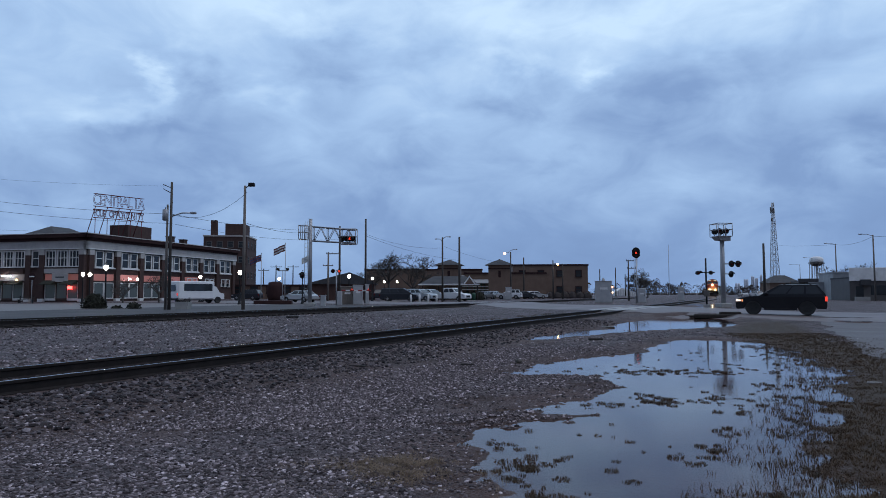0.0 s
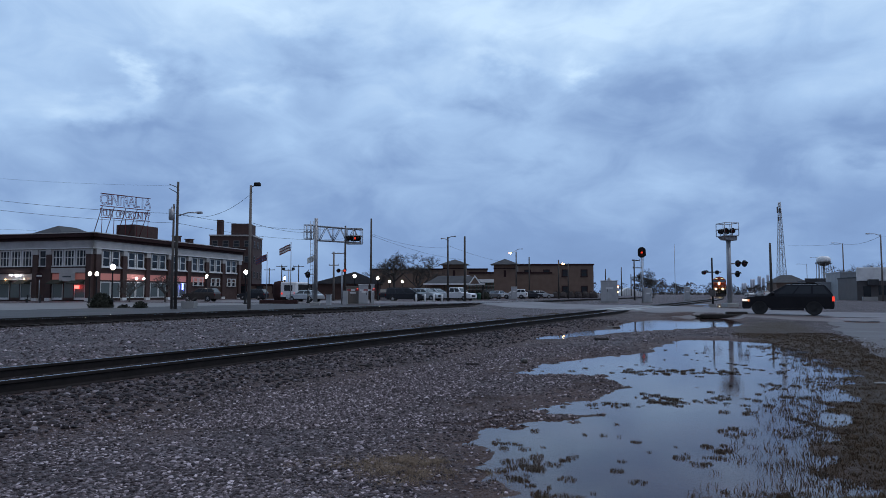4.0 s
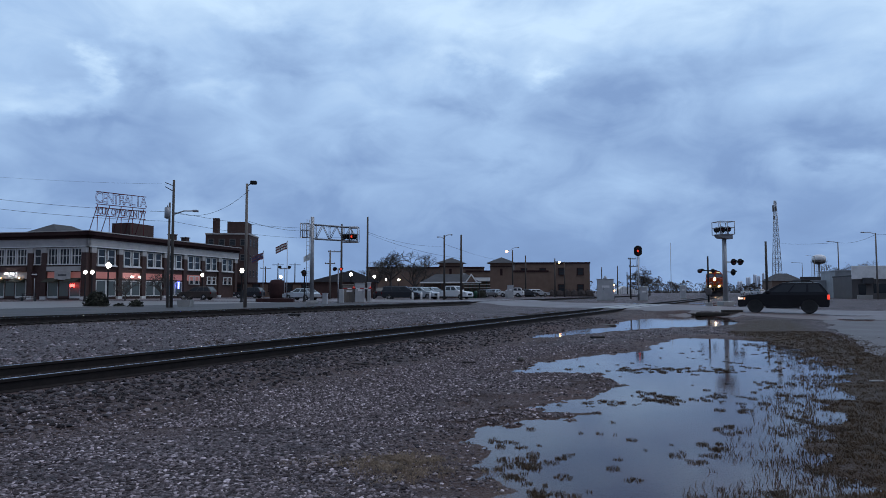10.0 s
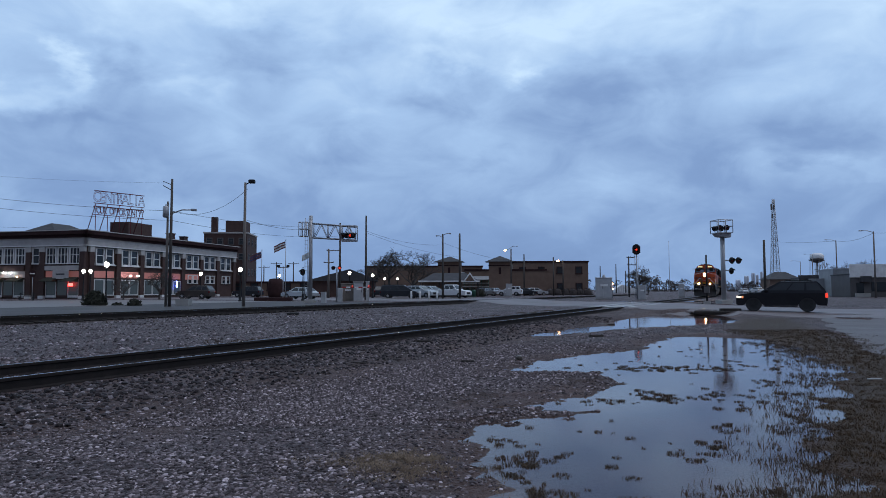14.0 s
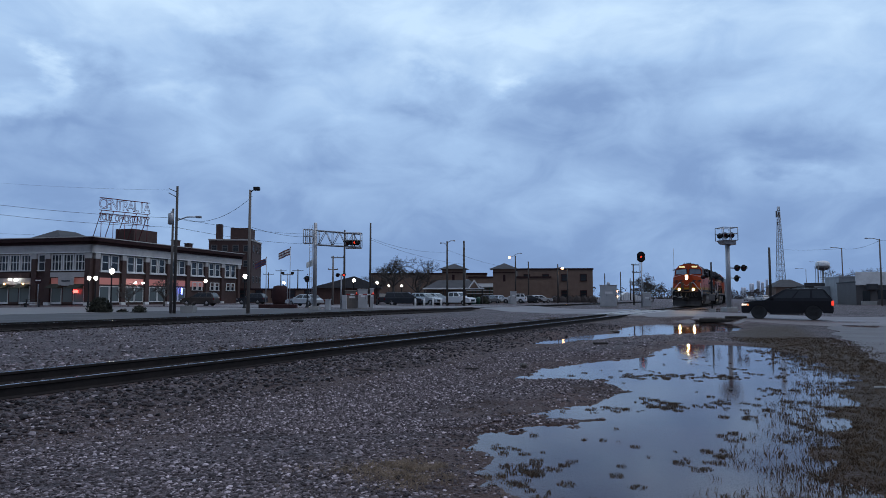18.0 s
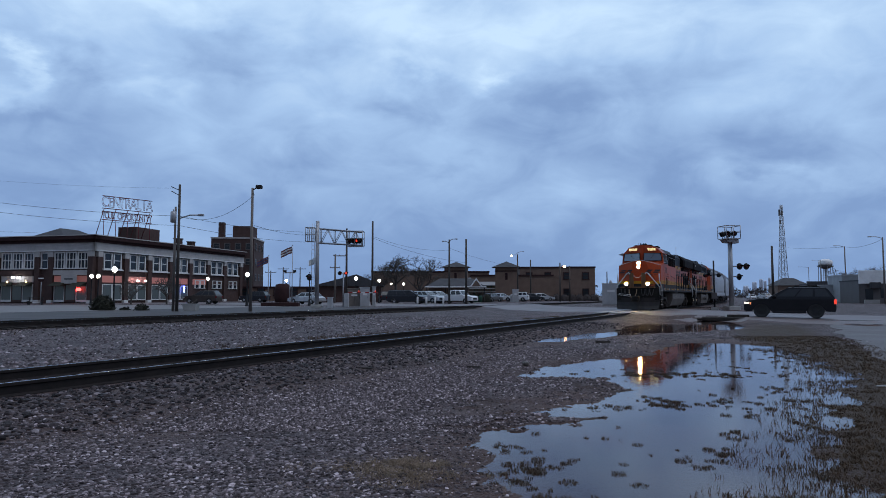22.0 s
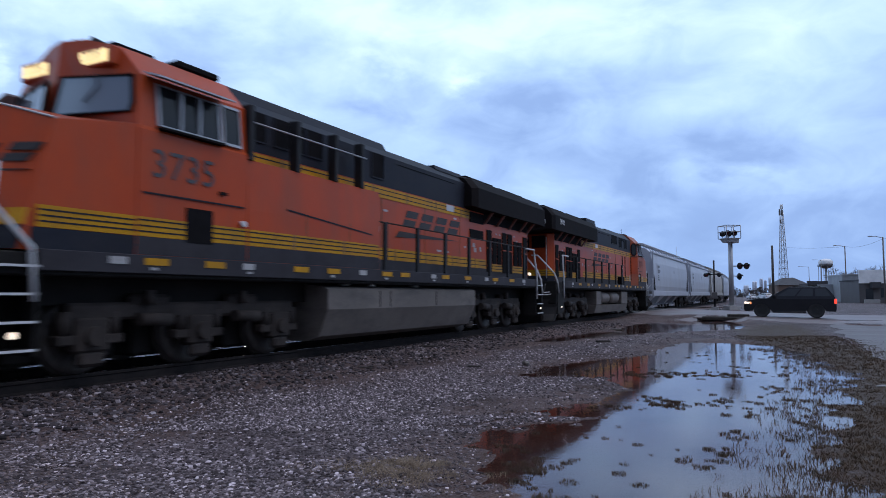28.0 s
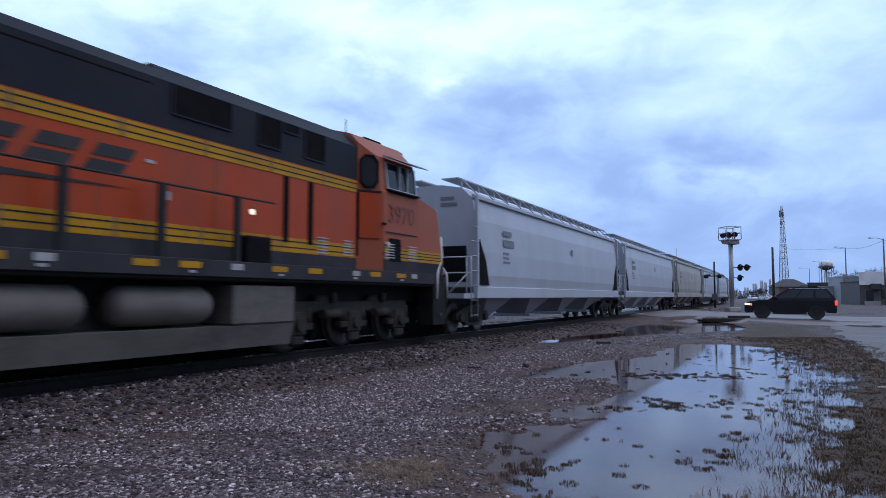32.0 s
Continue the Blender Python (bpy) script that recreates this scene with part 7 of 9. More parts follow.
    for q in (5.9, 6.7, 7.5):
        bm = B()
        rod(bm, (0.75, Y(c1 + q), 4.44), (0.75, Y(c1 + q), 4.57), 0.05, n=8)
        part("lifting_eye", bm, M["navy"], t)
    for s in (-1, 1):
        bm = B()
        slab(bm, min(s * 1.2, s * 1.21), max(s * 1.2, s * 1.21), Y(c1 + 5.4), Y(rad_y - 0.6), 4.20, 4.22)
        part("roof_seam", bm, M["grille"], roof)
    # the left side carries a full-width equipment cabinet flush with the cab, with upright posts above it
    ce = 9.2 - d
    bm = B()
    prism(bm, [(hx, 1.6), (hx, 3.38), (1.51, 3.34), (1.535, 2.5), (1.535, 1.6)], Y(c1 + 0.006), Y(ce), "y")
    cabinet = part("side_cabinet", bm, M["orange"], t, "orange full-width side cabinet")
    stripes(cabinet, 1.536, Y(c1 + 0.03), Y(ce - 0.05), 1.90, 2.17, 1, 3)
    bm = B()
    slab(bm, 1.534, 1.542, Y(c1 + 0.02), Y(ce - 0.02), 1.645, 1.896)
    part("cabinet_skirt", bm, M["dusty_navy"], cabinet)
    bm = B()
    prism(bm, [(Y(c1 + 1.0), 2.62), (Y(c1 + 1.0), 2.59), (Y(ce - 0.3), 2.36), (Y(ce - 0.3), 2.39)], 1.534, 1.544, "x")
    part("trim_strip", bm, M["navy"], cabinet)
    for q in (c1 + 1.55, c1 + 2.95):
        bm = B()
        slab(bm, 1.534, 1.541, Y(q), Y(q + 0.02), 2.18, 2.55)
        part("panel_seam", bm, M["dusty_seam"], cabinet)
    for q in (0.06, 1.29, 2.47, 3.40):
        bm = B()
        slab(bm, 1.36, 1.56, Y(c1 + q) - 0.055, Y(c1 + q) + 0.055, 3.33, 4.28, 0.01)
        part("roof_stanchion", bm, M["black_iron"], t, "black upright stanchion")
    handrail(t, [(1.56, Y(c1 + 0.1), 3.98), (1.56, Y(c1 + 3.5), 3.98)], 0.016, M["galv"])
    for s in (-1, 1):
        x = s * (hx + 0.006)
        stripes(t, x, Y(c1 + 0.05), Y(14.66 if lit else 15.62), 3.32, 3.57, s, 2)
        stripes(t, s * (hx + 0.001), Y(ce + 0.05 if s > 0 else c1 + 0.1), Y(15.9 - d), 1.90, 2.17, s, 2)
        bm = B()
        xs = sorted((s * hx, s * (hx + 0.01)))
        slab(bm, xs[0], xs[1], Y(ce + 0.02 if s > 0 else c1 + 0.02), Y(he - 0.05), 1.61, 1.895)
        part("hood_skirt", bm, M["dusty_navy"], t)
        slanted_mark(t, x, Y(10.75 - d), Y(14.0 - d), 2.76, s)
        # black grilles high in the dark roof side
        for a, b, z0 in ((1.21, 1.81, 3.77), (2.04, 2.42, 4.15), (2.55, 3.12, 3.77), (3.8, 5.0, 3.86)) if s < 0 else ((0.25, 0.75, 3.80), (1.0, 1.85, 3.80), (1.95, 2.42, 3.80), (4.27, 4.75, 3.76)):
            bm = B()
            xs = sorted((s * (hx + 0.004), s * (hx + 0.012)))
            slab(bm, xs[0], xs[1], Y(c1 + a), Y(c1 + b), z0, 4.31)
            g = part("grille", bm, M["grille"], t, "black screened opening")
            for y0, y1, za, zb in ((a - 0.03, a, z0, 4.31), (b, b + 0.03, z0, 4.31), (a - 0.03, b + 0.03, z0 - 0.03, z0)):
                bm = B()
                slab(bm, min(s * hx, s * (hx + 0.03)), max(s * hx, s * (hx + 0.03)), Y(c1 + y0), Y(c1 + y1), za, zb)
                part("frame", bm, M["navy"], g)
        if s < 0:
            # recessed black uprights, pale louvres and a lit lamp beside the cab on the right side
            for q in (1.55, 2.28):
                bm = B()
                slab(bm, -hx - 0.02, -hx + 0.004, Y(c1 + q), Y(c1 + q + 0.14), 2.08, 3.31)
                part("upright", bm, M["grille"], t, "black upright recess")
            for q, w in ((-2.05, 0.42), (-1.0, 0.42), (1.05, 0.35), (0.2, 0.3)):
                for k in range(6):
                    bm = B()
                    xx = -1.548 if q < 0 else -hx - 0.012
                    slab(bm, xx - 0.006, xx + 0.004, Y(c1 + q), Y(c1 + q + w), 1.93 + 0.06 * k, 1.955 + 0.06 * k)
                    part("louvre_slat", bm, M["placard"], t)
            bm = B()
            slab(bm, -1.45, -hx + 0.01, Y(c1 + 2.98), Y(c1 + 3.6), 1.62, 2.10, 0.03)
            bx = part("relay_box", bm, M["grille"], t, "black box on the walkway")
            bm = B()
            rod(bm, (-1.46, Y(c1 + 3.5), 2.5), (-1.44, Y(c1 + 3.5), 2.5), 0.05, n=10)
            part("walkway_lamp", bm, M["marker"], bx, "lit walkway lamp")
        # pale patch on the upper band
        bm = B()
        xs = sorted((s * (hx + 0.008), s * (hx + 0.016)))
        slab(bm, xs[0], xs[1], Y(13.15 - d), Y(13.6 - d), 3.40, 3.57)
        part("panel_patch", bm, M["alu_box"], t, "bare pale metal patch")
        # louvres, then tall black engine doors with orange rails between
        for z0, z1 in ((3.24, 3.54), (2.78, 3.03)) if lit else ():
            bm = B()
            xs = sorted((s * hx, s * (hx + 0.02)))
            slab(bm, xs[0], xs[1], Y(14.68), Y(15.68), z0, z1)
            part("louvre", bm, M["grille"], t)
        for a, b, z0, z1 in ((15.94, 16.33, 1.80, 3.11), (16.41, 16.74, 2.07, 2.90), (16.82, 17.14, 2.07, 2.90), (17.24, 17.62, 1.80, 3.12), (17.72, 18.11, 1.80, 3.12), (18.26, 18.62, 2.07, 2.90), (18.70, 19.06, 2.07, 2.90), (19.2, 19.6, 1.80, 3.12)):
            bm = B()
            xs = sorted((s * hx, s * (hx + 0.03)))
            slab(bm, xs[0], xs[1], Y(a), Y(b), z0, z1, 0.006)
            dr = part("engine_door", bm, M["grille"], t, "tall black louvred engine door")
            for z in (2.52,) if z1 > 3 else ():
                bm = B()
                slab(bm, min(s * (hx + 0.03), s * (hx + 0.04)), max(s * (hx + 0.03), s * (hx + 0.04)), Y(a), Y(b), z, z + 0.035)
                part("door_rail", bm, M["orange"], dr)
        for a, b in ((16.36, 17.2), (18.15, 19.16)):
            stripes(t, s * (hx + 0.011), Y(a), Y(b), 1.83, 2.055, s, 2)
        for k in range(3):
            bm = B()
            a = (ce + 0.6 if s > 0 else c1 + 4.1) + 2.1 * k
            xs = sorted((s * hx, s * (hx + 0.008)))
            slab(bm, xs[0], xs[1], Y(a), Y(a + 0.016), 2.18, 3.31)
            part("panel_seam", bm, M["dusty_seam"], t)
        for a, z, w in ((9.6, 2.52, 0.16), (9.9, 3.02, 0.2), (12.6, 2.24, 0.3), (13.1, 2.24, 0.24), (13.6, 3.2, 0.22), (14.3, 2.44, 0.14), (14.9, 2.50, 0.2), (15.0, 2.36, 0.2), (15.4, 2.4, 0.16), (18.4, 2.6, 0.22), (18.35, 2.32, 0.18), (18.55, 2.9, 0.12), (16.7, 3.0, 0.1), (17.0, 3.0, 0.1), (18.3, 3.05, 0.1)):
            bm = B()
            xs = sorted((s * (hx + 0.002), s * (hx + 0.010)))
            slab(bm, xs[0], xs[1], Y(a), Y(a + w * 0.8), z, z + (0.13 if 2.3 < z < 2.7 and w > 0.15 else 0.05))
            part("placard", bm, M["placard"], t)
        # screen strip whose black also paints the shade under the overhang
        bm = B()
        xs = sorted((s * (hx + 0.001), s * (hx + 0.012)))
        slab(bm, xs[0], xs[1], Y(15.72), Y(he - 0.02), 3.30, 3.595)
        part("recess_shade_screen", bm, M["grille"], t, "black screen that also gives the shaded recess under the radiator")
        # walkway handrail with stanchions
        first = ce + 0.3 if s > 0 else c1 + 3.9
        posts = [first + 1.5 * k for k in range(int((LOCO - 2.5 - first) / 1.5) + 1)]
        for q in posts:
            bm = B()
            slab(bm, min(s * 1.47, s * 1.53), max(s * 1.47, s * 1.53), Y(q) - 0.06, Y(q) + 0.06, 1.6, 2.70)
            part("stanchion", bm, M["black_iron"], t)
        handrail(t, [(s * 1.5, Y(first - 0.9), 2.70), (s * 1.5, Y(LOCO - 2.6), 2.70)], 0.018, M["truck"])
    # radiator: a wide dark overhang with sloping underside that reaches past the hood's end
    bm = B()
    r0, r1 = Y(rad_y), Y(LOCO - 0.42)
    sec = [(-1.20, 3.585), (-1.56, 3.62), (-1.56, 4.20), (-1.30, 4.50), (-0.7, 4.66), (0.7, 4.66), (1.30, 4.50), (1.56, 4.20), (1.56, 3.62), (1.20, 3.585)]
    rings = []
    for y, k in ((r0, 0.93), (r0 + 0.25, 1.0), (r1 - 0.25, 1.0), (r1, 0.95)):
        rings.append([bm.verts.new((x * (k if abs(x) > 1 else 1), y, z - (1 - k) * (0.5 if z > 4 else -0.6))) for x, z in sec])
    for p, q in zip(rings, rings[1:]):
        for i in range(len(sec)):
            j = (i + 1) % len(sec)
            bm.faces.new((p[i], p[j], q[j], q[i]))
    bm.faces.new(rings[0])
    bm.faces.new(rings[-1][::-1])
    rad = part("radiator", bm, M["radiator"], t, "dark overhanging radiator housing")
    bm = B()
    slab(bm, -0.9, 0.9, r0 + 0.8, r0 + 3.0, 4.65, 4.71, 0.03)
    slab(bm, -0.9, 0.9, r0 + 3.5, r1 - 0.8, 4.65, 4.70, 0.03)
    part("roof_screen", bm, M["grille"], rad)
    # orange struts, coloured brown to hold the shade of the recess
    for q in (15.75, 16.72, 17.78, 18.82, 19.55):
        for s in (-1, 1):
            bm = B()
            prism(bm, [(s * 1.212, 3.26), (s * 1.25, 3.26), (s * 1.53, 3.60), (s * 1.45, 3.60)], Y(q) - 0.05, Y(q) + 0.05, "y")
            part("bracket", bm, M["faded_number_shaded_strut"], rad, "slanting orange strut browned for the recess's shade")
    if not lit:
        for s in (-1, 1):
            lettering("road_number", number, 0.30, M["white_paint"], rad, Matrix.Translation((s * 1.564, r1 - 1.15, 3.98)) @ Matrix.Rotation(s * math.pi / 2, 4, "Z") @ Matrix.Rotation(math.pi / 2, 4, "X"), 0.003)
            lettering("road_number", number, 0.30, M["white_paint"], rad, Matrix.Translation((s * 0.95, r1 + 0.004, 3.92)) @ Matrix.Rotation(math.pi, 4, "Z") @ Matrix.Rotation(math.pi / 2, 4, "X"), 0.003)
    # rear hood end: lamp housing, dark screen, bands and hand grabs
    bm = B()
    prism(bm, [(-hx, Y(he)), (-1.0, Y(he + 0.28)), (1.0, Y(he + 0.28)), (hx, Y(he))], 1.6, 3.52, "z")
    rear = part("hood_end", bm, M["orange"], t, "orange hood end with bevelled corners")
    ye = Y(he + 0.28)
    for z0, z1, mat in ((1.86, 2.10, "yellow"), (1.62, 1.855, "navy"), (1.925, 1.945, "navy"), (2.005, 2.025, "navy")):
        bm = B()
        o = 0.006 if z1 - z0 > 0.1 else 0.009
        prism(bm, [(-hx - o, Y(he)), (-1.003, ye + o), (1.003, ye + o), (hx + o, Y(he))], z0, z1, "z")
        part("stripe", bm, M[mat], rear)
    for x0, x1, z0, z1 in ((-0.24, 0.24, 2.82, 3.45), (0.36, 0.92, 2.98, 3.46), (-0.92, -0.36, 2.98, 3.46)):
        bm = B()
        slab(bm, x0, x1, ye + 0.002, ye + 0.05, z0, z1, 0.01)
        part("dark_panel", bm, M["grille"], rear)
    for k in range(2):
        bm = B()
        rod(bm, (0.24 * k - 0.12, ye + 0.04, 3.36), (0.24 * k - 0.12, ye + 0.11, 3.36), 0.105, n=14)
        lp = part("rear_lamp", bm, M["navy"], rear, "round hood-end lamp")
        bm = B()
        rod(bm, (0.24 * k - 0.12, ye + 0.11, 3.36), (0.24 * k - 0.12, ye + 0.116, 3.36), 0.085, n=14)
        part("lens", bm, M["chrome"], lp, "unlit clear lens")
    for s in (-1, 1):
        handrail(rear, [(s * 0.98, ye + 0.07, 1.75), (s * 0.98, ye + 0.07, 3.4)], 0.018, M["silver_rail"])
    bm = B()
    rod(bm, (1.0, Y(LOCO - 0.84), 1.86), (1.0, Y(LOCO - 0.80), 1.86), 0.06, n=12)
    part("marker_lamp", bm, M["marker"], t, "small lit end lamp")
    return t


def hopper(paint, label):
    """A four-bay covered hopper; local front at -y."""
    L = 20.2
    H = L / 2
    t = thing("covered_hopper", Matrix(), label, "hopper car", "freight train")
    b0, b1 = -H + 1.05, H - 1.05
    bm = B()
    sec = [(-1.50, 1.35), (-1.55, 1.7), (-1.55, 2.4), (-1.50, 3.3), (-1.38, 3.95), (-1.05, 4.26), (-0.4, 4.38), (0.4, 4.38), (1.05, 4.26), (1.38, 3.95), (1.50, 3.3), (1.55, 2.4), (1.55, 1.7), (1.50, 1.35)]
    rings = []
    for y, cut in ((b0, 0), (b1, 0)):
        rings.append([bm.verts.new((x, y, z)) for x, z in sec])
    for i in range(len(sec)):
        j = (i + 1) % len(sec)
        f = bm.faces.new((rings[0][i], rings[0][j], rings[1][j], rings[1][i]))
    bm.faces.new(rings[0])
    bm.faces.new(rings[1][::-1])
    body = part("body", bm, paint, t, "curved grey hopper body")
    for s in (-1, 1):
        bm = B()
        xs = sorted((s * 1.46, s * 1.60))
        slab(bm, xs[0], xs[1], b0 - 0.1, b1 + 0.1, 1.02, 1.36, 0.015)
        part("side_sill", bm, paint, t)
        bm = B()
        xs = sorted((s * 1.36, s * 1.47))
        slab(bm, xs[0], xs[1], b0 - 0.02, b1 + 0.02, 3.93, 4.05, 0.012)
        part("roof_rail", bm, paint, t)
        # end post wedge, and a black plate that paints the shade of its triangular opening
        for e, sg in ((b0, 1), (b1, -1)):
            bm = B()
            prism(bm, [(e + sg * 0.12, 1.4), (e + sg * 0.85, 1.4), (e + sg * 0.62, 2.1), (e + sg * 0.14, 2.75)], min(s * 1.55, s * 1.565), max(s * 1.55, s * 1.565), "x")
            part("end_opening_shade", bm, M["grille"], t, "dark plate for the shade of the triangular end opening")
            bm = B()
            slab(bm, min(s * 1.50, s * 1.60), max(s * 1.50, s * 1.60), min(e, e - sg * 0.09), max(e, e - sg * 0.09), 1.36, 4.0)
            part("end_post", bm, paint, t)
            bm = B()
            for k in range(7):
                z = 0.55 + 0.42 * k
                rod(bm, (s * 1.58, e - sg * 0.50, z), (s * 1.58, e - sg * 0.04, z), 0.013, n=6)
            for q in (0.50, 0.04):
                rod(bm, (s * 1.58, e - sg * q, 0.5), (s * 1.58, e - sg * q, 3.2 if q < 0.1 else 2.2), 0.016, n=6)
            part("ladder", bm, paint, t, "thin side ladder")
        # writing too small to read: bars
        xs = sorted((s * 1.553, s * 1.557))
        for y0, y1, z0, z1 in ((2.0, 2.75, 2.98, 3.14), (2.0, 2.95, 2.62, 2.86), (2.0, 2.5, 2.38, 2.46), (2.0, 2.5, 2.24, 2.32), (9.6, 9.85, 2.75, 3.0), (2.0, 2.6, 2.1, 2.18)):
            bm = B()
            slab(bm, xs[0], xs[1], b0 + y0, b0 + y1, z0, z1)
            part("marking", bm, M["stencil"], body, "grey stencilled bar")
    for e, sg in ((b0, -1), (b1, 1)):
        bm = B()
        slab(bm, -1.5, 1.5, min(e, e + sg * 0.8), max(e, e + sg * 0.8), 1.02, 1.16)
        slab(bm, -0.3, 0.3, min(e, e + sg * 0.85), max(e, e + sg * 0.85), 0.75, 1.1)
        part("end_platform", bm, paint, t)
        # thin black sheet paints the shade of the hollow end bay
        bm = B()
        slab(bm, -1.2, 1.2, min(e + sg * 0.004, e + sg * 0.02), max(e + sg * 0.004, e + sg * 0.02), 1.5, 2.55)
        part("end_bay_shade", bm, M["grille"], t, "dark sheet for the shaded end bay under the slope sheet")
        bm = B()
        for z in (1.75, 2.2):
            rod(bm, (-1.55, e + sg * 0.42, z), (1.55, e + sg * 0.42, z), 0.022, n=6)
        for x in (-1.4, -0.5, 0.5, 1.4):
            rod(bm, (x, e + sg * 0.42, 1.15), (x, e + sg * 0.42, 2.2), 0.022, n=6)
        rod(bm, (1.0, e + sg * 0.78, 1.15), (1.45, e + sg * 0.42, 1.75), 0.022, n=6)
        part("end_railing", bm, paint, t, "thin end platform railing")
        for z0, w in ((3.9, 0.45), (3.72, 0.55)):
            bm = B()
            slab(bm, 0.35, 0.35 + w, min(e + sg * 0.003, e + sg * 0.008), max(e + sg * 0.003, e + sg * 0.008), z0, z0 + 0.12)
            part("marking", bm, M["stencil"], body)
        bm = B()
        slab(bm, -0.16, 0.16, min(sg * H, e + sg * 0.3), max(sg * H, e + sg * 0.3), 0.72, 1.0, 0.04)
        part("coupler", bm, M["truck"], t)
    # roof walk
    bm = B()
    for x in (-0.62, 0.62):
        slab(bm, x - 0.28, x + 0.28, b0 + 0.1, b1 - 0.1, 4.56, 4.60)
    for k in range(15):
        y = b0 + 0.25 + k * (b1 - b0 - 0.5) / 14
        for s in (-1, 1):
            slab(bm, min(s * 0.9, s * 0.94), max(s * 0.9, s * 0.94), y - 0.03, y + 0.03, 4.25, 4.57)
            rod(bm, (s * 0.92, y, 4.58), (s * 1.38, y + 0.3, 4.04), 0.02, n=5)
    part("roof_walk", bm, paint, t, "slatted roof walkway on brackets")
    for k in range(4):
        y = b0 + 2.9 + k * (b1 - b0 - 5.8) / 3
        bm = B()
        a = [bm.verts.new(p) for p in ((-1.35, y - 1.55, 1.36), (1.35, y - 1.55, 1.36), (1.35, y + 1.55, 1.36), (-1.35, y + 1.55, 1.36))]
        c = [bm.verts.new(p) for p in ((-0.55, y - 0.28, 0.42), (0.55, y - 0.28, 0.42), (0.55, y + 0.28, 0.42), (-0.55, y + 0.28, 0.42))]
        for i in range(4):
            bm.faces.new((a[i], a[(i + 1) % 4], c[(i + 1) % 4], c[i]))
        bm.faces.new(c)
        bm.faces.new(a[::-1])
        slab(bm, -0.75, 0.75, y - 0.36, y + 0.36, 0.32, 0.43, 0.02)
        part("discharge_bay", bm, paint, t, "sloped discharge bay with gate")
    for c in (b0 + 0.75, b1 - 0.75):
        railed_truck(t, 0, [c - 0.88, c + 0.88], 0.457, CAR_WHEEL, False)
    return t


M["cab_glass"] = glazing("cab_glass", (0.16, 0.19, 0.22), 0.08, 0.5)
TRAIN = []
behind = 0.0
lead = locomotive("3735", 0.0, True, "orange, black and yellow freight locomotive with lit headlights")
TRAIN.append((lead, LOCO / 2, LOCO, False))
behind += LOCO
second = locomotive("3970", 0.5, False, "orange and black trailing locomotive running hood first")
TRAIN.append((second, behind + LOCO / 2, LOCO, True))
behind += LOCO
for paint, text in (("hopper_grey", "clean pale grey covered hopper car"), ("hopper_grey", "pale grey covered hopper car with roof walk"), ("hopper_tan", "dirty tan-grey covered hopper car"),
                    ("hopper_grey", "pale grey covered hopper car with roof walk"), ("hopper_grey", "pale grey covered hopper car with roof walk"), ("hopper_tan", "dirty tan-grey covered hopper car")):
    c = hopper(M[paint], text)
    TRAIN.append((c, behind + 10.1, 20.2, False))
    behind += 20.2

# ---- road vehicles; local x runs forward, z from the road ----
CAR_STYLES = {  # length, width, height, belt, hood height, roof from / to, cabin from / to, hood start, wheelbase
    "suv": (4.48, 1.80, 1.70, 1.08, 1.05, (-1.78, 0.02), (-2.20, 1.02), 1.0, 2.64),
    "van": (5.0, 1.95, 1.74, 1.02, 0.98, (-2.25, 0.55), (-2.45, 1.65), 1.6, 3.05),
    "sedan": (4.8, 1.80, 1.46, 0.92, 0.88, (-1.25, 0.30), (-1.95, 1.15), 1.1, 2.8),
    "pickup": (5.6, 1.95, 1.85, 1.10, 1.08, (-0.60, 0.75), (-0.85, 1.45), 1.4, 3.5),
}


def arch_points(xc, r, z0):
    return [(xc + r * math.cos(a), max(z0, 0.36 + r * math.sin(a))) for a in [math.pi * k / 8 for k in range(9)]]


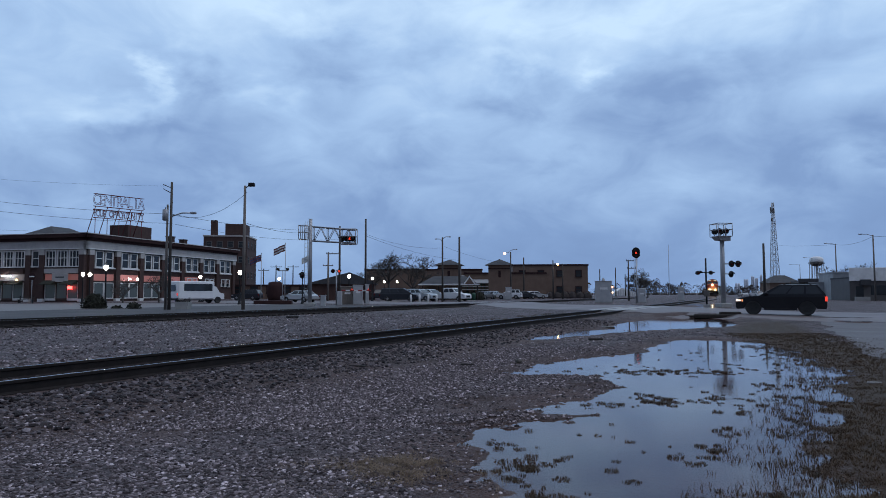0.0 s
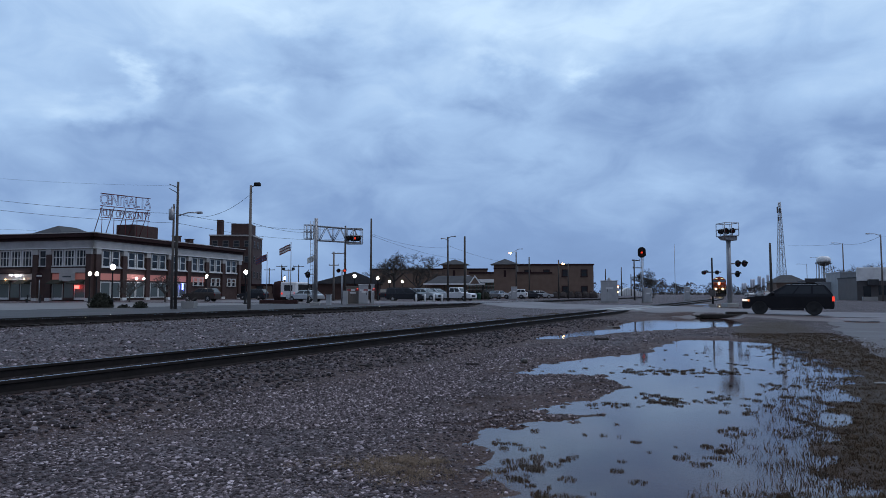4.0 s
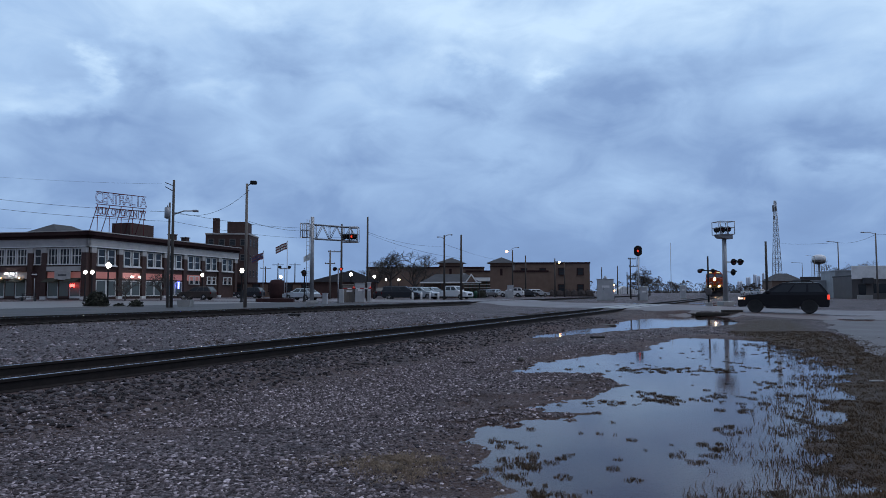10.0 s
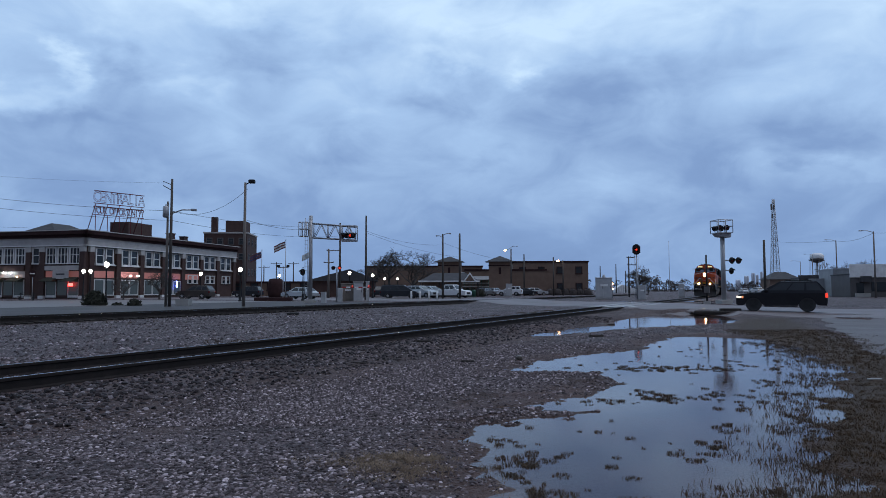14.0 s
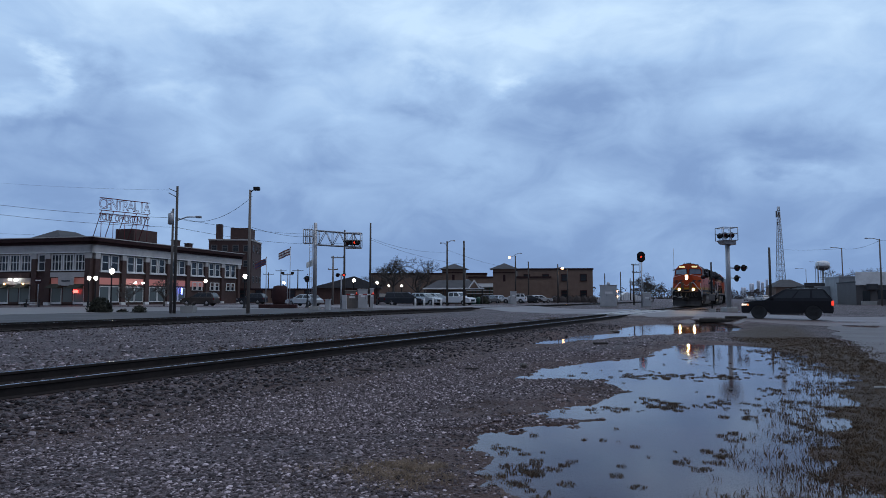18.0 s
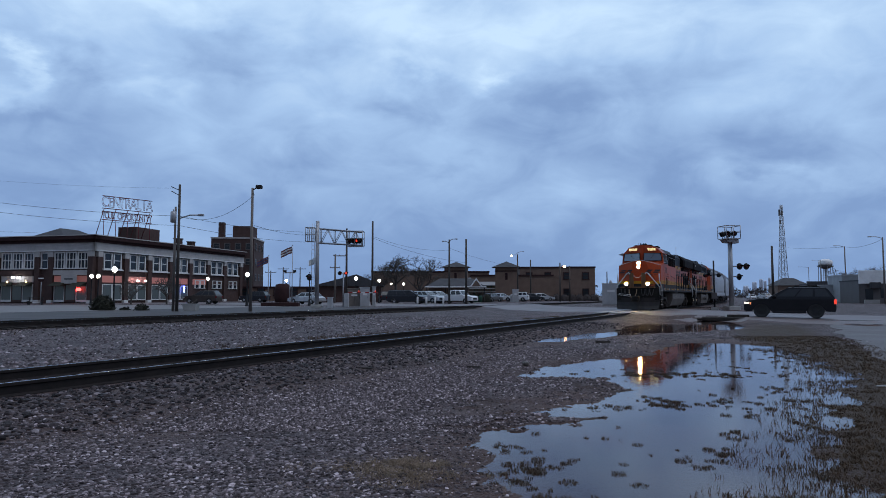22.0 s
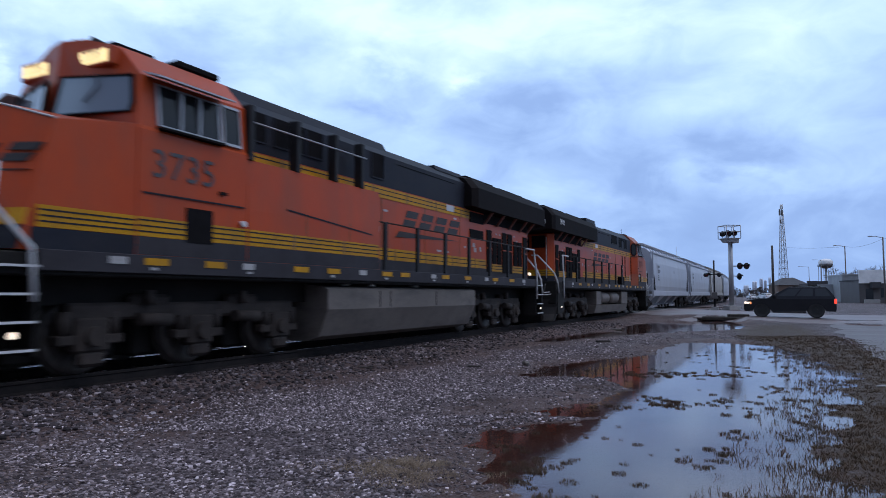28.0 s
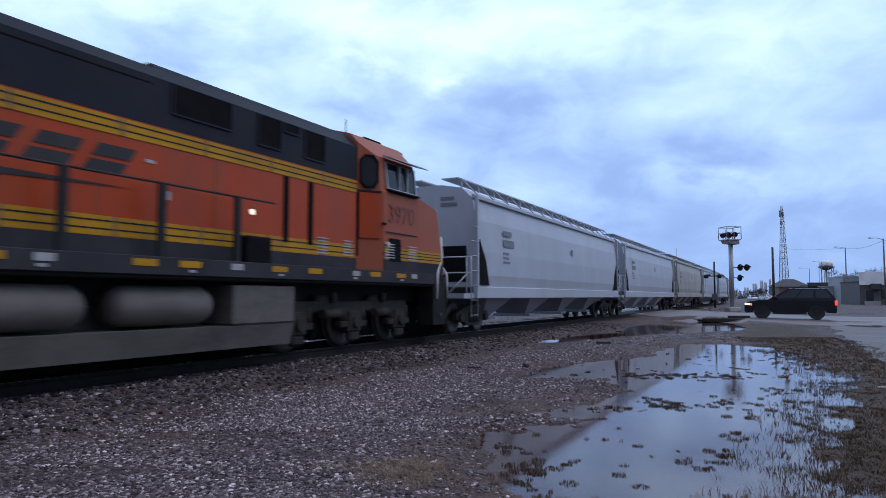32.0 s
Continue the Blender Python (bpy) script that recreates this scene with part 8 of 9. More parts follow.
def car(c, z, rz, style, paint, label, lights=(), group="parked cars"):
    L, W, Hh, belt, hood, roof, cabin, hs, wb = CAR_STYLES[style]
    t = thing("car", pose(c[0], c[1], z, 0, 0, rz), label, "car", group)
    r = 0.405 if style == "suv" else 0.345
    xf, xr, z0 = wb / 2 + 0.03, -wb / 2 + 0.03, 0.27
    low = [(-L / 2 + 0.05, z0 + 0.08)]
    low += [(x, q) for x, q in arch_points(xr, r + 0.07, z0)[::-1]]
    low += [(x, q) for x, q in arch_points(xf, r + 0.07, z0)[::-1]]
    low += [(L / 2 - 0.08, z0 + 0.06), (L / 2, 0.45), (L / 2 - 0.02, 0.72), (L / 2 - 0.07, hood - 0.18), (L / 2 - 0.26, hood - 0.08), (L / 2 - 0.70, hood - 0.035), (hs + 0.05, hood), (hs - 0.1, belt), (cabin[0], belt)]
    if style == "pickup":
        low += [(-0.9, belt), (-L / 2 + 0.03, belt)]
    low += [(-L / 2 - 0.0, belt - 0.15), (-L / 2, 0.5)]
    bm = B()
    prism(bm, low, -W / 2, W / 2, "y")
    es = [e for e in bm.edges if abs(e.verts[0].co.y - e.verts[1].co.y) < 1e-6 and min(v.co.z for v in e.verts) > 0.42]
    bmesh.ops.bevel(bm, geom=es, offset=0.07, segments=2, affect="EDGES", profile=0.6)
    part("body", bm, paint, t)
    bm = B()
    wi, wo = W / 2 - 0.20, W / 2 - 0.03
    lo = [bm.verts.new(p) for p in ((cabin[0], -wo, belt - 0.01), (cabin[1], -wo, belt - 0.01), (cabin[1], wo, belt - 0.01), (cabin[0], wo, belt - 0.01))]
    hi = [bm.verts.new(p) for p in ((roof[0], -wi, Hh - 0.03), (roof[1], -wi, Hh - 0.03), (roof[1], wi, Hh - 0.03), (roof[0], wi, Hh - 0.03))]
    for i in range(4):
        j = (i + 1) % 4
        bm.faces.new((lo[i], lo[j], hi[j], hi[i]))
    bm.faces.new(hi)
    bm.faces.new(lo[::-1])
    bmesh.ops.bevel(bm, geom=[e for e in bm.edges if min(v.co.z for v in e.verts) > belt], offset=0.08, segments=2, affect="EDGES", profile=0.6)
    part("cabin", bm, paint, t)
    # glass
    k0, k1 = 0.14, 0.84

    def on_side(s, fx, k):
        xa = cabin[0] + (cabin[1] - cabin[0]) * fx
        xb = roof[0] + (roof[1] - roof[0]) * fx
        y = (wo + (wi - wo) * k + 0.006) * s
        return (xa + (xb - xa) * k, y, belt + (Hh - 0.03 - belt) * k)
    cuts = {"suv": (0.05, 0.29, 0.33, 0.59, 0.62, 0.90), "van": (0.04, 0.32, 0.35, 0.62, 0.65, 0.92), "sedan": (0.10, 0.48, 0.53, 0.90), "pickup": (0.12, 0.5, 0.55, 0.92)}[style]
    for s in (-1, 1):
        for a, b in zip(cuts[::2], cuts[1::2]):
            bm = B()
            bm.faces.new([bm.verts.new(on_side(s, fx, k)) for fx, k in ((a, k0), (b, k0), (b, k1), (a, k1))])
            part("side_window", bm, M["car_glass"], t)
    for xa, xb, sg in ((cabin[1], roof[1], 1), (cabin[0], roof[0], -1)):
        bm = B()
        pts = []
        for y, k in ((-0.88, k0), (0.88, k0), (0.88, k1), (-0.88, k1)):
            pts.append(bm.verts.new((xa + (xb - xa) * k + sg * 0.012, y * (wo + (wi - wo) * k), belt + (Hh - 0.03 - belt) * k + 0.006)))
        bm.faces.new(pts)
        part("windscreen" if sg > 0 else "rear_window", bm, M["car_glass"], t)
    for s in (-1, 1):
        bm = B()
        slab(bm, L / 2 - 0.32, L / 2 - 0.03, min(s * (W / 2 - 0.38), s * (W / 2 + 0.004)), max(s * (W / 2 - 0.38), s * (W / 2 + 0.004)), hood - 0.32, hood - 0.18, 0.03)
        part("headlight", bm, M["head_dim"] if "head" in lights else M["chrome"], t)
        bm = B()
        slab(bm, L / 2 - 0.40, L / 2 - 0.31, min(s * (W / 2 - 0.1), s * (W / 2 + 0.006)), max(s * (W / 2 - 0.1), s * (W / 2 + 0.006)), hood - 0.34, hood - 0.18, 0.02)
        part("turn_lamp", bm, M["amber"] if "head" in lights else M["dim_lens"], t)
        bm = B()
        slab(bm, -L / 2 - 0.012, -L / 2 + 0.13, min(s * (W / 2 - 0.2), s * (W / 2 + 0.004)), max(s * (W / 2 - 0.2), s * (W / 2 + 0.004)), belt - 0.34, belt - 0.05, 0.03)
        part("tail_light", bm, M["tail"] if "tail" in lights else M["dim_lens"], t)
        bm = B()
        slab(bm, cabin[1] - 0.42, cabin[1] - 0.22, min(s * (W / 2 + 0.0), s * (W / 2 + 0.17)), max(s * (W / 2), s * (W / 2 + 0.17)), belt + 0.02, belt + 0.17, 0.04)
        part("mirror", bm, paint, t)
        bm = B()
        slab(bm, -wb / 2 + 0.5, wb / 2 - 0.5, min(s * (W / 2 - 0.05), s * (W / 2 + 0.012)), max(s * (W / 2 - 0.05), s * (W / 2 + 0.012)), 0.27, 0.36, 0.02)
        part("rocker", bm, M["black_iron"] if paint != M["car_black"] else paint, t)
        if style in ("suv", "van"):
            bm = B()
            pipe(bm, [(roof[0] + 0.25, s * (wi - 0.08), Hh - 0.04), (roof[0] + 0.35, s * (wi - 0.08), Hh + 0.015), (roof[1] - 0.35, s * (wi - 0.08), Hh + 0.015), (roof[1] - 0.2, s * (wi - 0.08), Hh - 0.04)], 0.02, 6)
            part("roof_rack", bm, M["black_iron"], t)
        for x in (xf, xr):
            bm = B()
            wheel_disc(bm, (x, s * (W / 2 - 0.13), r), r, 0.22, "y", 20, 0.6)
            w = part("wheel", bm, M["rubber"], t)
            bm = B()
            yy = s * (W / 2 - 0.03)
            for k in range(5):
                slab(bm, -0.035, 0.035, -0.012, 0.012, 0.04, 0.2, 0, Matrix.Translation((x, yy, r)) @ Matrix.Rotation(k * math.tau / 5, 4, "Y"))
            rod(bm, (x, yy - 0.012, r), (x, yy + 0.012, r), 0.05, n=10)
            part("rim", bm, M["chrome"] if paint != M["car_black"] else M["rubber"], w)
    bm = B()
    slab(bm, L / 2 - 0.03, L / 2 + 0.012, -0.5, 0.5, 0.5, 0.78, 0.02)
    part("grille", bm, M["black_iron"], t)
    return t


q = Vector((*(19.07, 37.6), 0))
car((q.x, q.y), ground_z(q.x, q.y) + 0.022, 153.3, "suv", M["car_black"], "black sport utility car waiting with lights on at the crossing", ("head", "tail"), "waiting car")
for x, y, rz, style, paint, lights, label in (
        (-16.9, 84, 150, "sedan", "car_silver", (), "silver car parked beside the street lamp"),
        (-30.5, 86, 172, "suv", "car_brown", (), "brown car parked beside the corner building"),
        (-4.7, 87, -6, "van", "car_dark", (), "dark blue minivan in the car park"),
        (-2.1, 92, -35, "suv", "car_silver", (), "silver car in the car park"),
        (-0.7, 97, -40, "suv", "car_silver", (), "silver car in the car park"),
        (1.9, 94, -32, "pickup", "car_white", (), "white pickup truck in the car park"),
        (12.8, 120, 165, "suv", "car_white", (), "white car in the far car park"),
        (8.3, 118, 60, "sedan", "car_grey", (), "grey car in the far car park"),
        (10.2, 122, 60, "sedan", "car_silver", (), "silver car in the far car park"),
        (15.9, 124, 20, "sedan", "car_dark", (), "dark car in the far car park"),
        (18.1, 126, 20, "sedan", "car_silver", (), "silver car in the far car park"),
        (-9.5, 110, 100, "suv", "car_dark", (), "dark car in the far car park"),
        (-29.5, 106, 170, "suv", "car_dark", (), "dark car parked behind the lamp post"),
        (89.5, 190, 100, "suv", "car_white", (), "far white car on the street"),
        (90.5, 200, 80, "sedan", "car_white", (), "far white car on the street")):
    car((x, y), ground_z(x, y) + 0.022, rz, style, M[paint], label, lights)


def shuttle_bus():
    t = thing("shuttle_bus", Matrix(), "white cutaway shuttle bus with dark windows", "bus")
    bm = B()
    slab(bm, -2.9, 1.6, -1.05, 1.05, 0.45, 2.5, 0.12)
    part("body", bm, M["car_white"], t)
    bm = B()
    prism(bm, [(1.55, 0.45), (2.9, 0.45), (2.9, 1.1), (2.35, 1.22), (1.85, 1.9), (1.55, 1.95)], -0.92, 0.92, "y")
    part("cab", bm, M["car_white"], t)
    for s in (-1, 1):
        bm = B()
        slab(bm, -2.2, 1.3, min(s * 1.05, s * 1.057), max(s * 1.05, s * 1.057), 1.4, 2.2)
        part("side_window", bm, M["car_glass"], t)
        bm = B()
        slab(bm, -2.91, -2.87, s * 0.85 - 0.1, s * 0.85 + 0.1, 0.9, 1.15)
        part("tail_light", bm, M["tail"], t)
        for x in (2.05, -1.75):
            bm = B()
            wheel_disc(bm, (x, s * 0.92, 0.38), 0.38, 0.25, "y", 18, 0.6)
            part("wheel", bm, M["rubber"], t)
    bm = B()
    slab(bm, -2.915, -2.90, -0.55, 0.55, 1.35, 2.1)
    part("rear_window", bm, M["car_glass"], t)
    bm = B()
    slab(bm, -3.0, -2.88, -1.02, 1.02, 0.42, 0.6, 0.03)
    part("bumper", bm, M["black_iron"], t)
    return t


bus = shuttle_bus()

# ---- street side: buildings, lattice mast, water tower, distance ----
def hip_block(name, c, w, d, h, apex, wall, roof, label, rz=0):
    t = thing(name, pose(c[0], c[1], 0.15, 0, 0, rz), label, "building")
    bm = B()
    slab(bm, -w / 2, w / 2, 0, d, 0, h)
    part("wall", bm, wall, t)
    bm = B()
    o = 0.5
    q = [bm.verts.new(p) for p in ((-w / 2 - o, -o, h), (w / 2 + o, -o, h), (w / 2 + o, d + o, h), (-w / 2 - o, d + o, h))]
    r = [bm.verts.new((-w * 0.18, d / 2, apex)), bm.verts.new((w * 0.18, d / 2, apex))]
    for f in ((q[0], q[1], r[1], r[0]), (q[2], q[3], r[0], r[1]), (q[1], q[2], r[1]), (q[3], q[0], r[0]), tuple(q[::-1])):
        bm.faces.new(f)
    part("roof", bm, roof, t, "dark hipped roof")
    return t


hip_block("low_shop", (97.85, 190.0), 8.0, 9, 4.0, 6.2, M["tan_brick"], M["roof_dark"], "low brown brick shop with a dark roof", -10)


def flat_shop(name, c, rz, w, d, h, wall, label, extras=()):
    t = thing(name, pose(c[0], c[1], 0.15, 0, 0, rz), label, "building")
    bm = B()
    slab(bm, -w / 2, w / 2, 0, d, 0, h)
    part("wall", bm, wall, t)
    bm = B()
    slab(bm, -w / 2 - 0.1, w / 2 + 0.1, -0.1, d + 0.1, h, h + 0.2)
    part("parapet", bm, M["galv"] if wall == M["corrugated"] else M["roof_dark"], t)
    for nm, x0, x1, y0, y1, z0, z1, mat in extras:
        bm = B()
        slab(bm, x0, x1, y0, y1, z0, z1, 0.02)
        part(nm, bm, mat, t)
    return t


flat_shop("dark_shop", (85.25, 150.0), -16, 8.8, 8, 3.6, M["shed_metal"], "low shop with a black flat canopy", (("canopy", -4.6, 4.5, -0.8, 0.0, 3.5, 4.35, M["roof_dark"]), ("sign_block", 3.4, 4.7, -0.9, 0.5, 3.4, 5.5, M["roof_dark"]), ("shop_window", -3.5, 2.5, -0.06, 0.0, 2.4, 3.4, M["glass"])))
flat_shop("fence_wall", (67.46, 118.0), -16, 4.2, 0.4, 2.9, M["corrugated"], "grey corrugated yard wall")
flat_shop("steel_shed", (67.76, 112.0), -16, 3.6, 9, 4.5, M["corrugated"], "pale corrugated steel shed", tuple(("rib", -1.75 + 0.25 * k, -1.69 + 0.25 * k, -0.05, 0.0, 0.0, 4.5, M["corrugated"]) for k in range(14)))
flat_shop("white_shop", (67.67, 101.0), -16, 10.5, 10, 3.4, M["shed_metal"], "shop with a white upper front and dark awning", (("upper_front", -5.3, 5.3, -0.25, 0.0, 3.0, 5.0, M["white_paint"]), ("awning", -3.9, -2.6, -1.0, 0.0, 2.3, 3.2, M["roof_dark"]), ("door", -4.4, -3.4, -0.06, 0, 0.0, 2.2, M["glass"]), ("shop_window", -2.4, 1.5, -0.06, 0.0, 0.9, 2.3, M["glass"]), ("upper_dark", 0.0, 5.3, -0.3, -0.26, 3.5, 5.1, M["roof_dark"]), ("planter", -4.9, -2.9, -1.3, -0.9, 0.0, 0.6, M["concrete"])))
flat_shop("corner_shop", (75.0, 78.0), -30, 16, 14, 5.0, M["tan_brick"], "brown brick shop beside the street")


def lattice_mast():
    t = thing("lattice_mast", pose(*(150.25, 300.0), 0.1), "tall white steel lattice radio mast", "mast")
    h = 41.5
    half = lambda z: 1.75 * (1 - z / h) + 0.35 * (z / h)
    corners = [(-1, -1), (1, -1), (1, 1), (-1, 1)]
    for sx, sy in corners:
        bm = B()
        rod(bm, (sx * half(0), sy * half(0), 0), (sx * half(h), sy * half(h), h), 0.12, n=5)
        part("leg", bm, M["galv"], t)
    n = 16
    for k in range(n):
        z0, z1 = h * k / n, h * (k + 1) / n
        bm = B()
        for (ax, ay), (bx, by) in zip(corners, corners[1:] + corners[:1]):
            a0 = (ax * half(z0), ay * half(z0), z0)
            b1 = (bx * half(z1), by * half(z1), z1)
            b0 = (bx * half(z0), by * half(z0), z0)
            a1 = (ax * half(z1), ay * half(z1), z1)
            rod(bm, a0, b1, 0.055, n=4)
            rod(bm, b0, a1, 0.055, n=4)
            rod(bm, a0, b0, 0.055, n=4)
        part("bracing", bm, M["galv"], t)
    for x, z, s in ((-1.3, 36.5, 1.4), (-0.2, 36.5, 1.2), (-1.0, 33.0, 0.8)):
        bm = B()
        slab(bm, x - 0.3, x + 0.3, -0.9, -0.5, z, z + s * 2, 0.08)
        part("antenna", bm, M["shed_metal"], t)
    return t


lattice_mast()


def water_tower():
    t = thing("water_tower", pose(*(292.93, 520.0), 4.9), "far white water tower on legs", "water tower")
    bm = B()
    lathe(bm, [(4.75, 19.9), (4.9, 20.4), (4.95, 22.0), (4.3, 23.2), (2.6, 24.0), (0.3, 24.3)], n=24)
    part("tank", bm, M["white_paint"], t, "white domed tank")
    # the belly's shade is put into a grey darker than the dome
    bm = B()
    lathe(bm, [(0.8, 16.6), (2.6, 17.0), (4.1, 18.0), (4.7, 19.2), (4.75, 19.9)], n=24)
    part("bowl", bm, M["shed_metal"], t, "tank bottom in darker grey that paints its shade")
    bm = B()
    for k in range(24):
        a = k * math.tau / 24
        rod(bm, (5.6 * math.cos(a), 5.6 * math.sin(a), 18.7), (5.6 * math.cos(a), 5.6 * math.sin(a), 19.8), 0.06, n=4)
    lathe(bm, [(4.7, 18.4), (5.7, 18.4), (5.7, 18.7), (4.7, 18.7)], n=24)
    part("balcony", bm, M["shed_metal"], t)
    for k in range(6):
        a = k * math.tau / 6 + 0.3
        bm = B()
        rod(bm, (5.5 * math.cos(a), 5.5 * math.sin(a), -4.8), (4.9 * math.cos(a), 4.9 * math.sin(a), 18.5), 0.22, n=8)
        part("leg", bm, M["galv"], t)
    bm = B()
    rod(bm, (0, 0, -4.8), (0, 0, 16.7), 0.8, n=14)
    part("riser", bm, M["galv"], t)
    return t


water_tower()
utility_pole((38.80, 80.0), 0.2, 7.25, 0.17, M["dark_wood"], "thick dark wooden pole")
for k, h, d, arm in ((0.5925, 0.0721, 125, -1.6), (0.6492, 0.0854, 95, -1.6), (0.5383, 0.0413, 260, -3.2), (0.5567, 0.0512, 240, -2.4)):
    q = utility_pole(sight(k, d), 0.15, rise(h, d), 0.13, M["pole_wood"], "street light pole with a curved arm")
    street_arm(q, rise(h, d) - 0.3, arm, M["galv"])
# far silos and sheds
for a, w, h, d in ((0.4450, 9, 0.0121, 600), (0.4575, 8, 0.0179, 620), (0.4675, 6, 0.0221, 640), (0.4733, 5, 0.0196, 640), (0.4800, 4, 0.0238, 640)):
    bm = B()
    top = rise(h, d)
    for k in range(2):
        x = (k - 0.5) * w * 0.25 * d / 600
        lathe(bm, [(w * 0.00022 * d, 0), (w * 0.00022 * d, top), (0.6, top + 1.2)], (x, 0, 0), 16)
    solid("grain_silo", bm, M["haze_block"], "far concrete grain silos, paled by haze in their colour", "silo", "far silos", m=pose(*sight(a, d), 0))


# ---- trees and woods ----
def bare_tree(c, h, seed, label, depth=6, spread=0.62, group="bare trees"):
    rnd = random.Random(seed)
    t = thing("tree", pose(c[0], c[1], 0.15), label, "tree", group)
    wood, twig = B(), B()
    fine = max(0.012, 0.00017 * c[1])

    def grow(p, d, length, r, level):
        q = p + d * length
        if level <= 2:
            rod(wood, p, q, r, r * 0.7, 7, False)
        else:
            rod(twig, p, q, max(r, fine), max(r * 0.6, fine * 0.8), 3, False)
        if level >= depth:
            return
        for k in range(3 if level else 5):
            ax = Vector((rnd.uniform(-1, 1), rnd.uniform(-1, 1), rnd.uniform(-0.35, 0.75))).normalized()
            nd = (d * (1 - spread) + ax * spread + Vector((0, 0, 0.10))).normalized()
            grow(p.lerp(q, rnd.uniform(0.55, 1.0)), nd, length * rnd.uniform(0.62, 0.82), r * 0.58, level + 1)

    grow(Vector((0, 0, -0.1)), Vector((rnd.uniform(-0.06, 0.06), 0, 1)).normalized(), h * 0.30, h * 0.024, 0)
    part("trunk", wood, M["bark"], t, "grey trunk and limbs")
    tagged(part("crown", twig, M["bark"], t, "leafless twigs"), kind="stuff")
    return t


bare_tree((-8.40, 120.0), 11.5, 3, "leafless broad tree behind the car park")
bare_tree((-4.34, 124.0), 10.5, 5, "leafless broad tree behind the car park")
bare_tree((-12.37, 128.0), 9.0, 8, "leafless tree behind the car park", 5)
bare_tree((26.83, 175.0), 9.5, 9, "leafless tree behind the brick block", 5)
bare_tree((56.84, 190.0), 10.5, 11, "leafless tree beside the far track", 6, 0.7)
bare_tree((62.33, 200.0), 8.5, 12, "leafless tree beside the far track", 5, 0.7)
bare_tree((111.78, 190.0), 12.0, 14, "leafless tree beside the street", 5)
bare_tree((95.62, 150.0), 11.5, 15, "leafless tree beside the street", 5)
bare_tree((-34.23, 84.0), 5.0, 17, "small leafless street tree beside the corner building", 5)
bare_tree((-26.75, 150.0), 6.0, 18, "small leafless tree far off", 5)
bare_tree((-37.72, 82.0), 4.5, 19, "small leafless street tree beside the corner building", 5)


def far_woods():
    rnd = random.Random(5)
    verts, faces = [], []
    for k in range(640):
        cx, cy = rnd.uniform(-330, 420), rnd.uniform(335, 420)
        top = 4.6 + 2.6 * noise.noise(Vector((cx * 0.03, 0, 0))) + 1.8 * noise.noise(Vector((cx * 0.11, 3, 0))) + (2.6 if 85 < cx < 150 else 0.4)
        top *= rnd.uniform(0.7, 1.05)
        wide = rnd.uniform(2.2, 4.5)
        for j in range(70):
            a, e = rnd.uniform(0, math.tau), rnd.random() ** 0.6
            w = wide * math.sqrt(max(0.0, 1 - e * e)) * rnd.uniform(0.3, 1.1)
            x, y, z = cx + w * math.cos(a), cy + w * math.sin(a), 0.4 + (top - 0.6) * e
            n = len(verts)
            s = rnd.uniform(0.25, 0.8)
            verts += [(x + rnd.uniform(-s, s), y, z + rnd.uniform(-s, s)) for q in range(3)]
            faces.append((n, n + 1, n + 2))
    for k in range(6000):
        x = rnd.uniform(-330, 420)
        y = rnd.uniform(330, 420)
        env = 2.6 + 1.2 * noise.noise(Vector((x * 0.03, 0, 0))) + 1.6 * noise.noise(Vector((x * 0.11, 3, 0)))
        if 95 < x < 135:
            env *= 1.35
        h = max(1.0, env * rnd.uniform(0.3, 1.0))
        w = rnd.uniform(0.06, 0.22)
        lean = rnd.uniform(-1.6, 1.6)
        n = len(verts)
        verts += [(x - w, y, 0), (x + w, y, 0), (x + w * 0.5 + lean * 0.6, y + 0.3, h * 0.6), (x + lean, y, h), (x - w * 0.7 + lean * 0.3, y - 0.3, h * 0.55)]
        faces += [(n, n + 1, n + 2, n + 4), (n + 4, n + 2, n + 3)]
    me = bpy.data.meshes.new("woods")
    me.from_pydata(verts, [], faces)
    me.materials.append(M["far_wood"])
    tagged(new("woods", me), "far dark leafless woods along the horizon", "woods", kind="stuff")


far_woods()


def brush(name, c, w, d, h, material, label, seed, n=500, blades=0.5):
    """A leafless or clipped bush as many small leaf clumps round a mound."""
    rnd = random.Random(seed)
    verts, faces = [], []
    for k in range(n):
        a, e = rnd.uniform(0, math.tau), math.acos(rnd.uniform(0, 1))
        rr = rnd.uniform(0.7, 1.05)
        p = Vector((w / 2 * rr * math.sin(e) * math.cos(a), d / 2 * rr * math.sin(e) * math.sin(a), max(0.0, h * rr * math.cos(e))))
        s = rnd.uniform(0.05, 0.16) * blades * 2
        i = len(verts)
        for q in range(3):
            verts.append(tuple(p + Vector((rnd.uniform(-s, s), rnd.uniform(-s, s), rnd.uniform(-s, s)))))
        faces.append((i, i + 1, i + 2))
    core = B()
    ball(core, (0, 0, 0), 1.0, 1.0, 12, 8)
    for v in core.verts:
        v.co = Vector((v.co.x * w * 0.42, v.co.y * d * 0.42, max(-0.05, v.co.z * h * 0.88)))
    t = thing(name, pose(c[0], c[1], 0.24), label, "shrub", "shrubs")
    part("core", core, material, t)
    me = bpy.data.meshes.new("foliage")
    me.from_pydata(verts, [], faces)
    me.materials.append(material)
    tagged(share("foliage", me, t), kind="stuff")
    return t


